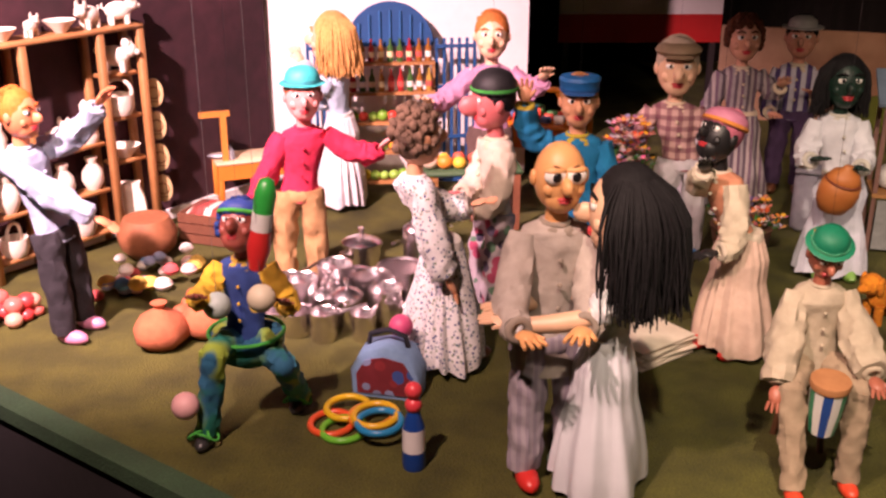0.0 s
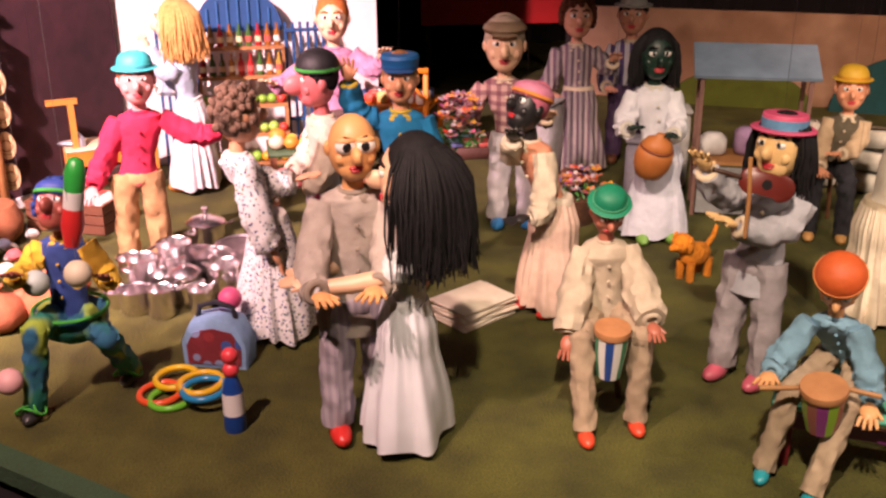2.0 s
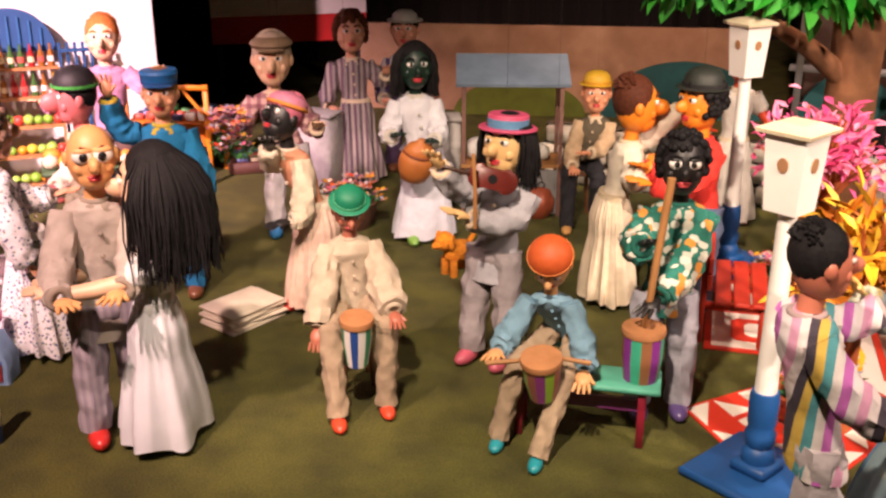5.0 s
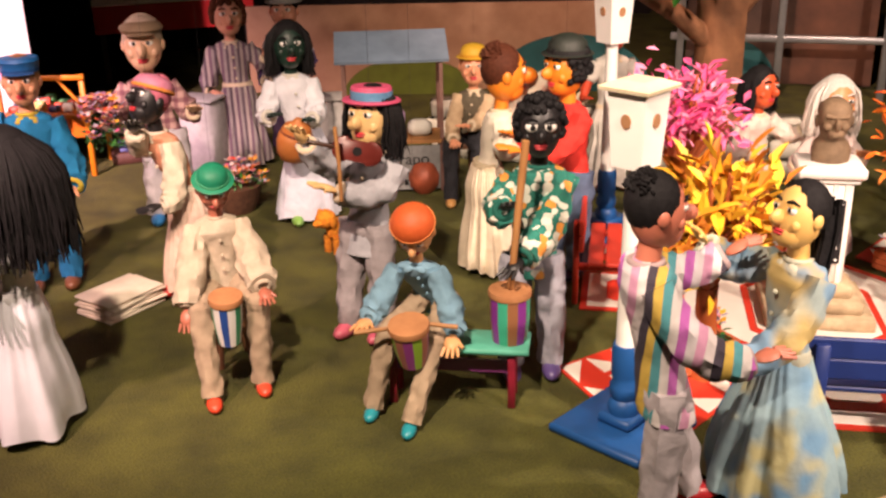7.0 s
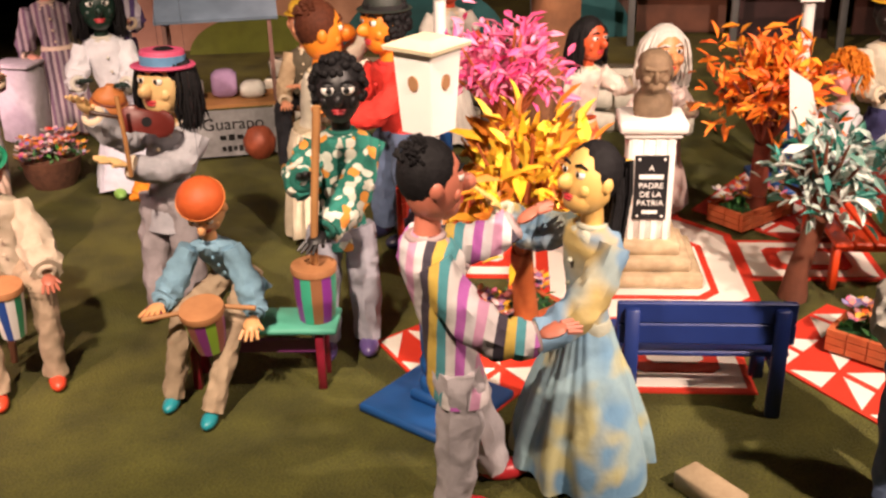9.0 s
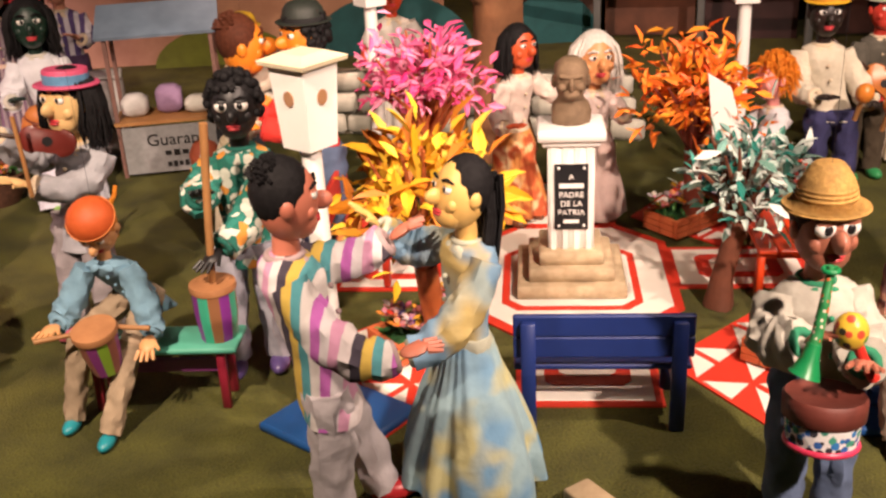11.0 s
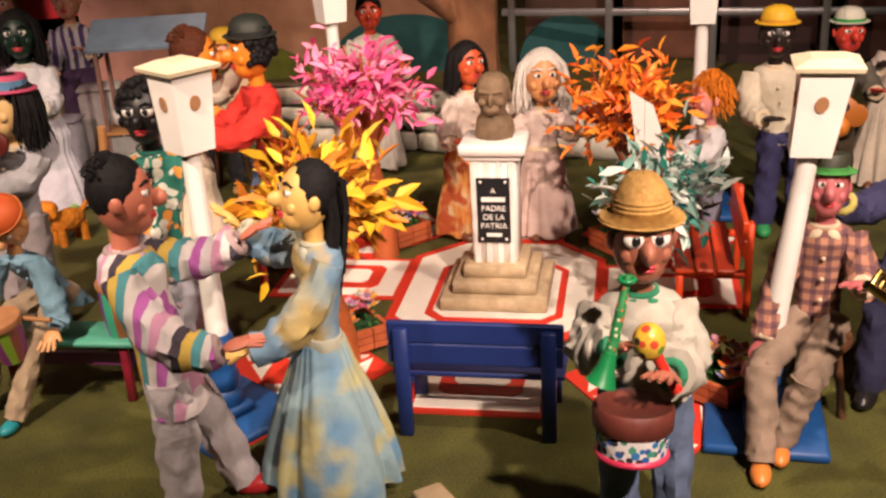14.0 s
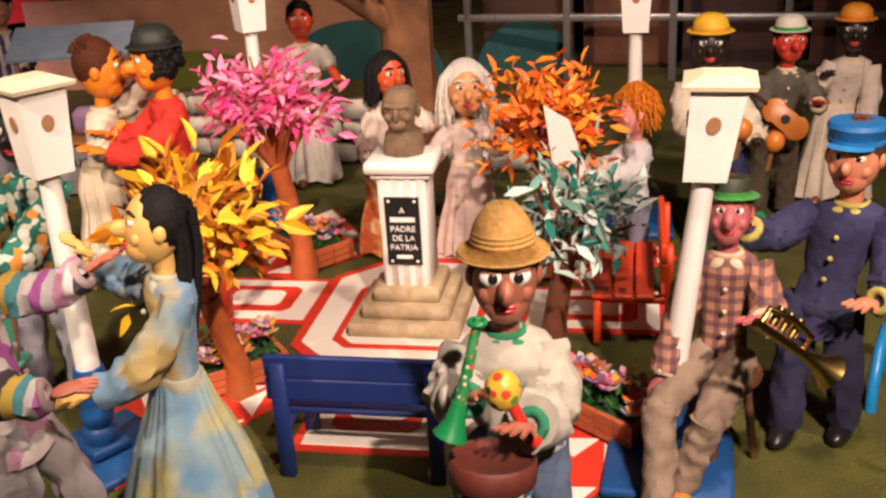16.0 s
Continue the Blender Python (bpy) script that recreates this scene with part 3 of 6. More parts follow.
            s.ball((fx * k, (fy - 0.035) * k, (0.026) * k), (0.034 * k, 0.07 * k, 0.03 * k), SHOE, 12, 8)
        s.ball((0, 0, (hip) * k), (0.088 * k, 0.066 * k, 0.055 * k), LOW, 14, 8)
        if hoop:
            s.lathe([(0.05 * k, (hip - 0.1) * k), (0.13 * k, (hip - 0.06) * k), (0.15 * k, hip * k), (0.155 * k, (hip + 0.05) * k), (0.145 * k, (hip + 0.05) * k), (0.09 * k, (hip + 0.01) * k)], LOW, 28, squash=0.8, folds=7, depth=0.03)
            s.torus((0, 0, (hip + 0.05) * k), 0.15 * k, 0.008 * k, BAND, 28)
            for fx, fy in feet:
                for j in range(5):
                    a = 1.257 * j
                    s.torus(((fx + 0.035 * math.cos(a)) * k, (fy - 0.03 + 0.035 * math.sin(a)) * k, 0.06 * k), 0.03 * k, 0.005 * k, BAND, 14, Euler((0.9 * math.sin(a), 0.9 * math.cos(a), 0)).to_matrix())
    mats = [plain(skin, 0.45, 0.0, 14.0, 0.16, 0.15, 9.0, 0.004, name="painted_papier_mache") if isinstance(skin, tuple) else skin]
    for m, fn in ((hair, lambda c: plain(c, 0.7, 0.0, 90.0, 0.4, 0.6, name="yarn")), (top, cloth), (low, cloth), (shoe, paint), (hat_col, lambda c: plain(c, 0.6, 0.0, 60.0, 0.2, 0.3, name="felt")), (band_col, cloth), ((0.85, 0.83, 0.78), paint), (BLACK, paint), ((0.5, 0.04, 0.05), paint), (trim, cloth), (sleeve or trim, cloth)):
        mats.append(fn(m) if isinstance(m, tuple) else m)
    return place(name, s, mats, label=label, category="puppet", group="puppets on the stage", at=pose(at[0], at[1], base, 0, 0, face))

# ---- patterned cloths ----
floral = spotted("floral_cotton", (0.74, 0.73, 0.72), [(0.12, 0.2, 0.24), (0.1, 0.12, 0.24), (0.25, 0.3, 0.22), (0.3, 0.32, 0.4)], 95, 0.34)
lilac_stripe = banded("lilac_striped_cloth", [(0.38, 0.34, 0.38), (0.30, 0.26, 0.31)], 60)
grey_stripe = banded("grey_striped_cloth", [(0.30, 0.26, 0.26), (0.11, 0.08, 0.10), (0.38, 0.32, 0.30), (0.16, 0.10, 0.14)], 22)
purple_stripe = banded("purple_striped_cloth", [(0.08, 0.05, 0.16), (0.55, 0.52, 0.58)], 26)
poncho = banded("rainbow_striped_cloth", [(0.62, 0.58, 0.60), (0.45, 0.12, 0.42), (0.66, 0.62, 0.6), (0.08, 0.30, 0.34), (0.6, 0.42, 0.08), (0.05, 0.04, 0.06), (0.66, 0.6, 0.6), (0.6, 0.3, 0.45)], 7.5, (0.35, 1, 0.1))
pastel = washed("pastel_dyed_cotton", (0.24, 0.36, 0.40), (0.13, 0.27, 0.42), (0.42, 0.40, 0.2))
pastel_sun = washed("pastel_yellow_cotton", (0.27, 0.34, 0.33), (0.46, 0.35, 0.13), (0.16, 0.28, 0.40))
red_plaid = plaid("red_plaid_cotton", (0.52, 0.34, 0.30), (0.12, 0.02, 0.05), 9)
brown_plaid = plaid("brown_plaid_cotton", (0.42, 0.2, 0.13), (0.05, 0.02, 0.05), 13)
leafy = spotted("green_leaf_print", (0.01, 0.12, 0.09), [(0.55, 0.58, 0.5), (0.01, 0.14, 0.1), (0.5, 0.5, 0.42), (0.6, 0.25, 0.04), (0.02, 0.18, 0.14)], 46, 0.6)
orange_print = washed("orange_batik", (0.7, 0.3, 0.08), (0.75, 0.55, 0.3), (0.5, 0.1, 0.03), 14)
flowered = spotted("flowered_trousers", (0.42, 0.36, 0.38), [(0.4, 0.06, 0.12), (0.1, 0.08, 0.14), (0.1, 0.2, 0.12)], 26, 0.4)
clown_top = spotted("polka_cloth", (0.02, 0.05, 0.2), [WHITE, (0.7, 0.5, 0.06)], 13, 0.28)
clown_low = washed("clown_trousers", (0.01, 0.16, 0.12), (0.3, 0.42, 0.05), (0.02, 0.12, 0.22), 9)
straw_mat = plain((0.42, 0.24, 0.06), 0.8, 0.0, 110.0, 0.45, 0.7, 12.0, name="woven_straw")
yarn_brown = plain((0.2, 0.12, 0.075), 0.85, 0.0, 130.0, 0.5, 0.9, 20.0, name="curly_yarn")
beige = (0.36, 0.27, 0.18)
linen = (0.50, 0.42, 0.31)
denim = (0.10, 0.14, 0.24)
pink_skin = (0.72, 0.3, 0.28)
dusk = (0.28, 0.07, 0.05)

# shop corner
puppet("puppet", "shopkeeper puppet in light blue shirt and dark trousers", (0.36, 2.91), 0.694, 70, (0.74, 0.26, 0.12), (0.36, 0.42, 0.55), (0.02, 0.018, 0.022), hair=(0.6, 0.16, 0.03), shoe=(0.6, 0.25, 0.4), left=(-0.03, -0.22, 0.53), right=(0.12, -0.18, 0.93), trim=(0.4, 0.45, 0.55), lean=(-0.04, 0.07))
puppet("puppet", "clown puppet in polka top and green trousers, juggling", (0.95, 2.42), 0.576, -10, dusk, clown_top, clown_low, hair=(0.02, 0.05, 0.2), style="curly", hat="bonnet", hat_col=(0.03, 0.06, 0.28), shoe=(0.03, 0.03, 0.03), left=(-0.1, -0.22, 0.64), right=(0.19, -0.05, 0.56), feet=((-0.12, -0.19), (0.16, 0.15)), seat=0.33, knees=((-0.06, -0.2, 0.4), (0.17, -0.08, 0.31)), lean=(0, 0.02), trim=(0.6, 0.4, 0.04), nose=1.4, sleeve=(0.68, 0.42, 0.03), big=1.1, nod=-28, hoop=True, band_col=(0.06, 0.4, 0.05))
puppet("puppet", "puppet in red shirt, tan trousers and turquoise hat", (0.98, 3.24), 0.695, 10, pink_skin, (0.50, 0.015, 0.06), (0.38, 0.22, 0.09), hair=(0.3, 0.1, 0.04), hat="bowler", hat_col=(0.04, 0.42, 0.42), band_col=(0.05, 0.3, 0.34), left=(-0.19, -0.07, 0.42), right=(0.36, -0.03, 0.63), trim=(0.45, 0.01, 0.05), lean=(0.04, 0.02), big=1.1)
puppet("puppet", "woman puppet in pale blue blouse and white apron", (1.05, 4.03), 0.725, -105, PALE, (0.42, 0.52, 0.62), (0.72, 0.70, 0.70), hair=(0.68, 0.36, 0.12), style="long", dress="skirt", left=(0.0, -0.18, 0.55), right=(0.05, -0.18, 0.76), shoe=ORANGE, hem=0.16, trim=WHITE, lean=(0.01, -0.02), big=1.35)
puppet("puppet", "red-bearded puppet in lilac shirt behind the stall", (1.6, 3.9), 0.742, -5, PALE, (0.46, 0.22, 0.34), (0.1, 0.06, 0.05), hair=(0.5, 0.16, 0.04), left=(-0.28, -0.15, 0.61), right=(0.24, -0.13, 0.72), trim=(0.4, 0.2, 0.3), big=1.15)
puppet("puppet", "curly-haired woman puppet in white floral dress", (1.41, 2.74), 0.682, 115, FLESH, floral, floral, hair=yarn_brown, style="curly", dress="skirt", left=(-0.15, 0.06, 0.4), right=(0.02, -0.13, 0.61), hem=0.21, big=1.2, trim=WHITE, lean=(0.05, 0.1), loose=1.2)
puppet("puppet", "masked puppet in black cap with green band and cream shirt", (1.56, 3.01), 0.727, -75, (0.62, 0.16, 0.16), (0.62, 0.54, 0.42), flowered, hair=BLACK, style="short", hat="skullcap", hat_col=BLACK, band_col=(0.06, 0.4, 0.06), left=(-0.02, -0.14, 0.52), right=(0.09, -0.12, 0.49), nose=1.7, mask=True, shoe=(0.1, 0.3, 0.1), big=1.1)
puppet("puppet", "police officer puppet in bright blue uniform saluting", (1.79, 3.02), 0.727, -8, FLESH, (0.005, 0.16, 0.33), (0.005, 0.12, 0.28), hair=(0.4, 0.2, 0.08), hat="kepi", hat_col=(0.01, 0.12, 0.34), band_col=(0.01, 0.08, 0.25), left=(-0.21, -0.03, 0.87), right=(0.13, -0.07, 0.44), trim=(0.45, 0.36, 0.03), jacket=0.06, nose=1.2, lean=(-0.01, 0.02))
# dancers in front
puppet("puppet", "bald puppet with bulging eyes in grey suit", (1.62, 2.2), 0.74, 8, (0.78, 0.4, 0.16), (0.46, 0.40, 0.35), lilac_stripe, hair=BROWN, style="none", left=(-0.13, -0.2, 0.55), right=(0.03, -0.22, 0.56), jacket=0.09, big=1.05, shoe=RED, nose=1.1, eye=1.75, trim=(0.3, 0.25, 0.2), lean=(0.01, 0.02))
puppet("puppet", "woman puppet in white satin dress with long black hair", (1.73, 2.15), 0.702, -100, PALE, (0.72, 0.72, 0.74), plain((0.68, 0.69, 0.74), 0.3, 0.0, 30.0, 0.12, 0.3, name="satin"), hair=BLACK, style="mane", dress="skirt", left=(0.0, -0.27, 0.57), right=(0.15, -0.26, 0.58), hem=0.18, big=1.35, shoe=(0.02, 0.12, 0.05), trim=(0.6, 0.6, 0.62), bare=True, lean=(0, 0.04))
puppet("puppet", "flower seller puppet in plaid shirt and grey cap", (2.2, 3.5), 0.73, -10, PALE, red_plaid, (0.52, 0.50, 0.52), hair=(0.5, 0.4, 0.3), hat="flat", hat_col=(0.24, 0.17, 0.1), left=(-0.24, -0.1, 0.53), right=(0.15, -0.08, 0.55), shoe=(0.03, 0.2, 0.5), big=1.3, nose=1.3, lean=(-0.05, 0.02))
puppet("puppet", "dark-faced woman puppet in pink scarf and peach blouse", (2.19, 2.78), 0.691, -60, BLACK, (0.60, 0.26, 0.15), (0.66, 0.48, 0.38), hair=(0.5, 0.14, 0.2), style="short", hat="bonnet", hat_col=(0.55, 0.2, 0.3), dress="skirt", left=(-0.03, -0.2, 0.76), right=(0.05, -0.18, 0.46), hem=0.165, shoe=RED, nod=-25, sleeve=(0.62, 0.54, 0.4), trim=(0.62, 0.54, 0.42), lean=(-0.09, -0.06), big=1.08, band_col=(0.7, 0.25, 0.05))
puppet("puppet", "woman puppet in long grey striped dress", (2.56, 4.08), 0.699, -5, (0.72, 0.36, 0.24), grey_stripe, grey_stripe, hair=(0.12, 0.04, 0.02), style="curly", dress="skirt", left=(-0.15, 0.0, 0.46), right=(0.17, -0.1, 0.66), hem=0.17, lean=(-0.02, 0.02), big=1.25)
puppet("puppet", "puppet in purple striped shirt and white cap", (2.8, 4.2), 0.716, -20, (0.66, 0.3, 0.2), purple_stripe, (0.06, 0.03, 0.08), hair=BLACK, hat="pointed", hat_col=(0.5, 0.48, 0.45), left=(-0.11, -0.14, 0.46), right=(0.1, -0.1, 0.56), big=1.15)
puppet("puppet", "green-faced black-haired puppet in white robe with guitar", (2.65, 3.3), 0.696, -5, (0.008, 0.03, 0.02), (0.68, 0.69, 0.73), (0.6, 0.61, 0.7), hair=BLACK, style="long", dress="skirt", left=(-0.17, -0.12, 0.58), right=(0.02, -0.16, 0.56), hem=0.15, big=1.2, shoe=(0.2, 0.4, 0.08), trim=(0.6, 0.58, 0.5), lean=(-0.04, 0.03))
# band
puppet("puppet", "drummer puppet with green hat and cream shirt, seated", (2.2, 2.25), 0.56, -3, (0.4, 0.13, 0.08), linen, beige, hair=(0.45, 0.2, 0.06), hat="bowler", hat_col=(0.005, 0.20, 0.10), band_col=(0.1, 0.45, 0.25), shoe=(0.72, 0.07, 0.03), seat=0.38, knees=((-0.13, -0.19, 0.39), (0.11, -0.23, 0.41)), feet=((-0.12, -0.31), (0.1, -0.24)), left=(-0.18, -0.18, 0.4), right=(0.14, -0.25, 0.48), nod=28, lean=(-0.01, 0.0), big=1.0, trim=linen, bulk=1.15, loose=1.4, jacket=0.03)
puppet("puppet", "violinist puppet in grey suit and pink boater hat", (2.59, 2.32), 0.713, -50, (0.76, 0.5, 0.22), (0.36, 0.36, 0.39), (0.30, 0.27, 0.28), hair=BLACK, style="long", hat="boater", hat_col=(0.60, 0.08, 0.18), band_col=(0.12, 0.30, 0.50), left=(-0.13, -0.17, 0.78), right=(0.01, -0.2, 0.63), jacket=0.09, big=1.15, shoe=(0.5, 0.1, 0.15), nod=-4, hand_size=0.07, lean=(0.03, 0.03))
puppet("puppet", "drummer puppet with orange cap and light blue jacket, seated", (2.66, 1.98), 0.505, -30, (0.74, 0.38, 0.16), (0.20, 0.36, 0.48), (0.40, 0.30, 0.2), hair=(0.6, 0.25, 0.05), hat="skullcap", hat_col=(0.58, 0.10, 0.02), band_col=(0.6, 0.2, 0.05), shoe=(0.02, 0.28, 0.34), seat=0.42, knees=((-0.18, -0.29, 0.4), (0.04, -0.28, 0.37)), feet=((-0.25, -0.34), (-0.05, -0.46)), left=(-0.27, -0.29, 0.46), right=(0.12, -0.28, 0.4), nod=42, lean=(-0.06, -0.17), big=1.25, hand_size=0.085, trim=(0.2, 0.36, 0.48), loose=1.2, bulk=1.1, jacket=0.07)
puppet("puppet", "black-faced puppet in green leaf-print shirt with broom pole", (2.9, 1.96), 0.694, -22, BLACK, leafy, (0.36, 0.36, 0.42), hair=BLACK, style='curly', left=(-0.1, -0.15, 0.67), right=(-0.05, -0.2, 0.51), big=1.08, shoe=(0.12, 0.08, 0.25), jacket=0.05, trim=(0.01, 0.12, 0.09), lean=(0.02, 0.02), eye=1.35, loose=1.2)
puppet("puppet", "puppet in yellow hat and brown waistcoat, seated", (3.26, 3.32), 0.577, -22, (0.72, 0.32, 0.18), (0.10, 0.08, 0.05), (0.015, 0.015, 0.02), hair=(0.4, 0.12, 0.04), hat="bowler", hat_col=(0.7, 0.42, 0.03), band_col=(0.6, 0.3, 0.02), seat=0.36, knees=((-0.09, -0.18, 0.36), (0.09, -0.18, 0.36)), feet=((-0.09, -0.2), (0.09, -0.2)), left=(-0.07, -0.2, 0.43), right=(0.03, -0.16, 0.51), shoe=(0.55, 0.3, 0.1), sleeve=(0.5, 0.36, 0.22), lean=(0.06, 0.02), big=1.25)
puppet("puppet", "orange-faced woman puppet in cream dress, dancing", (3.06, 2.63), 0.69, 75, ORANGE, (0.7, 0.64, 0.52), (0.7, 0.6, 0.45), hair=(0.1, 0.03, 0.015), style="short", dress="skirt", left=(-0.13, -0.1, 0.62), right=(0.03, -0.28, 0.87), hem=0.165, big=1.3, trim=(0.6, 0.5, 0.34), nose=1.3, lean=(0.0, -0.06))
puppet("puppet", "puppet in red shirt, blue jeans and dark hat, dancing", (3.28, 2.49), 0.742, -80, ORANGE, (0.62, 0.03, 0.02), denim, hair=BLACK, style="curly", hat="bowler", hat_col=(0.02, 0.025, 0.02), band_col=BLACK, left=(-0.08, -0.22, 0.6), right=(0.02, -0.27, 0.57), big=1.15, shoe=(0.02, 0.02, 0.05), trim=RED, lean=(-0.01, -0.02))
puppet("puppet", "man puppet in rainbow striped jacket and white trousers", (2.85, 1.29), 0.712, 75, (0.58, 0.19, 0.12), poncho, (0.52, 0.48, 0.50), hair=BLACK, style='short', left=(-0.17, -0.17, 0.58), right=(0.14, -0.2, 0.73), big=1.02, jacket=0.07, shoe=(0.6, 0.03, 0.04), hand_size=0.065, trim=(0.4, 0.3, 0.3), lean=(0.0, 0.06), feet=((-0.04, 0.02), (0.1, -0.12)), bulk=1.12, loose=1.05)
puppet("puppet", "woman puppet in pastel dyed dress with black ponytail", (3.125, 1.3), 0.657, -85, (0.74, 0.46, 0.14), pastel_sun, pastel, hair=BLACK, style="tail", dress="skirt", left=(-0.22, -0.14, 0.78), right=(0.05, -0.22, 0.52), hem=0.235, big=1.05, trim=(0.45, 0.46, 0.36), lean=(0.0, 0.02), nod=-12, loose=1.1)
# square
puppet("puppet", "red-faced puppet in white dress before the stone wall", (3.8, 3.2), 0.645, -15, (0.55, 0.06, 0.02), (0.60, 0.56, 0.5), (0.58, 0.54, 0.48), hair=BLACK, style="short", dress="skirt", hem=0.16, left=(-0.18, -0.07, 0.56), right=(0.18, -0.08, 0.58), bare=True)
puppet("puppet", "red-faced woman puppet in white blouse and orange skirt", (3.85, 2.42), 0.597, 12, (0.62, 0.1, 0.03), (0.66, 0.55, 0.48), orange_print, hair=BLACK, style="long", dress="skirt", left=(-0.11, -0.08, 0.54), right=(0.26, -0.13, 0.67), hem=0.165, big=1.12, lean=(0.03, 0.0))
puppet("puppet", "white-haired woman puppet in pink-white dress", (4.06, 2.31), 0.57, -15, (0.66, 0.3, 0.12), (0.62, 0.5, 0.46), (0.56, 0.42, 0.38), hair=(0.78, 0.74, 0.68), style='long', dress="skirt", left=(-0.19, -0.06, 0.56), right=(0.12, -0.12, 0.6), hem=0.18, big=1.42)
puppet("puppet", "orange-haired child puppet in pale dungarees", (4.37, 1.9), 0.535, -100, pink_skin, (0.58, 0.58, 0.6), (0.18, 0.19, 0.26), hair=(0.72, 0.22, 0.02), style="wild", left=(0.0, -0.2, 0.65), right=(0.04, -0.22, 0.63), big=1.2)
puppet("puppet", "musician puppet in yellow hat with maracas and blue trousers", (4.7, 2.01), 0.68, -32, (0.02, 0.012, 0.01), (0.60, 0.54, 0.42), (0.03, 0.03, 0.1), hair=BLACK, hat="bowler", hat_col=(0.72, 0.42, 0.02), band_col=(0.6, 0.3, 0.02), left=(-0.1, -0.15, 0.55), right=(0.13, -0.1, 0.51), shoe=(0.04, 0.3, 0.1), lean=(-0.06, 0.04), big=1.05)
puppet("puppet", "red-faced guitarist puppet in green-brimmed white hat", (4.99, 2.16), 0.628, -20, (0.6, 0.05, 0.03), (0.10, 0.09, 0.07), (0.07, 0.05, 0.03), hair=BLACK, hat="bowler", hat_col=(0.62, 0.6, 0.5), band_col=(0.03, 0.3, 0.06), left=(-0.06, -0.16, 0.48), right=(0.14, -0.17, 0.6), shoe=(0.04, 0.3, 0.1), nose=1.3, lean=(0.04, 0.0), big=1.05)
puppet("puppet", "black-faced puppet in orange hat and cream dress", (5.25, 2.2), 0.628, -38, (0.02, 0.012, 0.01), (0.60, 0.5, 0.44), (0.60, 0.52, 0.42), hair=BLACK, hat="bowler", hat_col=(0.75, 0.28, 0.02), band_col=(0.7, 0.2, 0.02), dress="skirt", left=(-0.08, -0.17, 0.66), right=(0.1, -0.14, 0.4), hem=0.2, lean=(0.05, 0.0), big=1.1)
puppet("puppet", "drummer puppet in straw hat and loose white shirt", (3.6, 0.93), 0.69, -20, (0.36, 0.13, 0.08), (0.42, 0.40, 0.34), denim, hair=(0.05, 0.02, 0.015), hat="straw", hat_col=straw_mat, left=(-0.1, -0.15, 0.6), right=(0.01, -0.2, 0.56), big=1.12, shoe=BROWN, trim=(0.02, 0.2, 0.1), nose=1.2, eye=1.5, jacket=0.03, nod=-2, thin=0.95, lean=(-0.02, 0.01), bulk=1.2, loose=1.35)
puppet("puppet", "trumpeter puppet in plaid shirt and green-banded top hat, seated", (4.09, 1.1), 0.608, -35, (0.5, 0.14, 0.15), brown_plaid, (0.26, 0.19, 0.14), hair=(0.2, 0.06, 0.03), hat="topper", hat_col=(0.03, 0.035, 0.02), band_col=(0.05, 0.26, 0.05), seat=0.33, knees=((-0.17, -0.21, 0.29), (-0.03, -0.22, 0.26)), feet=((-0.16, -0.36), (-0.1, -0.24)), left=(-0.17, -0.13, 0.35), right=(0.1, -0.21, 0.6), thin=0.9, big=1.02, shoe=(0.6, 0.2, 0.04), hand_size=0.09, nose=1.4, nod=-8, lean=(0.0, 0.02))
puppet("puppet", "officer puppet in navy uniform and bright blue cap", (4.3, 1.09), 0.68, -55, (0.62, 0.24, 0.14), (0.03, 0.03, 0.09), (0.02, 0.02, 0.06), hair=(0.1, 0.04, 0.02), hat="kepi", hat_col=(0.01, 0.13, 0.38), band_col=(0.01, 0.2, 0.5), left=(-0.17, -0.16, 0.69), right=(0.16, -0.11, 0.52), jacket=0.08, shoe=BLACK, trim=(0.45, 0.4, 0.1), big=1.0, lean=(0.05, 0.02), feet=((-0.06, -0.04), (0.08, 0.06)))

# ---- the square with its monument ----
CX, CY, TURN = 3.76, 1.96, -30.0


def local(u, v, z=0.0, turn=0.0):
    return pose(CX, CY, 0, 0, 0, TURN) @ pose(u, v, z, 0, 0, turn)


red_paint = paint((0.60, 0.035, 0.015), 0.6)
white_paint = paint((0.80, 0.76, 0.68), 0.6)
mat_thing = thing("painted_floor_mat", "white painted plaza floor mat with red geometric borders", "floor mat", local(0, 0))


def sheet(name, outline, z0, z1, mat, parent=mat_thing):
    s = Shape()
    s.loft([[(x, y, z0) for x, y in outline], [(x, y, z1) for x, y in outline]])
    return part(name, s, mat, parent, smooth=False)


def octagon(w, h, c, cv=0.0):
    return [(-w + c, -h + cv), (w - c, -h + cv), (w, -h + c + cv), (w, h - c + cv), (w - c, h + cv), (-w + c, h + cv), (-w, h - c + cv), (-w, -h + c + cv)]


def rect(u0, u1, v0, v1):
    return [(u0, v0), (u1, v0), (u1, v1), (u0, v1)]


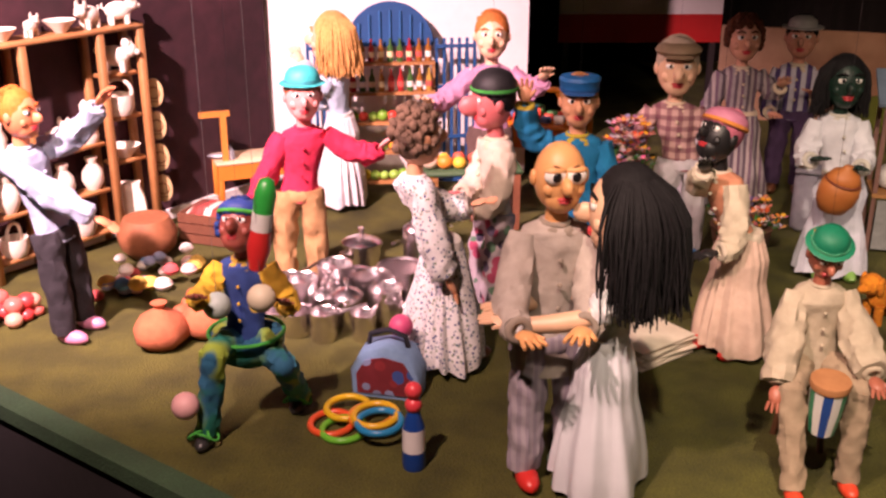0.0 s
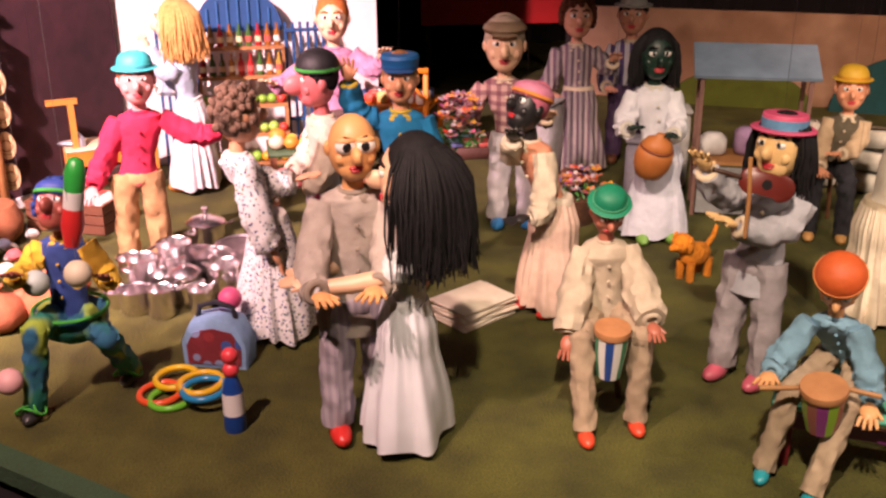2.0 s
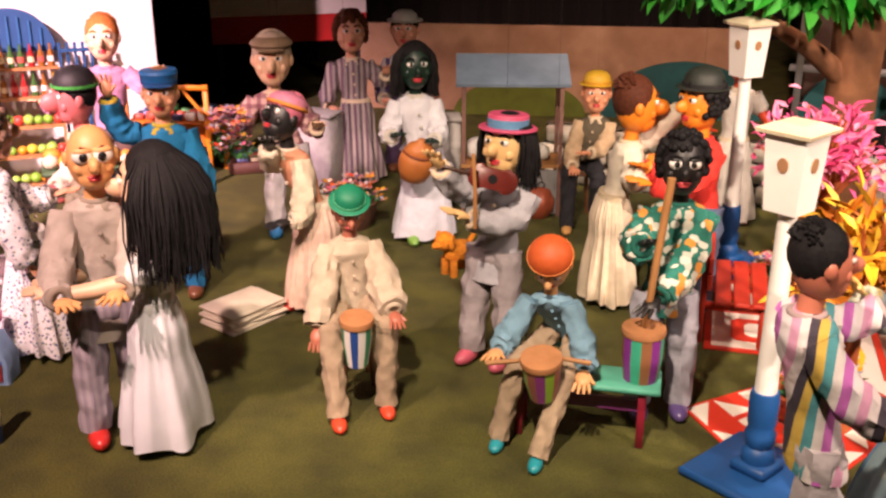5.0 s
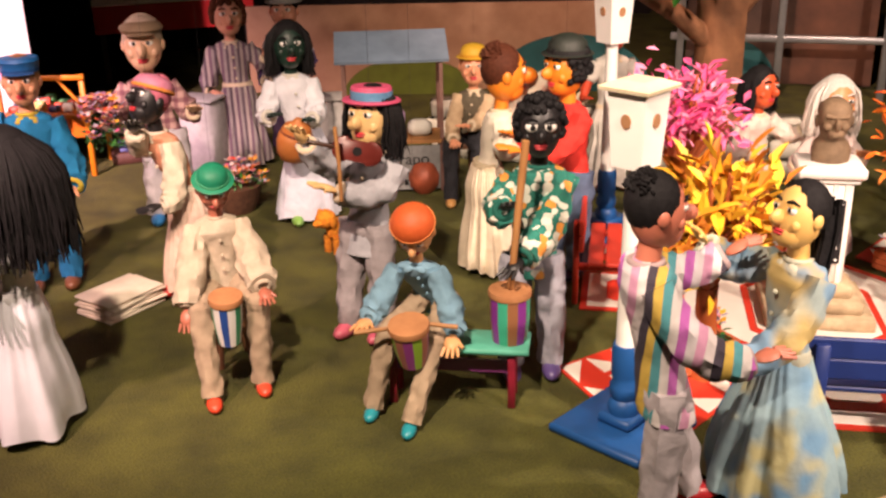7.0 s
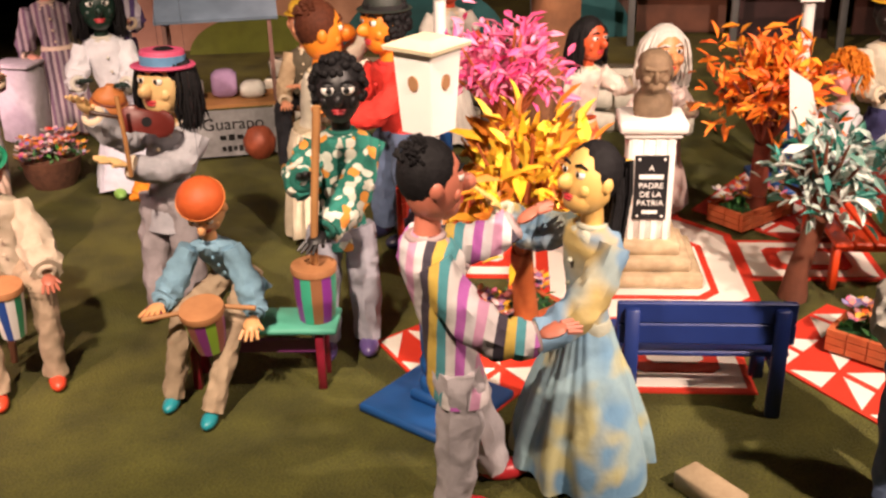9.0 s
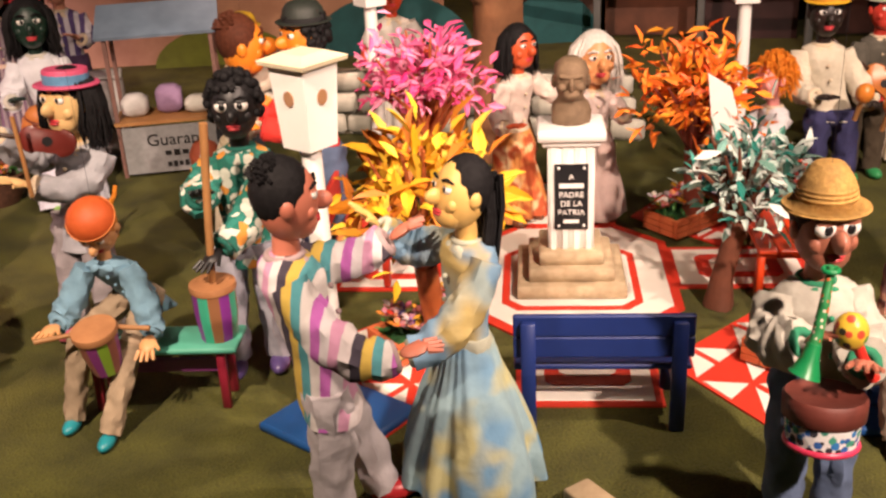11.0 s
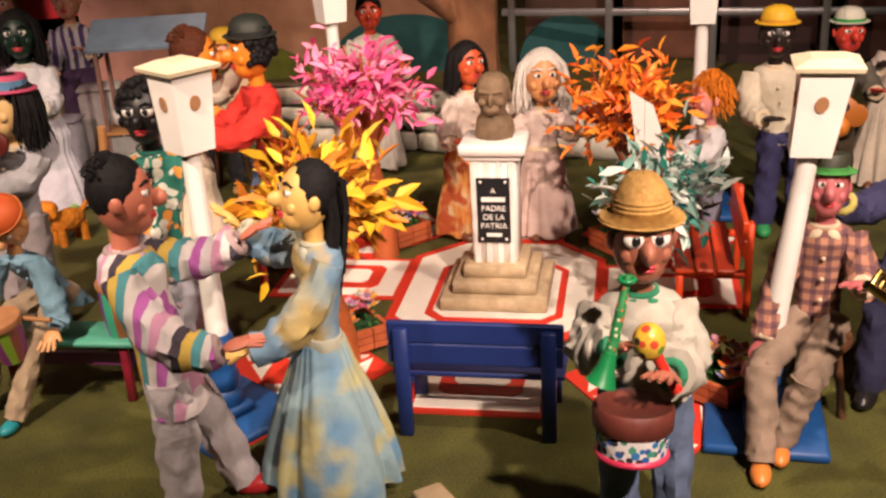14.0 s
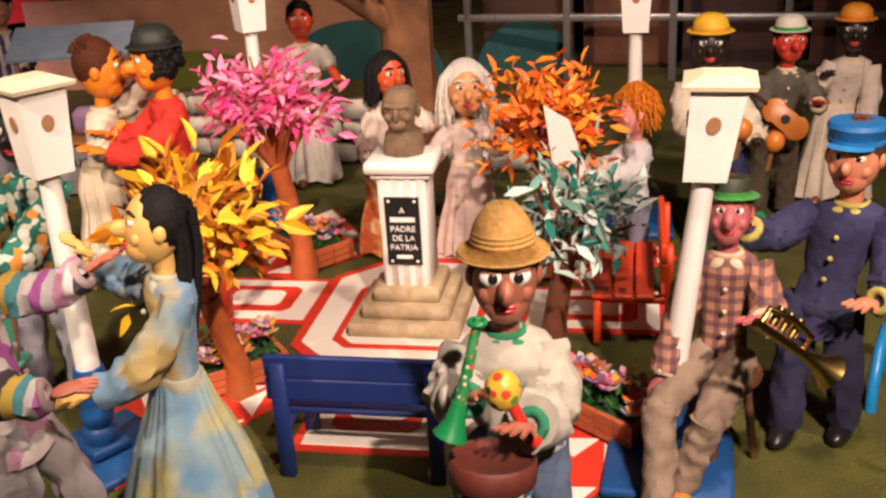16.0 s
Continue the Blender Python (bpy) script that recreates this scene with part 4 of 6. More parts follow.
for k, (o, m) in enumerate(((octagon(0.28, 0.34, 0.13, 0.03), red_paint), (octagon(0.255, 0.315, 0.12, 0.03), white_paint), (octagon(0.18, 0.19, 0.04), red_paint), (octagon(0.16, 0.17, 0.035), white_paint))):
    sheet("panel", o, 0.001, 0.006 + 0.002 * k, m)
for u0, u1, v0, v1 in ((-0.64, -0.27, -0.06, 0.22), (0.27, 0.64, -0.06, 0.2), (-0.14, 0.18, -0.63, -0.28), (-0.15, 0.15, 0.37, 0.75)):
    sheet("panel", rect(u0, u1, v0, v1), 0.001, 0.005, red_paint)
    sheet("panel", rect(u0 + 0.02, u1 - 0.02, v0 + 0.02, v1 - 0.02), 0.001, 0.007, white_paint)
    cu, cv, hu, hv = (u0 + u1) / 2, (v0 + v1) / 2, (u1 - u0) / 2, (v1 - v0) / 2
    sheet("panel", [(cu + x, cv + y) for x, y in octagon(hu * 0.6, hv * 0.55, 0.02)], 0.001, 0.009, red_paint)
    sheet("panel", [(cu + x, cv + y) for x, y in octagon(hu * 0.4, hv * 0.32, 0.015)], 0.001, 0.011, white_paint)
for su, sv in ((-1, -1), (1, -1), (-1, 1), (1, 1)):
    quad = [Vector(p) for p in ((0.2, 0.44), (0.44, 0.80), (0.68, 0.42), (0.44, 0.2))]
    quad = [Vector((su * p.x, sv * p.y)) for p in quad]
    flip = su * sv < 0
    sheet("panel", [tuple(p) for p in (reversed(quad) if not flip else quad)], 0.001, 0.005, red_paint)
    n = 4
    at = lambda i, j: quad[0] * (1 - i / n) * (1 - j / n) + quad[1] * (i / n) * (1 - j / n) + quad[2] * (i / n) * (j / n) + quad[3] * (1 - i / n) * (j / n)
    for i in range(n):
        for j in range(n):
            a, b, c, e = at(i + 0.1, j + 0.1), at(i + 0.9, j + 0.1), at(i + 0.9, j + 0.9), at(i + 0.1, j + 0.9)
            tri = [a, b, c] if (i + j) % 2 else [b, c, e]
            sheet("tile", [tuple(p) for p in (reversed(tri) if not flip else tri)], 0.001, 0.007, white_paint)

stone = plain((0.55, 0.42, 0.26), 0.8, 0.0, 40.0, 0.4, 0.5, 8.0, name="sandstone_paint")
mon = thing("monument", "white pedestal monument with black plaque and stepped base", "monument", local(0, 0, 0.0125))
for w, z0, z1 in ((0.28, 0, 0.035), (0.22, 0.035, 0.07), (0.165, 0.07, 0.105)):
    s = Shape()
    s.box((0, 0, (z0 + z1) / 2), (w, w, z1 - z0), 0, 0, 0.004)
    part("step", s, stone, mon, "sandstone-coloured step")
s = Shape()
s.box((0, 0, 0.252), (0.118, 0.105, 0.294), 0, 0, 0.003)
for k in range(4):
    s.box((-0.045 + 0.03 * k, -0.0535, 0.252), (0.014, 0.006, 0.294))
part("shaft", s, lime, mon)
s = Shape()
s.box((0, 0, 0.414), (0.17, 0.15, 0.032), 0, 0, 0.006)
s.box((0, 0, 0.392), (0.145, 0.125, 0.016), 0, 0, 0.003)
part("cap", s, lime, mon)
s = Shape()
s.box((0, -0.06, 0.252), (0.085, 0.006, 0.175))
plaque = part("plaque", s, paint((0.012, 0.012, 0.014), 0.4), mon, "black lettered plaque")
for u in (-0.032, 0.032):
    for z in (0.174, 0.33):
        s = Shape()
        s.ball((u, -0.064, z), 0.004, 0, 8, 6)
        part("screw", s, lime, plaque)
for k, word in enumerate(("A", "", "PADRE", "DE LA", "PATRIA")):
    if not word:
        continue
    cu = bpy.data.curves.new("letters", "FONT")
    cu.body, cu.size, cu.align_x, cu.extrude = word, 0.021, "CENTER", 0.0008
    cu.materials.append(lime)
    ob = new("lettering", cu)
    ob.parent = plaque
    ob.matrix_local = pose(0, -0.0645, 0.3 - 0.024 * k, 90, 0, 0)
s = Shape()
s.box((0.0, -0.064, 0.186), (0.04, 0.002, 0.009))
part("lettering", s, lime, plaque)
s = Shape()
s.box((0.0, -0.064, 0.283), (0.062, 0.002, 0.012))
part("lettering", s, lime, plaque)
clay = plain((0.20, 0.13, 0.075), 0.8, 0.0, 50.0, 0.4, 0.6, 10.0, name="clay")
s = Shape()
rings = []
for z, w, dep, y in ((0, 0.047, 0.04, 0.006), (0.012, 0.05, 0.042, 0.006), (0.03, 0.05, 0.04, 0.006), (0.05, 0.044, 0.036, 0.008), (0.06, 0.034, 0.032, 0.006), (0.072, 0.031, 0.036, -0.002), (0.09, 0.036, 0.042, -0.004), (0.112, 0.041, 0.046, -0.003), (0.135, 0.043, 0.047, 0.0), (0.152, 0.037, 0.04, 0.003), (0.165, 0.02, 0.024, 0.004)):
    rings.append([(w * math.cos(6.283 * i / 24) * (1 + 0.05 * math.sin(5 * i + 60 * z)), y + dep * math.sin(6.283 * i / 24) * (1 + 0.04 * math.sin(3 * i + 50 * z)), z) for i in range(24)])
s.loft(rings)
s.ball((0, -0.05, 0.107), (0.008, 0.013, 0.018), 0, 10, 8)
s.ball((0, -0.04, 0.083), (0.022, 0.016, 0.014), 0, 10, 8)
s.tube([(-0.028, -0.041, 0.129), (0, -0.047, 0.126), (0.028, -0.041, 0.129)], [0.006, 0.007, 0.006], 0, 8)
for sgn in (-1, 1):
    s.ball((sgn * 0.042, 0.0, 0.107), (0.007, 0.012, 0.018), 0, 8, 6)
    s.ball((sgn * 0.02, -0.036, 0.1), (0.014, 0.012, 0.012), 0, 8, 6)
place("bust", s, clay, label="brown clay bust on the white pedestal", category="statue", at=local(0, 0, 0.443))


def lamp_post(at, h, turn, lean=0.0, label="white box street lamp on round post with blue base"):
    def leaning(s):
        s.v = [(x + lean * max(0.0, z - 0.2), y, z) for x, y, z in s.v]
        return s

    t = thing("street_lamp", label, "street lamp", pose(at[0], at[1], 0.0, 0, 0, turn), "street lamps of the square")
    s = Shape()
    s.box((0, 0, 0.011), (0.24, 0.24, 0.022), 0, 0, 0.005)
    s.box((0, 0, 0.034), (0.085, 0.085, 0.026), 0, 0, 0.006)
    blue = paint((0.01, 0.075, 0.26), 0.5)
    part("base_plate", s, blue, t, "blue base")
    s = Shape()
    s.lathe([(0.034, 0.045), (0.037, 0.06), (0.034, 0.075), (0.027, 0.082), (0.033, 0.095), (0.034, 0.115), (0.027, 0.128), (0.031, 0.14), (0.032, 0.2), (0.029, 0.215)], 0, 20)
    part("collar", s, blue, t, "blue turned collar")
    s = Shape()
    s.lathe([(0.024, 0.21), (0.023, 0.3), (0.019, h - 0.18)], 0, 18)
    part("pole", leaning(s), lime, t)
    s = Shape()
    z0, z1 = h - 0.18, h - 0.02
    s.loft([[(-0.036, -0.036, z0), (0.036, -0.036, z0), (0.036, 0.036, z0), (-0.036, 0.036, z0)], [(-0.045, -0.045, z1), (0.045, -0.045, z1), (0.045, 0.045, z1), (-0.045, 0.045, z1)]])
    body = part("lantern", leaning(s), lime, t)
    hole = paint((0.38, 0.2, 0.1), 0.12)
    for a in range(4):
        ca, sa = math.cos(a * math.pi / 2), math.sin(a * math.pi / 2)
        s = Shape()
        ring0, ring1 = [], []
        for i in range(16):
            b = 2 * math.pi * i / 16
            x, z = 0.012 * math.cos(b), h - 0.08 + 0.015 * math.sin(b)
            y = -0.0405 - 0.0012 - (z - (h - 0.1)) * 0.056
            ring0.append((x * ca - (y + 0.004) * sa, x * sa + (y + 0.004) * ca, z))
            ring1.append((x * ca - (y - 0.002) * sa, x * sa + (y - 0.002) * ca, z))
        s.loft([ring0, ring1])
        part("porthole", leaning(s), hole, body, "round tinted glossy porthole")
    s = Shape()
    s.loft([[(-0.058, -0.058, z1), (0.058, -0.058, z1), (0.058, 0.058, z1), (-0.058, 0.058, z1)], [(-0.06, -0.06, z1 + 0.008), (0.06, -0.06, z1 + 0.008), (0.06, 0.06, z1 + 0.008), (-0.06, 0.06, z1 + 0.008)], [(-0.03, -0.03, h), (0.03, -0.03, h), (0.03, 0.03, h), (-0.03, 0.03, h)]])
    part("roof", leaning(s), plain((0.75, 0.66, 0.46), 0.7, 0.0, 40.0, 0.15, 0.3, name="cream_roof"), t, "cream lid", smooth=False)
    return t


lamp_post((2.97, 1.62), 0.8, 26)
lamp_post((3.56, 2.78), 0.82, 10)
lamp_post((4.58, 2.28), 0.78, -30)
lamp_post((3.99, 1.11), 0.775, -34, 0.11)


def bench(at, w, h, colour, seat_h, label):
    t = thing("bench", label, "bench", at)
    m = paint(colour, 0.45)
    for k in (0, 1):
        s = Shape()
        s.box((0, 0.0, h - 0.022 - 0.048 * k), (w, 0.014, 0.047), 0, 0, 0.003)
        part("back_slat", s, m, t, smooth=False)
    for k in range(3):
        s = Shape()
        s.box((0, 0.04 + 0.05 * k, seat_h), (w, 0.044, 0.012), 0, 0, 0.003)
        part("seat_slat", s, m, t, smooth=False)
    for sgn in (-1, 1):
        s = Shape()
        s.box((sgn * (w / 2 - 0.03), -0.014, h / 2 - 0.004), (0.03, 0.016, h - 0.01), 0, 0, 0.003)
        part("leg", s, m, t)
        s = Shape()
        s.box((sgn * (w / 2 - 0.03), 0.15, seat_h / 2 - 0.004), (0.03, 0.018, seat_h - 0.006), 0, 0, 0.003)
        part("leg", s, m, t)
        s = Shape()
        s.box((sgn * (w / 2 - 0.03), 0.07, seat_h - 0.016), (0.026, 0.16, 0.016), 0, 0, 0.003)
        part("rail", s, m, t)
    return t


bench(local(0.04, -0.70), 0.36, 0.26, (0.012, 0.03, 0.16), 0.13, "dark blue wooden park bench before the monument")
bench(local(0.62, 0.02, 0.012, 90), 0.34, 0.26, (0.68, 0.06, 0.01), 0.13, "orange-red wooden park bench beside the monument")
bench(local(-0.64, 0.1, 0.012, -90), 0.34, 0.26, (0.55, 0.04, 0.02), 0.13, "red wooden park bench beside the monument")

# ---- trees and flowers of the square ----


def leaf(s, at, way, size, rng, wide=0.36):
    way = Vector(way).normalized()
    q = way.to_track_quat("Y", "Z").to_matrix() @ Euler((0, rng.uniform(-1.2, 1.2), 0)).to_matrix()
    pts = [(0, 0, 0), (-wide * 0.5, 0.4, 0.1), (-wide * 0.28, 0.78, 0.05), (0, 1, -0.05), (wide * 0.28, 0.78, 0.05), (wide * 0.5, 0.4, 0.1), (0, 0.45, 0.0)]
    s.add([tuple(q @ Vector(p) * size + Vector(at)) for p in pts], [(0, 6, 1), (1, 6, 2), (2, 6, 3), (3, 6, 4), (4, 6, 5), (5, 6, 0)])


def tree(label, at, z_fork, crown, radii, count, leaf_size, colours, trunk_col, seed, wide=0.36, thick=0.028):
    rng = random.Random(seed)
    t = thing("tree", label, "tree", pose(at[0], at[1], 0), "paper trees of the square")
    s = Shape()
    c = Vector((crown[0] - at[0], crown[1] - at[1], crown[2]))
    s.tube([(0, 0, 0), (0.004, 0.0, z_fork * 0.3), (c.x * 0.4, c.y * 0.4, z_fork * 0.7), (c.x * 0.7, c.y * 0.7, z_fork)], [thick * 1.35, thick, thick * 0.9, thick * 0.85], 0, 12, 0.2)
    tips = []
    for k in range(16):
        a, e = rng.uniform(0, 6.283), rng.uniform(-0.2, 1.2)
        v = Vector((math.cos(a) * math.cos(e) * radii[0], math.sin(a) * math.cos(e) * radii[1], math.sin(e) * radii[2])) * 0.85
        p0 = Vector((c.x * 0.7, c.y * 0.7, z_fork - 0.01))
        p1 = c + v
        mid = (p0 + p1) / 2 + Vector((0, 0, 0.02))
        s.tube([p0, mid, p1], [thick * 0.5, thick * 0.25, thick * 0.1], 0, 7, 0.1)
        tips.append((mid, p1))
    part("trunk", s, plain(trunk_col, 0.75, 0.0, 25.0, 0.4, 0.5, 7.0, name="painted_bark"), t)
    s = Shape()
    for k in range(count):
        a, e = rng.uniform(0, 6.283), math.asin(rng.uniform(-0.75, 1))
        lump = 0.74 + 0.62 * noise.noise(Vector((math.cos(a) * 1.7, math.sin(a) * 1.7, e * 1.7 + seed)))
        f = lump * rng.uniform(0.45, 1.12)
        v = Vector((math.cos(a) * math.cos(e) * radii[0], math.sin(a) * math.cos(e) * radii[1], math.sin(e) * radii[2])) * f
        way = v.normalized() * 0.5 + Vector((rng.uniform(-1, 1), rng.uniform(-1, 1), rng.uniform(-0.7, 0.9)))
        leaf(s, c + v, way, leaf_size * rng.uniform(0.6, 1.25), rng, wide)
    place("crown", s, per_island("paper_leaves", colours), t, kind="stuff", smooth=False)
    return t


tree("tree with large yellow and amber paper leaves", (3.27, 1.76), 0.28, (3.21, 1.68, 0.45), (0.2, 0.19, 0.17), 400, 0.075, [(0.85, 0.52, 0.02), (0.5, 0.16, 0.01), (0.42, 0.13, 0.01), (0.88, 0.64, 0.05), (0.65, 0.22, 0.01), (0.85, 0.56, 0.03)], (0.42, 0.1, 0.02), 3)
tree("tree with pink and magenta paper leaves", (3.56, 2.36), 0.36, (3.49, 2.25, 0.54), (0.21, 0.17, 0.15), 560, 0.05, [(0.8, 0.07, 0.28), (0.86, 0.34, 0.5), (0.6, 0.02, 0.16), (0.85, 0.16, 0.38)], (0.5, 0.12, 0.03), 5)
tree("tree with bright orange paper leaves", (4.24, 2.06), 0.3, (4.14, 1.95, 0.46), (0.2, 0.19, 0.17), 520, 0.055, [(0.85, 0.17, 0.01), (0.9, 0.38, 0.03), (0.75, 0.09, 0.01), (0.9, 0.26, 0.02)], (0.2, 0.04, 0.02), 7)
tree("tree with green and white paper leaves", (4.0, 1.64), 0.24, (4.03, 1.6, 0.35), (0.17, 0.16, 0.16), 360, 0.055, [(0.01, 0.16, 0.11), (0.72, 0.78, 0.72), (0.03, 0.3, 0.24), (0.01, 0.12, 0.09), (0.62, 0.72, 0.66), (0.75, 0.78, 0.74)], (0.18, 0.06, 0.03), 9)

FLOWERS = [(0.7, 0.04, 0.03), (0.75, 0.45, 0.03), (0.65, 0.1, 0.3), (0.75, 0.7, 0.6), (0.1, 0.08, 0.35), (0.7, 0.25, 0.03)]
petals = per_island("petals", FLOWERS)
stems = per_island("stems", [(0.02, 0.1, 0.02), (0.05, 0.2, 0.03), (0.02, 0.07, 0.03)])
brickwork = plain((0.55, 0.13, 0.04), 0.8, 0.0, 40.0, 0.35, 0.4, 10.0, name="painted_brick")


def posy(name, label, at, size, count, seed, z, high=0.05):
    rng = random.Random(seed)
    s = Shape()
    for k in range(count):
        p = Vector((rng.uniform(-1, 1) * size[0] / 2, rng.uniform(-1, 1) * size[1] / 2, z + rng.uniform(0.2, 1) * high))
        for i in range(5):
            a = 6.283 * i / 5 + k
            tilt = Vector((math.cos(a), math.sin(a), 0.5))
            base = len(s.v)
            q = p + tilt * 0.016
            w = Vector((-math.sin(a), math.cos(a), 0)) * 0.009
            s.add([tuple(p), tuple(q + w), tuple(p + tilt * 0.025), tuple(q - w)], [(0, 1, 2, 3)], 0)
        s.ball(p + Vector((0, 0, 0.003)), 0.005, 0, 6, 4)
    for k in range(count * 2):
        p = Vector((rng.uniform(-1, 1) * size[0] / 2, rng.uniform(-1, 1) * size[1] / 2, z + rng.uniform(-0.1, 0.5) * high))
        t = Shape()
        leaf(t, p, (rng.uniform(-1, 1), rng.uniform(-1, 1), rng.uniform(0.2, 1)), rng.uniform(0.015, 0.035), rng, 0.4)
        s.add(t.v, t.f, 1)
    return place(name, s, [petals, stems], label=label, category="flowers", kind="stuff", at=at, smooth=False)


def planter(u, v, turn, w, dep, seed):
    t = thing("planter", "low orange brick planter filled with paper flowers", "planter", local(u, v, 0.0135, turn), "planters of the square")
    for k, (x, y, a, l) in enumerate(((0, -dep / 2, 0, w), (0, dep / 2, 0, w), (-w / 2 + 0.006, 0, 90, dep - 0.014), (w / 2 - 0.006, 0, 90, dep - 0.014))):
        for row in range(3):
            n = max(2, round(l / 0.05))
            for i in range(n):
                s = Shape()
                s.box((x + (math.cos(radians(a)) * (i + 0.5 - n / 2)) * l / n, y + (math.sin(radians(a)) * (i + 0.5 - n / 2)) * l / n, 0.009 + 0.0185 * row), (l / n - 0.003, 0.012, 0.016), 0, a)
                part("brick", s, brickwork, t, smooth=False)
    s = Shape()
    s.box((0, 0, 0.024), (w - 0.02, dep - 0.014, 0.04))
    part("soil", s, plain((0.015, 0.09, 0.02), 0.95, 0.0, 60.0, 0.5, 0.9, name="green_moss"), t, "green moss filling")
    posy("flowers", "bright mixed paper flowers growing in the brick planter", local(u, v, 0.0135, turn), (w * 0.85, dep * 0.8), 30, seed, 0.05, 0.055)


planter(-0.36, -0.36, 40, 0.24, 0.12, 21)
planter(0.50, -0.47, -38, 0.24, 0.12, 22)
planter(-0.40, 0.40, -40, 0.26, 0.13, 23)
planter(0.36, 0.36, 40, 0.24, 0.12, 24)


def piece(name, label, category, shape, mats, at, group="", smooth=True):
    return place(name, shape, mats, label=label, category=category, group=group, at=at, smooth=smooth)


s = Shape()
s.add([(-0.05, 0, 0), (0.03, 0.012, -0.02), (0.015, 0, 0.13), (-0.035, -0.006, 0.18), (-0.05, 0.003, 0), (0.03, 0.015, -0.02), (0.015, 0.003, 0.13), (-0.035, -0.003, 0.18)], [(0, 1, 2, 3), (7, 6, 5, 4), (0, 4, 5, 1), (1, 5, 6, 2), (2, 6, 7, 3), (3, 7, 4, 0)])
piece("paper_kite", "white folded paper kite held in the tree", "kite", s, lime, pose(4.13, 1.78, 0.385, 0, -12, -30), smooth=False)
s = Shape()
s.box((0, 0, 0.02), (0.06, 0.13, 0.04), 0, 0, 0.004)
piece("wood_block", "small beige wooden block on the carpet", "block", s, plain((0.4, 0.3, 0.18), 0.7), pose(3.275, 1.09, 0, 0, 0, 8))

# ---- the band's instruments and seats ----


def drum(label, at, r0, r1, h, colours, skin_col=(0.45, 0.2, 0.08), n=12):
    t = thing("drum", label, "drum", at)
    rings = []
    s = Shape()
    for i in range(n):
        st = Shape()
        a0, a1 = 6.283 * i / n, 6.283 * (i + 1) / n
        pts = []
        for r, z in ((r0, 0), ((r0 + r1) / 2 * 1.07, h / 2), (r1, h)):
            pts.append([(r * math.cos(a), r * math.sin(a), z) for a in (a0, (a0 + a1) / 2, a1)] + [((r - 0.006) * math.cos(a), (r - 0.006) * math.sin(a), z) for a in (a1, (a0 + a1) / 2, a0)])
        st.loft(pts)
        part("stave", st, paint(colours[i % len(colours)]), t)
    st = Shape()
    st.lathe([(r1 * 1.05, h - 0.008), (r1 * 1.09, h), (r1 * 1.05, h + 0.008), (0.002, h + 0.01)], 0, 24)
    part("drumhead", st, plain(skin_col, 0.7, 0.0, 30.0, 0.35, 0.3, name="hide"), t, "tan hide drumhead")
    return t


t = thing("bench", "mint green topped bench with dark red legs", "bench", pose(2.67, 1.9, 0, 0, 0, -28))
s = Shape()
s.box((0, 0, 0.15), (0.36, 0.11, 0.014), 0, 0, 0.003)
part("seat", s, paint((0.1, 0.42, 0.3), 0.5), t)
s = Shape()
s.box((0, 0, 0.09), (0.28, 0.012, 0.03))
part("stretcher", s, paint((0.16, 0.03, 0.14)), t)
for x in (-0.14, 0.14):
    for y in (-0.035, 0.035):
        s = Shape()
        s.box((x, y, 0.0715), (0.018, 0.018, 0.143), 0, 0, 0.002)
        part("leg", s, paint((0.22, 0.012, 0.03)), t)
drum("barrel drum with purple, green and brown staves", pose(2.79, 1.845, 0.1575), 0.04, 0.047, 0.12, [(0.25, 0.04, 0.3), (0.05, 0.4, 0.25), (0.3, 0.13, 0.06)])
s = Shape()
s.tube([(2.79, 1.84, 0.29), (2.80, 1.83, 0.45), (2.815, 1.82, 0.64)], [0.0085, 0.0085, 0.009], 0, 10)
piece("wooden_pole", "plain brown wooden pole standing on the drum", "pole", s, wood, Matrix.Identity(4))
drum("conical drum with blue, white and green staves", pose(2.18, 2.112, 0.145, 8, 0, -6), 0.026, 0.038, 0.12, [(0.02, 0.07, 0.3), (0.75, 0.73, 0.7), (0.02, 0.25, 0.12), (0.75, 0.73, 0.7)])
drum("small drum with purple and lime staves", pose(2.548, 1.835, 0.15, 12, 0, -40), 0.03, 0.044, 0.1, [(0.25, 0.04, 0.22), (0.25, 0.42, 0.04), (0.3, 0.1, 0.08)])
for a, b, lab in (((2.42, 1.86, 0.235), (2.54, 1.83, 0.245), "thin wooden drumstick over the drum"), ((2.64, 1.79, 0.24), (2.55, 1.84, 0.247), "thin wooden drumstick over the drum"),):
    s = Shape()
    s.tube([a, b], [0.006, 0.005], 0, 8)
    piece("drumstick", lab, "drumstick", s, wood, Matrix.Identity(4), "drumsticks")
for x, y, r_, h_, lab in ((2.21, 2.3, 0.06, 0.2, "low dark wooden stool under the drummer"), (3.27, 3.36, 0.08, 0.21, "low dark wooden stool under the kiosk sitter"), (4.11, 1.12, 0.07, 0.19, "low dark wooden stool under the trumpeter")):
    t = thing("stool", lab, "stool", pose(x, y, 0))
    s = Shape()
    s.lathe([(r_, h_ - 0.02), (r_ * 1.05, h_ - 0.01), (r_, h_), (0.002, h_)], 0, 20)
    part("seat", s, plain((0.12, 0.05, 0.02), 0.6), t)
    for k in range(4):
        a = 0.785 + 1.571 * k
        s = Shape()
        s.tube([(r_ * 0.95 * math.cos(a), r_ * 0.95 * math.sin(a), 0), (r_ * 0.6 * math.cos(a), r_ * 0.6 * math.sin(a), h_ - 0.015)], [0.008, 0.009], 0, 8)
        part("leg", s, plain((0.12, 0.05, 0.02), 0.6), t)


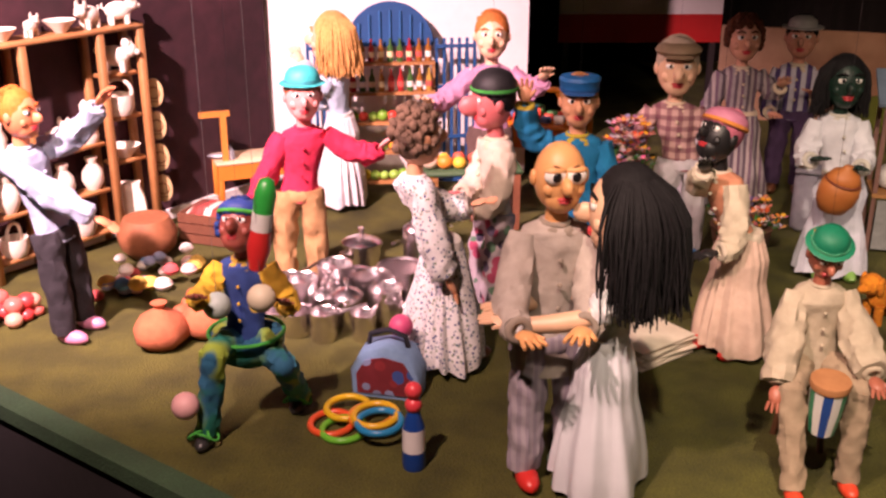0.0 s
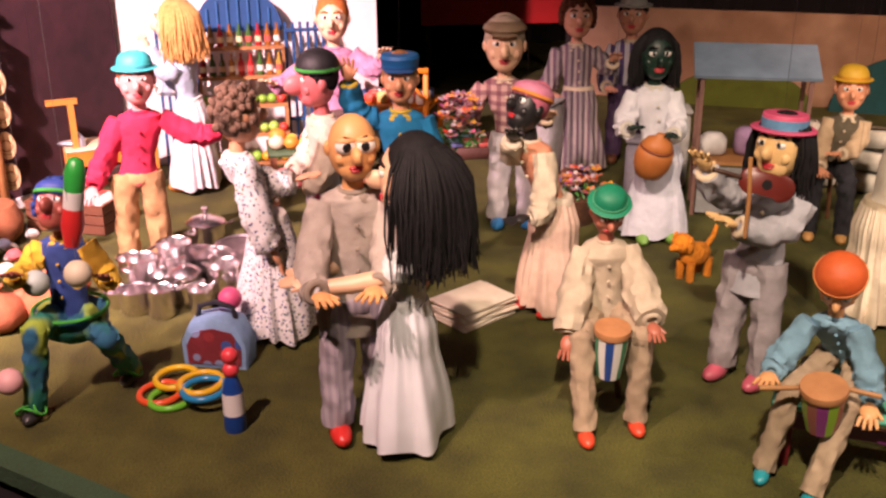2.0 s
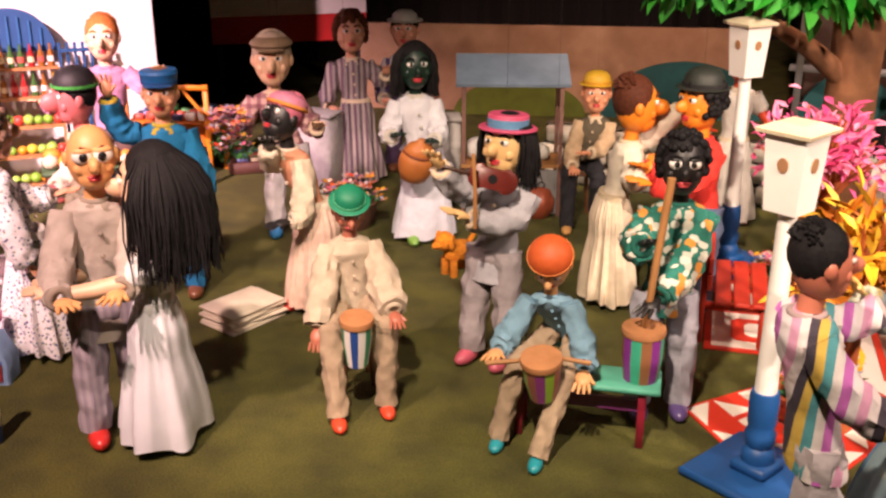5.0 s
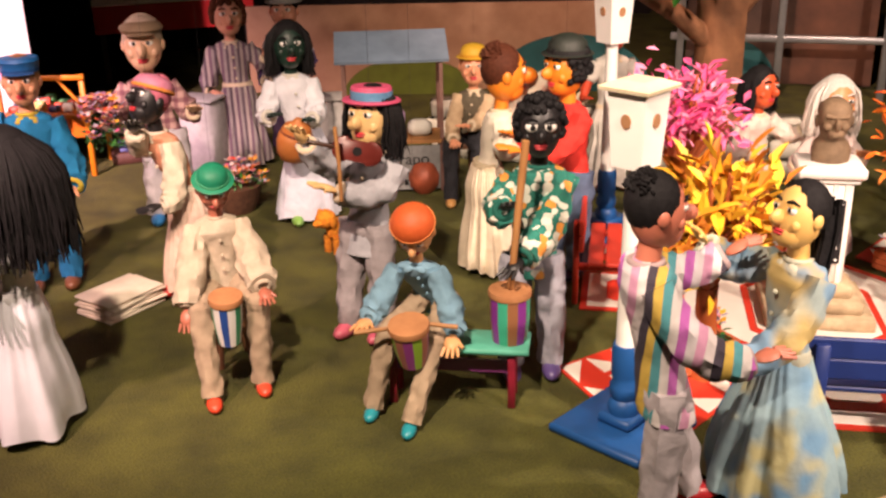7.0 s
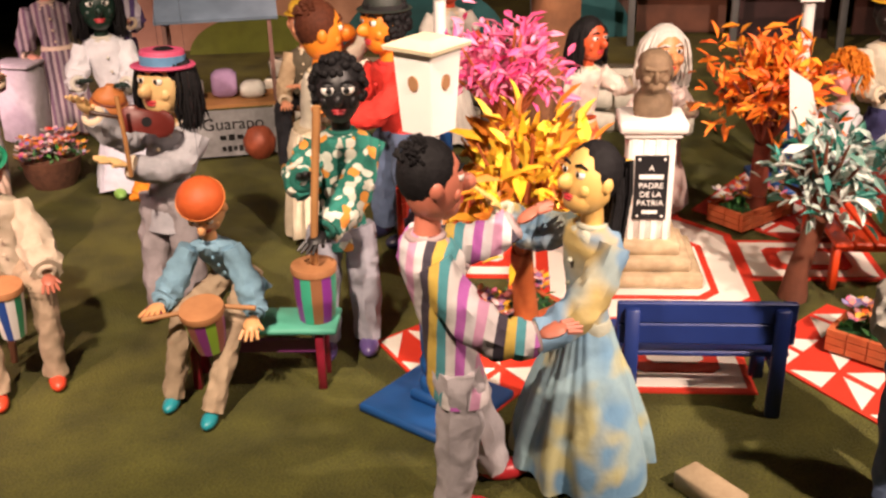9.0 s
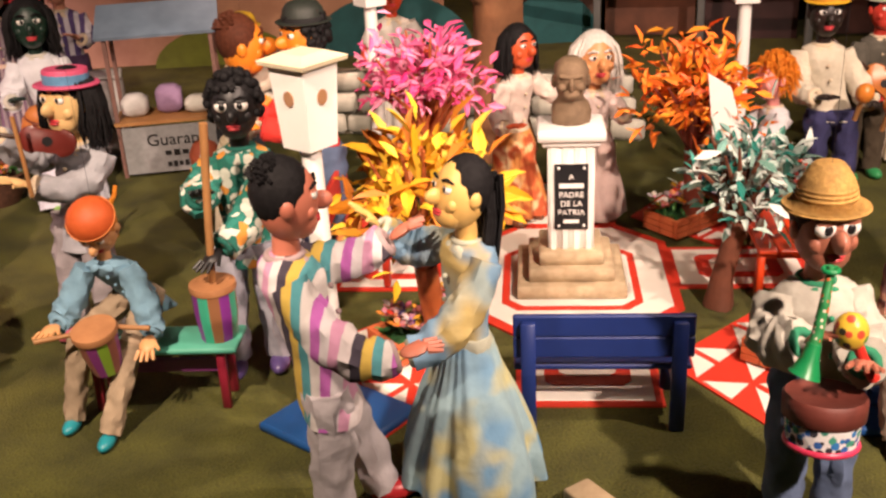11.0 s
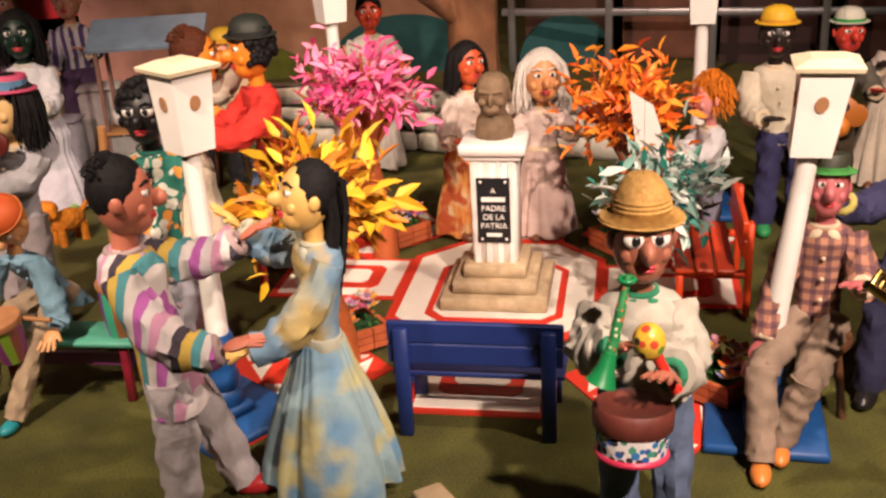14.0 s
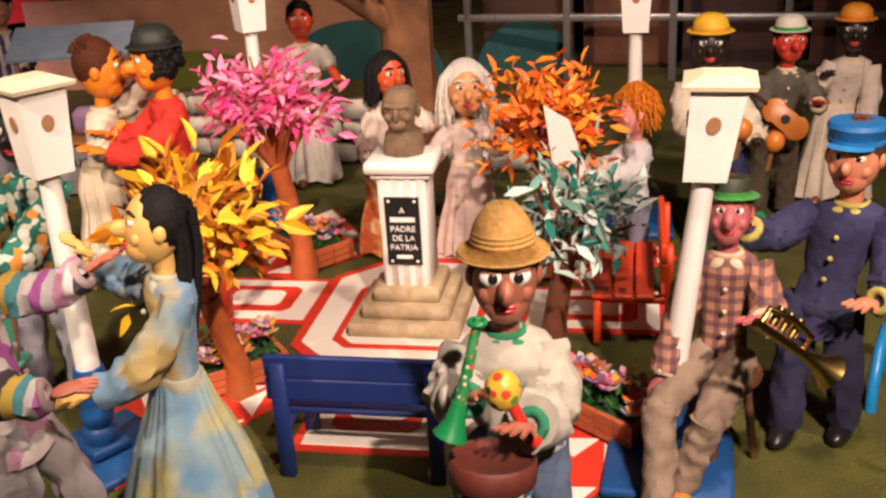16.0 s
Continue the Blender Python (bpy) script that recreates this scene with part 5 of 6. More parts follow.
def fiddle(name, label, at, size, colour, neck=0.9):
    t = thing(name, label, name, at)
    s = Shape()
    out = []
    for i in range(36):
        a = 6.283 * i / 36
        r = 0.30 * (1 + 0.16 * math.cos(2 * a + math.pi) * -1)
        x, y = r * math.sin(a) * (1 - 0.22 * (abs(math.cos(a)) < 0.35)), 0.46 * math.cos(a)
        out.append((x * size, y * size))
    s.loft([[(x * 0.95, y * 0.97, -0.06 * size) for x, y in out], [(x, y, -0.045 * size) for x, y in out], [(x, y, 0.045 * size) for x, y in out], [(x * 0.95, y * 0.97, 0.06 * size) for x, y in out]])
    part("body", s, plain(colour, 0.35, 0.0, 18.0, 0.3, 0.1, 6.0, name="varnished_wood"), t)
    s = Shape()
    s.box((0, (0.42 + neck / 2) * size, 0.06 * size), (0.08 * size, neck * size, 0.05 * size), 0, 0, 0.003)
    part("neck", s, plain((0.05, 0.02, 0.01), 0.4), t)
    s = Shape()
    s.lathe([(0.085 * size, 0.06 * size), (0.085 * size, 0.066 * size)], 0, 16)
    part("sound_hole", s, paint(BLACK), t)
    return t


fiddle("violin", "dark red-brown violin under the puppet's chin", Matrix.Translation((2.545, 2.215, 0.545)) @ Matrix(((0.28, -0.93, -0.25), (0.1, 0.29, -0.95), (0.95, 0.24, 0.18))).to_4x4(), 0.135, (0.14, 0.02, 0.015), 0.5)
s = Shape()
s.tube([(2.486, 2.165, 0.44), (2.484, 2.16, 0.53), (2.48, 2.165, 0.625)], [0.005, 0.005, 0.005], 0, 8)
piece("violin_bow", "brown wooden violin bow beside the violin", "bow", s, wood, Matrix.Identity(4))
s = Shape()
s.lathe([(0.015, -0.075), (0.042, -0.064), (0.058, -0.03), (0.062, 0.0), (0.058, 0.028), (0.05, 0.035), (0.052, 0.042), (0.04, 0.062), (0.018, 0.074), (0.012, 0.085)], 0, 28, squash=0.85)
s.torus((0, 0, 0.034), 0.05, 0.004, 1, 28)
piece("gourd", "large orange-brown gourd held before the white robe", "gourd", s, [plain((0.5, 0.17, 0.04), 0.55, 0.0, 25.0, 0.3, 0.2), plain((0.2, 0.05, 0.02), 0.6)], pose(2.59, 3.165, 0.325, 12, 10, 0))
fiddle("guitar", "orange wooden guitar held by the musician", pose(4.93, 2.035, 0.345, 75, -50, -25), 0.16, (0.5, 0.16, 0.03))
s = Shape()
s.ball((0, 0, 0), (0.026, 0.026, 0.03), 0, 18, 12)
s.tube([(0.012, 0, -0.024), (0.03, 0, -0.06), (0.045, 0, -0.085)], [0.009, 0.008, 0.01], 1, 10)
piece("maraca", "yellow painted maraca with red handle beside the drum", "maraca", s, [spotted("maraca_paint", (0.6, 0.4, 0.04), [(0.04, 0.03, 0.02), (0.5, 0.06, 0.03), (0.1, 0.25, 0.05)], 60, 0.4, 0.35), paint((0.55, 0.03, 0.02))], pose(3.523, 0.798, 0.452, 0, 0, -25), "maracas")
for dx, dy, dz in ((4.655, 1.865, 0.37), (4.74, 1.84, 0.33)):
    s = Shape()
    s.ball((0, 0, 0.03), (0.026, 0.026, 0.03), 0, 14, 10)
    s.tube([(0, 0, 0.005), (0.005, 0.0, -0.06)], [0.007, 0.008], 1, 8)
    piece("maraca", "orange maraca with wooden handle", "maraca", s, [paint((0.6, 0.2, 0.03)), wood], pose(dx, dy, dz, 20, 0, 0), "maracas")
t = thing("drum", "hand drum with dark hide and bright hexagon border", "drum", pose(3.507, 0.815, 0.248, -8, 0, -38))
s = Shape()
s.lathe([(0.002, 0.0), (0.054, 0), (0.056, 0.015), (0.059, 0.05)], 0, 32)
s_rim = Shape()
s_rim.torus((0, 0, 0.004), 0.054, 0.006, 0, 32)
part("rim", s_rim, paint((0.6, 0.04, 0.1)), t, "red lower rim")
part("shell", s, spotted("hexagon_border", (0.75, 0.73, 0.72), [(0.02, 0.1, 0.35), (0.02, 0.02, 0.03), (0.05, 0.3, 0.2), (0.02, 0.16, 0.45)], 75, 0.5), t)
s = Shape()
s.lathe([(0.059, 0.045), (0.064, 0.05), (0.065, 0.08), (0.061, 0.086), (0.056, 0.082), (0.002, 0.08)], 0, 32)
part("drumhead", s, plain((0.14, 0.03, 0.02), 0.6, 0.0, 25.0, 0.4, 0.4), t, "dark red hide")
s = Shape()
s.tube([(3.505, 0.832, 0.55), (3.486, 0.82, 0.50), (3.47, 0.812, 0.455), (3.462, 0.81, 0.435)], [0.006, 0.008, 0.009, 0.01], 0, 12)
s.tube([(3.464, 0.81, 0.442), (3.456, 0.808, 0.42), (3.449, 0.806, 0.402), (3.446, 0.806, 0.395)], [0.011, 0.014, 0.021, 0.025], 1, 18)
s.torus((3.503, 0.831, 0.545), 0.011, 0.004, 1, 14)
piece("pipe", "green carnival pipe with red specks and flared bell", "pipe", s, [spotted("speckled_paint", (0.02, 0.2, 0.06), [(0.5, 0.1, 0.03), (0.6, 0.5, 0.4)], 110, 0.3, 0.4), paint((0.008, 0.2, 0.06))], Matrix.Identity(4))
brass = plain((0.6, 0.42, 0.14), 0.25, 1.0, 30.0, 0.15, 0.1, name="brass")
t = thing("trumpet", "worn brass toy trumpet held at the hip", "trumpet", pose(4.03, 0.83, 0.385, 12, 130, 10))
s = Shape()
s.tube([(0, 0, -0.09), (0, 0, 0.02), (0, 0, 0.06), (0, 0, 0.085)], [0.008, 0.009, 0.016, 0.032], 0, 16)
part("bell", s, brass, t)
for k in range(3):
    s = Shape()
    s.tube([(-0.012 + 0.0, 0.012, -0.05 + 0.022 * k), (-0.045, 0.012, -0.05 + 0.022 * k)], [0.008, 0.008], 0, 10)
    part("valve", s, brass, t)
s = Shape()
s.tube([(0.0, 0.0, -0.08), (-0.03, 0.0, -0.08), (-0.036, 0.0, -0.03), (-0.03, 0, 0.02), (0, 0, 0.02)], [0.006] * 5, 0, 8)
part("tubing", s, brass, t)

s = Shape()
s.tube([(0, 0, 0.0), (0.0, 0.0, 0.12), (0.01, 0.0, 0.26)], [0.009, 0.009, 0.01], 0, 10)
piece("baton", "orange-brown wooden baton in the officer's hand", "baton", s, wood, pose(4.335, 0.885, 0.24, 6, -8, 0))
s = Shape()
s.tube([(-0.1, 0, 0), (-0.095, 0, 0.06), (-0.05, 0, 0.12), (0.02, 0, 0.14), (0.08, 0, 0.11), (0.1, 0, 0.05), (0.1, 0, 0)], [0.012] * 7, 0, 10)
piece("blue_hoop", "bright blue painted hoop standing on the carpet", "hoop", s, paint((0.01, 0.2, 0.5)), pose(4.55, 1.18, 0, 0, 0, 40))

# ---- street-seller's goods, clown's toys ----


def pot(label, x, y, r, h, handles=2, z=0.0, tilt=(0, 0), lid=False):
    t = thing("saucepan", label, "saucepan", pose(x, y, z, tilt[0], tilt[1], 37 * (x + y) * 10), "aluminium pots for sale")
    s = Shape()
    s.lathe([(r * 0.9, 0), (r * 0.98, h * 0.08), (r, h * 0.9), (r * 1.07, h), (r * 1.07, h + 0.002), (r * 0.96, h * 0.97), (r * 0.93, h * 0.1), (0.002, h * 0.08)], 0, 26)
    part("body", s, aluminium, t)
    for k in range(handles):
        s = Shape()
        a = math.pi * k
        c, d_ = math.cos(a), math.sin(a)
        if handles == 1:
            s.tube([(r * c, 0, h * 0.85), ((r + 0.05) * c, 0.004, h * 0.95), ((r + 0.09) * c, 0.008, h * 0.98)], [0.006, 0.006, 0.008], 0, 8, flat=0.5)
        else:
            s.tube([(r * 0.98 * c, -0.016, h * 0.8), ((r + 0.016) * c, -0.012, h * 0.82), ((r + 0.016) * c, 0.012, h * 0.82), (r * 0.98 * c, 0.016, h * 0.8)], [0.004] * 4, 0, 8)
        part("handle", s, aluminium, t)
    if lid:
        s = Shape()
        s.lathe([(r * 1.05, h + 0.003), (r * 0.9, h + 0.01), (r * 0.4, h + 0.022), (r * 0.12, h + 0.026), (r * 0.12, h + 0.036), (r * 0.2, h + 0.04), (r * 0.18, h + 0.05), (0.002, h + 0.052)], 0, 24)
        part("lid", s, aluminium, t)


for k, (x, y, r, h, n, lid) in enumerate(((1.0, 2.90, 0.05, 0.05, 1, False), (1.08, 2.86, 0.042, 0.06, 1, False), (1.19, 2.86, 0.036, 0.055, 1, False), (1.14, 2.94, 0.05, 0.07, 2, True), (1.25, 2.94, 0.052, 0.085, 2, False), (1.01, 3.0, 0.05, 0.09, 2, False), (1.10, 3.04, 0.055, 0.11, 2, False), (1.21, 3.05, 0.06, 0.08, 1, False), (1.29, 3.05, 0.075, 0.1, 2, False), (0.96, 3.08, 0.045, 0.07, 1, False), (1.07, 2.97, 0.04, 0.06, 1, True), (1.32, 2.93, 0.04, 0.05, 1, False), (0.94, 2.95, 0.042, 0.035, 1, False), (1.15, 3.13, 0.07, 0.06, 1, False))):
    pot("shiny toy aluminium saucepan on the carpet", x, y, r * 0.9, h * 1.4, n, 0.0, (0, 0), lid)
pot("tall shiny aluminium milk pot with lid", 1.16, 3.33, 0.06, 0.11, 2, 0.0, (0, 0), True)
pot("tall shiny aluminium coffee pot with lid", 1.33, 3.2, 0.035, 0.2, 1, 0.0, (0, 0), True)

ring_cols = [(0.75, 0.1, 0.03), (0.15, 0.5, 0.04), (0.75, 0.5, 0.02), (0.75, 0.25, 0.02), (0.02, 0.22, 0.45), (0.75, 0.45, 0.02)]
for k, ((x, y), c) in enumerate(zip(((1.14, 2.39), (1.17, 2.36), (1.175, 2.43), (1.235, 2.39), (1.255, 2.33), (1.245, 2.36)), ring_cols)):
    s = Shape()
    s.torus((0, 0, 0), 0.05, 0.0085, 0, 32)
    piece("juggling_ring", "flat bright plastic juggling ring lying on the carpet", "ring", s, paint(c, 0.3), pose(x, y, 0.009 + 0.0165 * (k // 2) + 0.001 * k, 2, -2, 0), "juggling rings")
t = thing("juggling_club", "blue and white juggling club with red knobs", "juggling club", pose(1.335, 2.215, 0))
s = Shape()
s.lathe([(0.024, 0.0), (0.026, 0.01), (0.025, 0.045)], 0, 20)
s.lathe([(0.0255, 0.045), (0.0245, 0.1)], 1, 20)
s.lathe([(0.0245, 0.1), (0.013, 0.14)], 0, 20)
part("body", s, [paint((0.01, 0.05, 0.25)), paint((0.75, 0.73, 0.72))], t)
for z in (0.155, 0.19):
    s = Shape()
    s.ball((0, 0, z), 0.019, 0, 14, 10)
    part("knob", s, paint((0.75, 0.06, 0.08)), t)
t = thing("lunch_bag", "light blue zipped bag with dark red pattern", "bag", pose(1.27, 2.56, 0, 0, 0, -14))
s = Shape()
prof = [(-0.085, 0), (0.085, 0), (0.088, 0.07), (0.06, 0.125), (0, 0.14), (-0.06, 0.125), (-0.088, 0.07)]
s.loft([[(x * sc, y, z * (0.96 if sc < 1 else 1)) for x, z in prof] for y, sc in ((-0.04, 0.95), (-0.034, 1), (0.034, 1), (0.04, 0.95))])
part("body", s, cloth((0.22, 0.36, 0.58)), t)
s = Shape()
s.loft([[(x * 0.82, y, 0.012 + z * 0.72) for x, z in prof] for y in (-0.044, -0.0395)])
part("front_panel", s, spotted("bag_print", (0.2, 0.02, 0.03), [(0.05, 0.1, 0.35), (0.25, 0.3, 0.5), (0.3, 0.03, 0.04)], 30, 0.42), t, "dark red printed panel")
s = Shape()
s.tube([(-0.05, 0, 0.125), (-0.045, 0, 0.155), (0, 0, 0.17), (0.045, 0, 0.155), (0.05, 0, 0.125)], [0.007] * 5, 0, 8)
part("handle", s, cloth((0.02, 0.02, 0.03)), t, "black handle")
for x, y, z, c in ((0.905, 2.34, 0.335, (0.45, 0.55, 0.5)), (1.01, 2.3, 0.37, (0.75, 0.68, 0.5)), (0.83, 2.28, 0.12, (0.75, 0.42, 0.42)), (1.3, 2.62, 0.15, (0.6, 0.08, 0.2))):
    s = Shape()
    s.ball((0, 0, 0), 0.031, 0, 16, 12)
    piece("juggling_ball", "plain round juggling ball hung on a thread", "ball", s, paint(c, 0.5), pose(x, y, z), "juggling balls")
    if z > 0.2:
        s = Shape()
        s.tube([(0, 0, 0.031), (0, 0, 1.6)], [0.0007, 0.0007], 0, 4)
        piece("thread", "thin dark thread holding a juggling ball", "thread", s, paint((0.1, 0.1, 0.1)), pose(x, y, z), "threads")
s = Shape()
s.lathe([(0.016, 0), (0.026, 0.05), (0.022, 0.09)], 0, 16)
s.lathe([(0.0225, 0.09), (0.023, 0.13)], 1, 16)
s.lathe([(0.022, 0.13), (0.024, 0.17), (0.016, 0.2), (0.003, 0.207)], 2, 16)
piece("juggling_club", "green, white and red juggling club raised by the clown", "juggling club", s, [paint((0.6, 0.03, 0.03)), paint((0.7, 0.7, 0.66)), paint((0.03, 0.35, 0.05))], pose(1.0, 2.32, 0.43, 0, 10, 0))
for x, y, r in ((0.64, 2.83, 0.075), (0.76, 2.9, 0.078)):
    s = Shape()
    s.lathe([(r * 0.6, 0), (r * 0.98, r * 0.35), (r, r * 0.7), (r * 0.75, r * 1.15), (r * 0.3, r * 1.4), (r * 0.16, r * 1.5), (r * 0.3, r * 1.7)], 0, 24, folds=5, depth=0.04)
    piece("sack", "small terracotta-brown cloth sack on the carpet", "sack", s, cloth((0.40, 0.12, 0.05)), pose(x, y, 0), "sacks")
rng = random.Random(4)
for k in range(9):
    s = Shape()
    s.ball((0, 0, 0.022), (0.03, 0.024, 0.022), 0, 12, 8)
    s.ball((0.03, 0, 0.035), 0.015, 0, 10, 6)
    piece("clay_animal", "small terracotta clay animal figurine", "figurine", s, plain((0.45, 0.12, 0.05), 0.7), pose(0.66 + 0.05 * (k % 4) + rng.uniform(-0.01, 0.01), 3.0 + 0.06 * (k // 4), 0, 0, 0, rng.uniform(0, 360)), "clay animals")
for k in range(34):
    s = Shape()
    r = rng.uniform(0.018, 0.03)
    s.ball((0, 0, r * 0.8), (r, r, r * 0.8), 0, 10, 8)
    s.torus((0, 0, r * 0.8), r * 0.95, r * 0.12, 0, 14)
    x, y = 0.5 + rng.uniform(-0.13, 0.13), 3.28 + rng.uniform(-0.16, 0.16)
    piece("yarn_ball", "ball of coloured yarn heaped on the carpet", "yarn ball", s, cloth(rng.choice([(0.72, 0.68, 0.6), (0.6, 0.1, 0.1), (0.7, 0.5, 0.1), (0.3, 0.35, 0.5), (0.72, 0.66, 0.6), (0.7, 0.45, 0.4), (0.1, 0.3, 0.5)])), pose(x, y, 0.0 if k < 22 else 0.035), "yarn balls")
for k in range(14):
    s = Shape()
    r = rng.uniform(0.02, 0.03)
    s.ball((0, 0, r * 0.85), (r, r, r * 0.85), 0, 10, 8)
    piece("fruit", "round pink-red fruit heaped on the floor", "fruit", s, paint(rng.choice([(0.65, 0.15, 0.12), (0.7, 0.35, 0.25), (0.6, 0.05, 0.05)])), pose(0.17 + rng.uniform(-0.07, 0.07), 3.02 + rng.uniform(-0.08, 0.08), 0.0 if k < 9 else 0.03), "fruit heap")
s = Shape()
s.lathe([(0.05, 0), (0.09, 0.04), (0.1, 0.09), (0.08, 0.13), (0.075, 0.14)], 0, 22)
piece("clay_bowl", "large brown clay bowl", "bowl", s, plain((0.32, 0.12, 0.05), 0.7), pose(0.44, 3.5, 0))
t = thing("crate", "dark wooden crate with striped cloth on top", "crate", pose(0.68, 3.66, 0, 0, 0, -20))
for k in range(3):
    for y in (-0.08, 0.08):
        s = Shape()
        s.box((0, y, 0.02 + 0.036 * k), (0.3, 0.01, 0.031))
        part("slat", s, plain((0.16, 0.06, 0.03), 0.7), t, smooth=False)
    for x in (-0.145, 0.145):
        s = Shape()
        s.box((x, 0, 0.02 + 0.036 * k), (0.01, 0.148, 0.031))
        part("slat", s, plain((0.16, 0.06, 0.03), 0.7), t, smooth=False)
s = Shape()
s.box((0, 0, 0.012), (0.28, 0.14, 0.01))
part("bottom", s, plain((0.1, 0.04, 0.02), 0.7), t, smooth=False)
s = Shape()
s.box((0, 0, 0.06), (0.27, 0.13, 0.1), 0, 0, 0.02)
piece("folded_cloth", "folded red and white striped cloth in the crate", "cloth", s, banded("red_stripe_cloth", [(0.5, 0.06, 0.05), (0.7, 0.6, 0.5), (0.2, 0.04, 0.03)], 12), pose(0.68, 3.66, 0.012, 0, 0, -20))

# wooden shelf with pottery
SHELF = pose(0.352, 3.80, 0, 0, 0, 51.5)
t = thing("shelf_unit", "open light-wood shelf unit with white pottery", "shelf", SHELF)
for x in (-0.01, -0.165, -0.44, -0.62):
    for y in (0.0, -0.09):
        s = Shape()
        s.box((x, y, 0.36), (0.024, 0.024, 0.72), 0, 0, 0.002)
        part("upright", s, wood, t)
NARROW, BROAD = (0.055, 0.28, 0.43, 0.575), (0.055, 0.2, 0.36)
for x, w, levels in ((-0.0875, 0.13, NARROW), (-0.3025, 0.25, BROAD), (-0.53, 0.155, BROAD)):
    for z in levels:
        s = Shape()
        s.box((x, -0.045, z), (w, 0.064, 0.014), 0, 0, 0.002)
        part("shelf", s, wood, t)
s = Shape()
s.box((-0.315, -0.045, 0.727), (0.634, 0.116, 0.014), 0, 0, 0.002)
part("shelf", s, wood, t)
cer = plain((0.78, 0.7, 0.58), 0.5, 0.0, 40.0, 0.15, 0.2, name="cream_pottery")


def pottery(kind, x, z, size, turn):
    s = Shape()
    if kind == "vase":
        s.lathe([(0.02, 0), (0.034, 0.03), (0.03, 0.06), (0.014, 0.08), (0.02, 0.1), (0.015, 0.1), (0.01, 0.08)], 0, 20)
    elif kind == "pottery_animal":
        s.ball((0, 0, 0.045), (0.045, 0.025, 0.03), 0, 16, 10)
        for sx in (-0.025, 0.025):
            for sy in (-0.012, 0.012):
                s.tube([(sx, sy, 0), (sx, sy, 0.03)], [0.009, 0.01], 0, 8)
        s.ball((0.045, 0, 0.062), (0.022, 0.02, 0.022), 0, 12, 8)
        s.ball((0.066, 0, 0.056), (0.01, 0.01, 0.009), 0, 8, 6)
        for sy in (-0.016, 0.016):
            s.ball((0.04, sy, 0.082), (0.012, 0.005, 0.016), 0, 8, 6)
        s.tube([(-0.043, 0, 0.05), (-0.055, 0, 0.06), (-0.05, 0, 0.07)], [0.005, 0.004, 0.003], 0, 6)
    elif kind == "basket":
        s.lathe([(0.028, 0), (0.038, 0.02), (0.036, 0.05), (0.033, 0.05), (0.03, 0.02)], 0, 20)
        s.torus((0, 0, 0.055), 0.034, 0.005, 0, 22, Euler((math.pi / 2, 0, 0)).to_matrix())
    elif kind == "dish":
        s.lathe([(0.016, 0), (0.02, 0.006), (0.042, 0.03), (0.046, 0.036), (0.042, 0.034), (0.012, 0.012)], 0, 22)
    elif kind == "cloth_bag":
        s.loft([[(x_ * 0.042 * w_, y_ * 0.018, z_) for x_, y_ in ((-1, -1), (1, -1), (1, 1), (-1, 1))] for z_, w_ in ((0, 1), (0.03, 1.08), (0.07, 0.98), (0.1, 0.72), (0.112, 0.8))])
    else:
        s.lathe([(0.024, 0), (0.03, 0.02), (0.018, 0.05), (0.022, 0.06), (0.012, 0.085), (0.014, 0.1), (0.003, 0.115)], 0, 20)
    s.v = [(p[0] * size, p[1] * size, p[2] * size) for p in s.v]
    word = kind.replace("_", " ").replace("pottery ", "")
    piece(kind, "cream pottery " + word + " on the wooden shelf" if kind != "cloth_bag" else "cream cloth bag standing on the wooden shelf", word, s, cer, SHELF @ pose(x, -0.045, z + 0.0075, 0, 0, turn), "pottery on the shelf")


for kind, x, z, size, turn in (("pottery_animal", -0.085, 0.575, 1.15, -50), ("basket", -0.085, 0.43, 1.35, -50), ("dish", -0.085, 0.28, 1.2, 0), ("cloth_bag", -0.085, 0.055, 1.2, -40),
                               ("candlestick", -0.22, 0.36, 1.25, 0), ("pottery_animal", -0.33, 0.36, 1.0, 20), ("vase", -0.22, 0.2, 1.1, 0), ("vase", -0.33, 0.2, 1.1, 40), ("basket", -0.28, 0.055, 1.2, 10),
                               ("candlestick", -0.53, 0.36, 1.25, 0), ("vase", -0.53, 0.2, 1.2, 0), ("basket", -0.53, 0.055, 1.2, 30),
                               ("pottery_animal", -0.05, 0.727, 1.0, -20), ("pottery_animal", -0.16, 0.727, 0.95, -160), ("dish", -0.27, 0.727, 1.1, 0), ("pottery_animal", -0.37, 0.727, 0.7, 30), ("dish", -0.47, 0.727, 1.0, 0), ("vase", -0.57, 0.727, 0.9, 0)):
    pottery(kind, x, z, size, turn)
for k in range(4):
    s = Shape()
    pl = [(0.032 * math.cos(6.283 * i / 20), 0.05 * math.sin(6.283 * i / 20)) for i in range(20)]
    s.loft([[(x, 0, y) for x, y in pl], [(x, -0.008, y) for x, y in pl]])
    s.torus((0, -0.008, 0), 0.02, 0.003, 1, 18, Euler((math.pi / 2, 0, 0)).to_matrix())
    s.box((0, -0.009, -0.03), (0.03, 0.002, 0.004), 1)
    piece("wall_plaque", "oval light-wood plaque hanging on the shelf's side", "plaque", s, [plain((0.62, 0.45, 0.22), 0.6), plain((0.3, 0.16, 0.06), 0.6)], SHELF @ pose(0.05, -0.06, 0.49 - 0.115 * k, 0, 0, -51.5), "oval plaques")

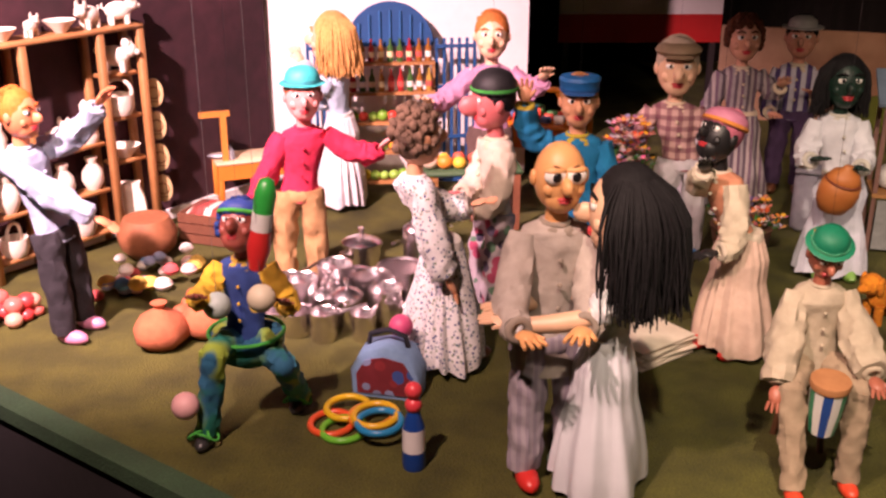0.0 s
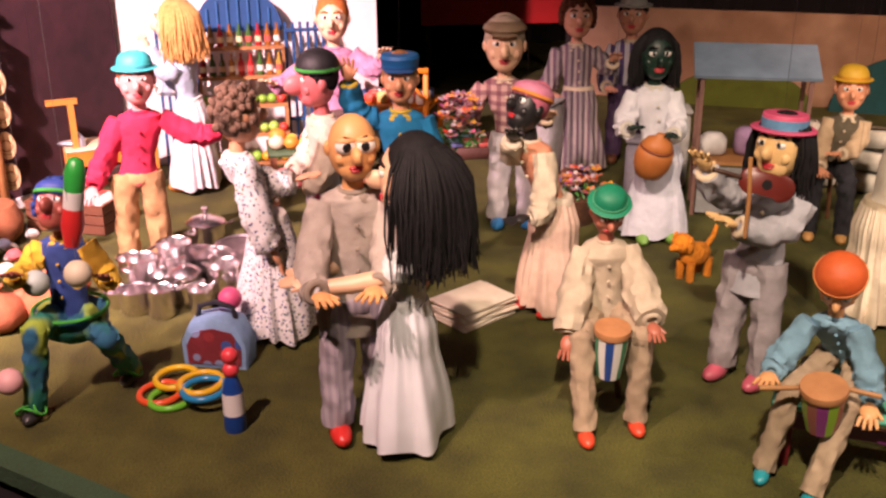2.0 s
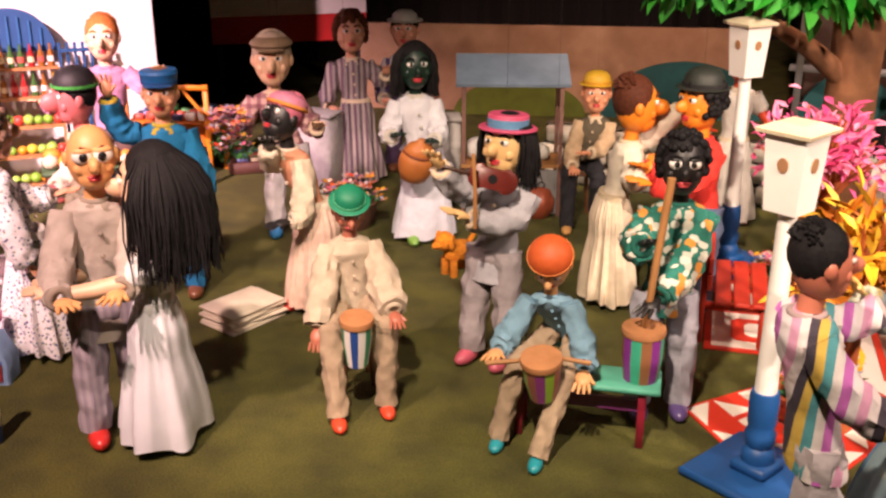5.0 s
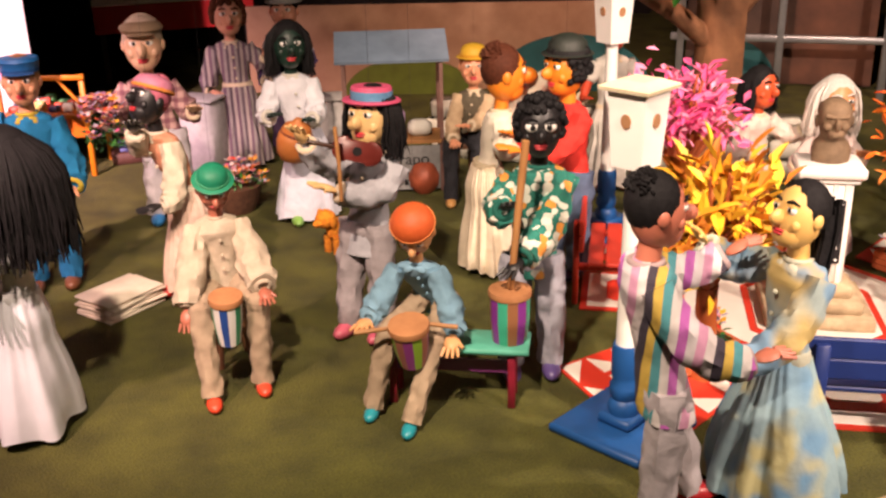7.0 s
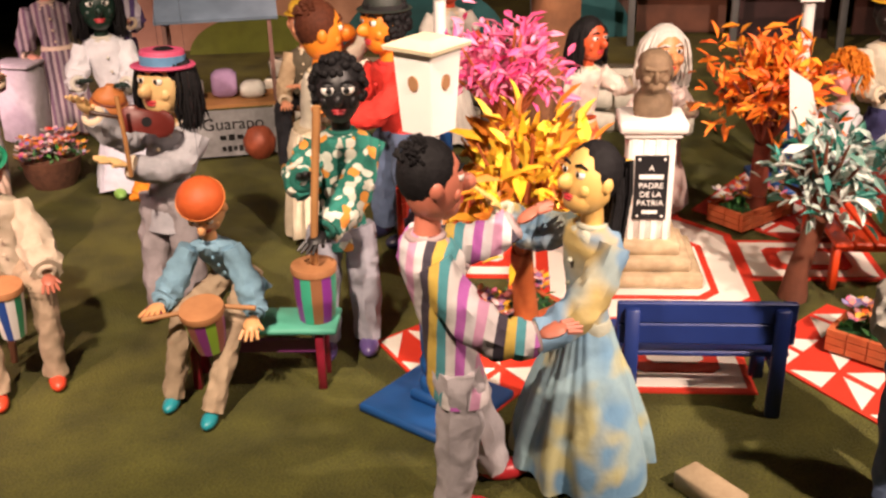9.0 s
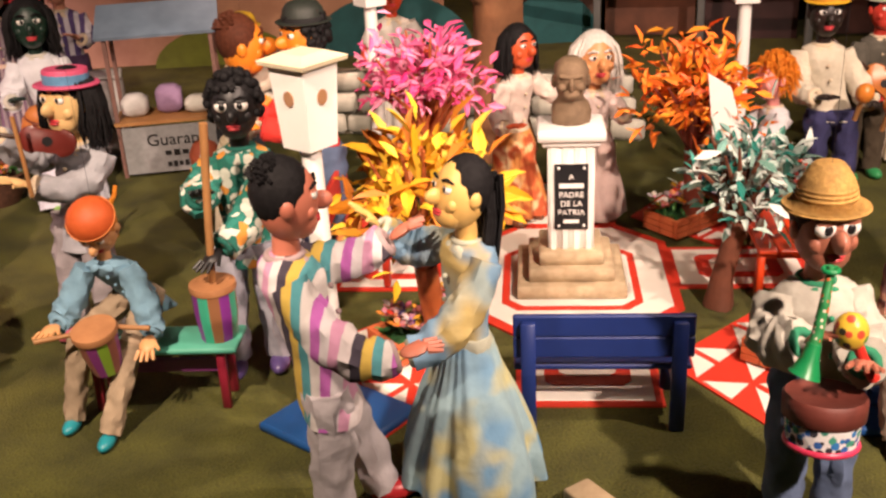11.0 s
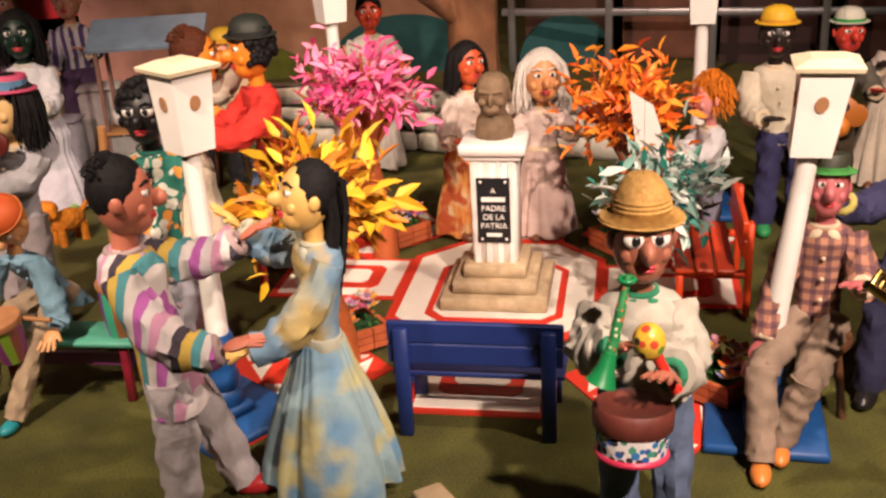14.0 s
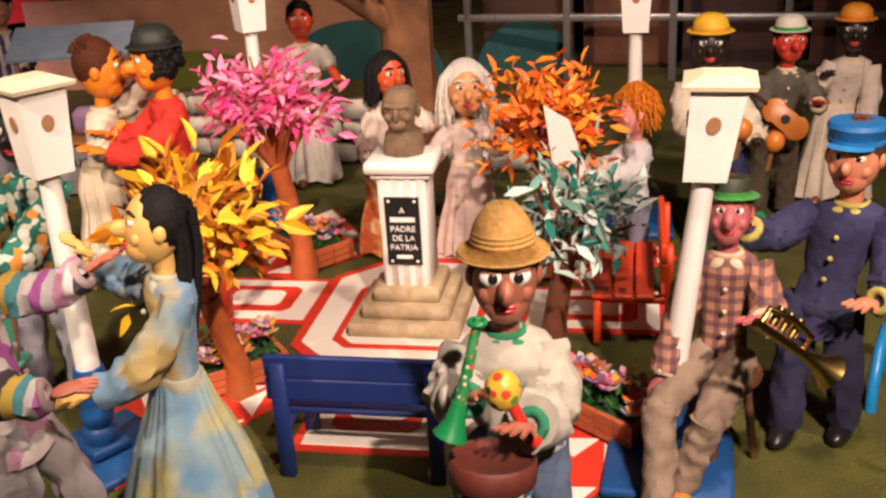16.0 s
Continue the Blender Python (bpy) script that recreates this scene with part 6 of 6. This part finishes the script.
t = thing("sewing_table", "orange wooden work table with pale top", "table", pose(0.73, 4.06, 0, 0, 0, 20))
s = Shape()
s.box((0, 0, 0.19), (0.34, 0.16, 0.012), 0, 0, 0.003)
part("tabletop", s, plain((0.66, 0.5, 0.3), 0.6), t, "pale top")
s = Shape()
s.box((0, -0.07, 0.155), (0.33, 0.012, 0.055))
part("apron", s, paint((0.62, 0.2, 0.03)), t)
for x in (-0.155, 0.155):
    for y in (-0.065, 0.065):
        s = Shape()
        s.box((x, y, 0.092), (0.02, 0.02, 0.184), 0, 0, 0.002)
        part("leg", s, paint((0.62, 0.2, 0.03)), t)
s = Shape()
s.box((-0.13, -0.045, 0.28), (0.022, 0.022, 0.168))
s.box((-0.16, -0.045, 0.373), (0.11, 0.024, 0.018))
part("arm", s, paint((0.62, 0.25, 0.05)), t)
s = Shape()
s.tube([(0, 0, 0.0), (0.0, 0, 0.03), (-0.012, 0, 0.05)], [0.018, 0.014, 0.008], 0, 10)
s.ball((-0.04, 0, 0.012), (0.05, 0.016, 0.01), 0, 12, 6)
piece("iron_model", "small grey metal press on the work table", "tool", s, steel, pose(0.64, 3.99, 0.197))

# bar stall with arch, bottles and fruit
blue_iron = paint((0.015, 0.07, 0.2), 0.5)
t = thing("market_stall", "blue arched market stall with railings and stepped shelves", "stall", pose(1.23, 4.3, 0, 0, 0, 5))
s = Shape()
arc = [(0.17 * math.cos(math.pi * i / 24), 0.56 + 0.17 * math.sin(math.pi * i / 24)) for i in range(25)]
s.loft([[(x, 0.02, z) for x, z in arc], [(x, 0.0, z) for x, z in arc]])
part("arch_panel", s, blue_iron, t, "round blue arch panel")
for k in range(7):
    s = Shape()
    x = -0.12 + 0.04 * k
    s.tube([(x, -0.006, 0.56), (x, -0.006, 0.56 + math.sqrt(0.17 ** 2 - x * x) - 0.03)], [0.005, 0.005], 0, 6)
    part("bar", s, paint((0.03, 0.12, 0.3)), t)
for sgn, x0, x1 in ((-1, -0.32, -0.18), (1, 0.18, 0.33)):
    for k in range(6):
        s = Shape()
        x = x0 + (x1 - x0) * k / 5
        s.box((x, -0.01, 0.3), (0.012, 0.01, 0.6 - 0.02))
        part("railing_bar", s, blue_iron, t)
    for z in (0.02, 0.2, 0.4, 0.56):
        s = Shape()
        s.box(((x0 + x1) / 2, -0.022, z), (x1 - x0 + 0.01, 0.01, 0.014))
        part("rail", s, blue_iron, t)
for k in range(5):
    s = Shape()
    s.box((0, -0.03 - 0.03 * (4 - k), 0.06 + 0.11 * k), (0.34, 0.045, 0.012))
    part("shelf", s, wood, t)
    for sx in (-0.165, 0.165):
        s = Shape()
        s.box((sx, -0.03 - 0.03 * (4 - k), 0.027 + 0.055 * k), (0.012, 0.028, 0.054 + 0.11 * k))
        part("support", s, wood, t)
st = pose(1.23, 4.3, 0, 0, 0, 5)
rng = random.Random(11)
for k in range(5):
    for i in range(9):
        s = Shape()
        x, y, z = -0.15 + 0.037 * i, -0.03 - 0.03 * (4 - k), 0.0665 + 0.11 * k
        if k >= 3:
            s.lathe([(0.012, 0), (0.0135, 0.012), (0.0125, 0.05), (0.005, 0.068), (0.005, 0.088)], 0, 12)
            s.lathe([(0.0137, 0.018), (0.0137, 0.04)], 1, 12)
            piece("bottle", "small glass bottle with pale label on the stall", "bottle", s, [plain(rng.choice([(0.05, 0.12, 0.03), (0.25, 0.1, 0.02), (0.4, 0.25, 0.05), (0.3, 0.02, 0.02)]), 0.15, vary=0.1), paint(rng.choice([(0.7, 0.6, 0.35), (0.6, 0.1, 0.08), (0.7, 0.68, 0.6)]))], st @ pose(x, y, z), "bottles on the stall")
        else:
            r = rng.uniform(0.017, 0.024)
            s.ball((0, 0, r * 0.95), (r, r, r * 0.95), 0, 12, 8)
            s.tube([(0, 0, r * 1.8), (0.002, 0, r * 2.2)], [0.0025, 0.002], 1, 5)
            piece("fruit", "round bright fruit on the stall's shelf", "fruit", s, [paint(rng.choice([(0.2, 0.4, 0.04), (0.7, 0.3, 0.02), (0.65, 0.06, 0.04), (0.7, 0.55, 0.05), (0.3, 0.5, 0.08)]), 0.4), stems], st @ pose(x, y, z), "fruit on the stall")
t = thing("counter", "low dark wooden counter with green top", "counter", pose(1.52, 3.82, 0, 0, 0, 5))
s = Shape()
s.box((0, 0, 0.215), (0.36, 0.2, 0.016), 0, 0, 0.003)
part("top", s, plain((0.05, 0.1, 0.04), 0.7), t, "dark green top")
for x in (-0.16, 0.16):
    for y in (-0.085, 0.085):
        s = Shape()
        s.box((x, y, 0.1035), (0.022, 0.022, 0.207))
        part("leg", s, plain((0.2, 0.07, 0.03), 0.7), t)
for k in range(12):
    s = Shape()
    r = rng.uniform(0.018, 0.03)
    s.ball((0, 0, r * 0.95), (r * 1.1, r, r * 0.95), 0, 12, 8)
    piece("fruit", "orange and yellow fruit spread on the counter", "fruit", s, paint(rng.choice([(0.7, 0.25, 0.03), (0.7, 0.5, 0.05), (0.6, 0.1, 0.05), (0.6, 0.5, 0.35)]), 0.5), pose(1.38 + 0.052 * (k % 6), 3.76 + 0.08 * (k // 6), 0.2235), "fruit on the counter")

# orange vendor's stand
t = thing("vendor_stand", "orange wooden vendor's stand with goods", "stand", pose(1.84, 4.34, 0, 0, 0, -20))
om = paint((0.68, 0.22, 0.01), 0.5)
s = Shape()
s.box((0, 0, 0.25), (0.36, 0.24, 0.014), 0, 0, 0.003)
part("tabletop", s, om, t)
for x in (-0.17, 0.17):
    for y in (-0.105, 0.105):
        s = Shape()
        h = 0.42 if y < 0 else 0.25
        s.box((x, y * 1.12, h / 2), (0.02, 0.02, h), 0, 0, 0.002)
        part("leg", s, om, t)
s = Shape()
s.box((0, -0.132, 0.41), (0.37, 0.014, 0.02), 0, 0, 0.002)
part("rail", s, om, t)
s = Shape()
s.tube([(0.16, -0.132, 0.3), (0.08, -0.132, 0.4)], [0.007, 0.007], 0, 8)
part("brace", s, om, t)
s = Shape()
s.box((0, -0.1, 0.2), (0.34, 0.01, 0.08))
part("front_panel", s, paint((0.55, 0.14, 0.01)), t)
vs = pose(1.84, 4.34, 0, 0, 0, -20)
for k in range(18):
    s = Shape()
    s.box((0, 0, 0.012), (0.04, 0.03, 0.024 + 0.01 * (k % 3)), 0, 0, 0.004)
    piece("packet", "small bright packet on the vendor's stand", "packet", s, paint(rng.choice([(0.1, 0.35, 0.12), (0.65, 0.1, 0.06), (0.7, 0.6, 0.2), (0.1, 0.2, 0.45), (0.7, 0.68, 0.62)]), 0.4), vs @ pose(-0.14 + 0.055 * (k % 6), -0.06 + 0.06 * (k // 6), 0.2575 + 0.005 * (k % 3), 0, 0, rng.uniform(-20, 20)), "packets on the stand")
for k in range(10):
    s = Shape()
    s.box((0, 0, 0.008), (0.05, 0.04, 0.016), 0, 0, 0.002)
    piece("booklet", "small booklet on the low dark tray", "booklet", s, paint(rng.choice([(0.1, 0.25, 0.3), (0.5, 0.1, 0.08), (0.5, 0.45, 0.3), (0.1, 0.12, 0.3)]), 0.5), pose(2.1 + 0.06 * (k % 3), 4.32 + 0.06 * (k // 3), 0.0505), "booklets")
s = Shape()
s.box((0, 0, 0.025), (0.24, 0.26, 0.05), 0, 0, 0.005)
piece("tray", "low dark wooden tray on the floor", "tray", s, plain((0.08, 0.03, 0.02), 0.7), pose(2.16, 4.41, 0, 0, 0, 0))

t = thing("newspaper_stack", "stack of folded cream newspapers on the carpet", "newspapers", pose(1.96, 2.76, 0, 0, 0, 35))
for k in range(7):
    s = Shape()
    s.box((0.006 * (k % 3), 0.004 * (k % 2), 0.0042 + 0.0082 * k), (0.2, 0.15, 0.008), 0, 6 * math.sin(k * 2.1), 0.002)
    part("newspaper", s, plain((0.72, 0.64, 0.52), 0.85, 0.0, 40.0, 0.2, 0.3), t)
s = Shape()
s.ball((0, 0.02, 0.075), (0.035, 0.06, 0.038), 0, 14, 10)
for x in (-0.02, 0.02):
    for y in (-0.02, 0.06):
        s.tube([(x, y, 0), (x, y, 0.06)], [0.013, 0.014], 0, 8)
s.ball((0, -0.045, 0.125), (0.03, 0.036, 0.032), 0, 14, 10)
s.ball((0, -0.078, 0.118), (0.014, 0.02, 0.013), 0, 10, 8)
for x in (-0.03, 0.03):
    s.ball((x, -0.04, 0.125), (0.008, 0.014, 0.028), 0, 8, 6)
s.tube([(0, 0.07, 0.09), (0, 0.1, 0.12), (0, 0.11, 0.15)], [0.01, 0.008, 0.006], 0, 8)
piece("toy_dog", "orange fuzzy toy dog standing on the carpet", "toy dog", s, plain((0.66, 0.22, 0.01), 0.9, 0.0, 70.0, 0.45, 1.0, 8.0, 0.012), pose(2.66, 2.95, 0, 0, 0, -60))
for x, y, seed in ((2.42, 3.5, 31),):
    t = thing("flower_basket", "round dark basket under bright flowers", "basket", pose(x, y, 0))
    s = Shape()
    s.lathe([(0.07, 0), (0.09, 0.04), (0.1, 0.09), (0.104, 0.1)], 0, 24)
    part("body", s, plain((0.14, 0.06, 0.03), 0.8, 0.0, 60.0, 0.5, 0.8), t)
    posy("flowers", "heap of bright mixed paper flowers in the basket", pose(x, y, 0), (0.2, 0.2), 60, seed, 0.1, 0.07)
posy("bouquet", "bunch of red and orange paper flowers held by the seller", pose(2.0, 3.36, 0.33, 0, 0, 0), (0.12, 0.1), 45, 33, 0.0, 0.17)

# drinks kiosk
t = thing("drinks_kiosk", "drinks kiosk with blue-grey awning and lettered front", "kiosk", pose(3.05, 3.53, 0, 0, 0, -16))
s = Shape()
s.box((0, 0, 0.545), (0.42, 0.2, 0.012), 0, 0, 0.0, Euler((radians(24), 0, 0)).to_matrix())
part("awning", s, plain((0.17, 0.23, 0.31), 0.8, 0.0, 20.0, 0.2, 0.2), t, "blue-grey awning board", smooth=False)
for x in (-0.18, 0.18):
    for y, h in ((-0.07, 0.505), (0.09, 0.575)):
        s = Shape()
        s.box((x, y, h / 2), (0.014, 0.014, h))
        part("post", s, plain((0.2, 0.1, 0.08), 0.7), t)
s = Shape()
s.box((0, 0.0, 0.2), (0.38, 0.18, 0.012))
part("shelf", s, wood, t)
s = Shape()
s.box((0, -0.085, 0.1), (0.34, 0.01, 0.17))
front = part("front_panel", s, plain((0.25, 0.25, 0.25), 0.7), t, "grey lettered panel", smooth=False)
cu = bpy.data.curves.new("letters", "FONT")
cu.body, cu.size, cu.align_x, cu.extrude = "Guarapo", 0.062, "CENTER", 0.001
cu.materials.append(paint(BLACK))
ob = new("lettering", cu)
ob.parent = front
ob.matrix_local = pose(0.02, -0.0915, 0.115, 90, 0, 0)
for k, (w, x) in enumerate(((0.15, 0.04), (0.1, 0.02))):
    s = Shape()
    for i in range(5):
        s.box((x - w / 2 + w * (i + 0.5) / 5, -0.0915, 0.085 - 0.042 * k), (w / 5 * 0.72, 0.002, 0.016 + 0.006 * (i % 2)))
    part("lettering", s, paint(BLACK), front, smooth=False)
for k, (x, y, c, wz) in enumerate(((-0.12, 0.0, (0.6, 0.58, 0.56), 0.08), (0.0, 0.02, (0.32, 0.2, 0.34), 0.1), (0.1, -0.01, (0.58, 0.56, 0.5), 0.06))):
    s = Shape()
    s.box((0, 0, wz / 2), (0.09, 0.08, wz), 0, 0, 0.018)
    piece("cushion", "soft cloth cushion lying on the kiosk shelf", "cushion", s, cloth(c), pose(3.05, 3.53, 0, 0, 0, -16) @ pose(x, y, 0.206), "shelf cushions")
for k, (x, y, sx, sy, sz, c) in enumerate(((2.86, 3.85, 0.16, 0.12, 0.3, (0.55, 0.52, 0.5)), (2.72, 3.72, 0.1, 0.1, 0.22, (0.4, 0.4, 0.46)), (2.4, 4.05, 0.16, 0.12, 0.3, (0.52, 0.5, 0.5)))):
    s = Shape()
    s.box((0, 0, sz / 2), (sx, sy, sz), 0, 0, 0.02)
    s.box((0, 0, sz + 0.006), (sx * 1.04, sy * 1.04, 0.016), 0, 3, 0.005)
    piece("draped_box", "box draped in pale grey cloth", "box", s, cloth(c), pose(x, y, 0, 0, 0, -14 * (k + 1)), "draped boxes")
s = Shape()
s.lathe([(0.03, 0), (0.055, 0.03), (0.06, 0.07), (0.04, 0.11), (0.02, 0.12)], 0, 20)
piece("clay_jug", "round dark red clay jug by the kiosk", "jug", s, plain((0.32, 0.07, 0.03), 0.6), pose(3.13, 3.42, 0))

# stone wall, painted hills, big tree, far window
rng = random.Random(8)
wall = slab("wall_4", (3.34, 3.89), (4.6, 2.91), 0, 0.25, 0.06, plain((0.10, 0.08, 0.05), 0.9), "low dry-stone garden wall")
stone_w = plain((0.6, 0.57, 0.48), 0.85, 0.0, 30.0, 0.45, 0.5, 6.0, name="pale_stone")
L = math.hypot(1.26, 0.98)
ang = math.degrees(math.atan2(-0.98, 1.26))
for row in range(3):
    x = -0.03 * (row % 2)
    while x < L:
        w = rng.uniform(0.1, 0.2)
        s = Shape()
        s.box((0, 0, 0), (w - 0.008, 0.03, rng.uniform(0.074, 0.084)), 0, 0, 0.016)
        ob = part("stone", s, stone_w, wall)
        ob.matrix_world = pose(3.34, 3.89, 0, 0, 0, ang) @ pose(x + w / 2, -0.036, 0.044 + 0.085 * row, rng.uniform(-4, 4), rng.uniform(-5, 5), 0)
        x += w


def hill(label, p, q, w, h, mat, tilt=0.0):
    s = Shape()
    out = [(w / 2 * math.cos(math.pi * i / 30), h * math.sin(math.pi * i / 30)) for i in range(31)]
    s.loft([[(x, 0.012, z) for x, z in out], [(x, -0.012, z) for x, z in out]])
    dx, dy = q[0] - p[0], q[1] - p[1]
    piece("painted_hill", label, "scenery", s, mat, pose(p[0], p[1], 0, 0, 0, math.degrees(math.atan2(dy, dx))), "painted hills", smooth=False)


hill("flat teal painted hill cut-out against the partition", (4.42, 4.74), (4.72, 4.62), 0.85, 0.3, plain((0.015, 0.10, 0.11), 0.8, 0.0, 15.0, 0.25))
hill("flat green painted hill cut-out against the partition", (3.62, 5.04), (4.0, 4.89), 0.7, 0.19, plain((0.12, 0.15, 0.015), 0.8, 0.0, 15.0, 0.25))
hill("flat teal painted hill cut-out against the partition", (5.2, 4.44), (5.5, 4.32), 0.5, 0.26, plain((0.015, 0.10, 0.11), 0.8, 0.0, 15.0, 0.25))
t = thing("tree", "large brown papier-mache tree with bright green leaves", "tree", pose(4.12, 3.0, 0))
bark = plain((0.2, 0.085, 0.035), 0.85, 0.0, 18.0, 0.4, 0.6, 5.0, 0.01, name="brown_bark")
s = Shape()
s.tube([(0, 0, 0), (0, 0, 0.15), (0, 0, 0.5), (0.0, 0, 0.75), (0.02, 0, 1.1)], [0.13, 0.095, 0.085, 0.085, 0.07], 0, 18, 0.18)
part("trunk", s, bark, t)
for pts, r in (([(-0.02, 0, 0.55), (-0.2, -0.02, 0.68), (-0.42, -0.03, 0.8)], 0.04), ([(0.0, 0, 0.6), (0.15, 0, 0.75), (0.24, 0, 0.95)], 0.04), ([(0, 0, 0.7), (-0.1, -0.05, 0.9), (-0.2, -0.1, 1.1)], 0.04)):
    s = Shape()
    s.tube(pts, [r, r * 0.8, r * 0.55], 0, 12, 0.18)
    part("limb", s, bark, t)
s = Shape()
rng = random.Random(15)
for c, r in (((-0.3, -0.15, 0.98), 0.3), ((0.2, -0.05, 1.06), 0.3), ((-0.6, 0, 0.98), 0.22)):
    for k in range(300):
        v = Vector((rng.gauss(0, 1), rng.gauss(0, 1), rng.gauss(0, 0.6))).normalized() * r * rng.uniform(0.5, 1)
        v.z *= 0.55
        leaf(s, Vector(c) + v, v + Vector((0, 0, -0.1)), rng.uniform(0.07, 0.12), rng, 0.55)
place("crown", s, per_island("green_leaves", [(0.02, 0.3, 0.02), (0.06, 0.42, 0.04), (0.02, 0.2, 0.03)]), t, kind="stuff", smooth=False)

t = thing("window_1", "grey steel framed glazed wall beyond the stage", "window", pose(4.9, 4.45, 0, 0, 0, math.degrees(math.atan2(-0.58, 0.8))))
tagged(t, kind="structure")
for x in (0.0, 0.49, 0.99, 1.5, 2.2):
    s = Shape()
    s.box((x, 0, 0.75), (0.035, 0.04, 1.5), 0, 0, 0.004)
    part("frame", s, steel, t)
for z in (0.3, 1.1):
    s = Shape()
    s.box((1.1, -0.004, z), (2.3, 0.03, 0.035), 0, 0, 0.004)
    part("rail", s, steel, t)
for k, (x, c) in enumerate(((0.25, (0.06, 0.03, 0.02)), (0.75, (0.14, 0.055, 0.03)), (1.25, (0.05, 0.02, 0.02)), (1.85, (0.1, 0.04, 0.03)))):
    s = Shape()
    s.box((x, 0.25 + 0.1 * (k % 2), 0.6), (0.46, 0.03, 1.2))
    part("panel", s, plain(c, 0.6, 0.0, 10.0, 0.4, 0.2), t, "dark brown wooden panel")
s = Shape()
s.box((0, 0, 0.375), (0.88, 0.03, 0.15))
piece("painted_board", "white board with a broad red lower band", "board", s, paint((0.5, 0.012, 0.012), 0.6), pose(2.53, 5.9, 0), smooth=False)
s = Shape()
s.box((0, 0, 0.85), (0.88, 0.03, 0.796))
piece("painted_board", "plain white upper display board", "board", s, whitewash, pose(2.53, 5.9, 0), smooth=False)
for x in (-0.4, 0.4):
    s = Shape()
    s.box((0, 0, 0.15), (0.03, 0.03, 0.299))
    piece("board_post", "dark post under the painted board", "post", s, plain((0.03, 0.02, 0.02), 0.7), pose(2.53 + x, 5.9, 0), "board posts")
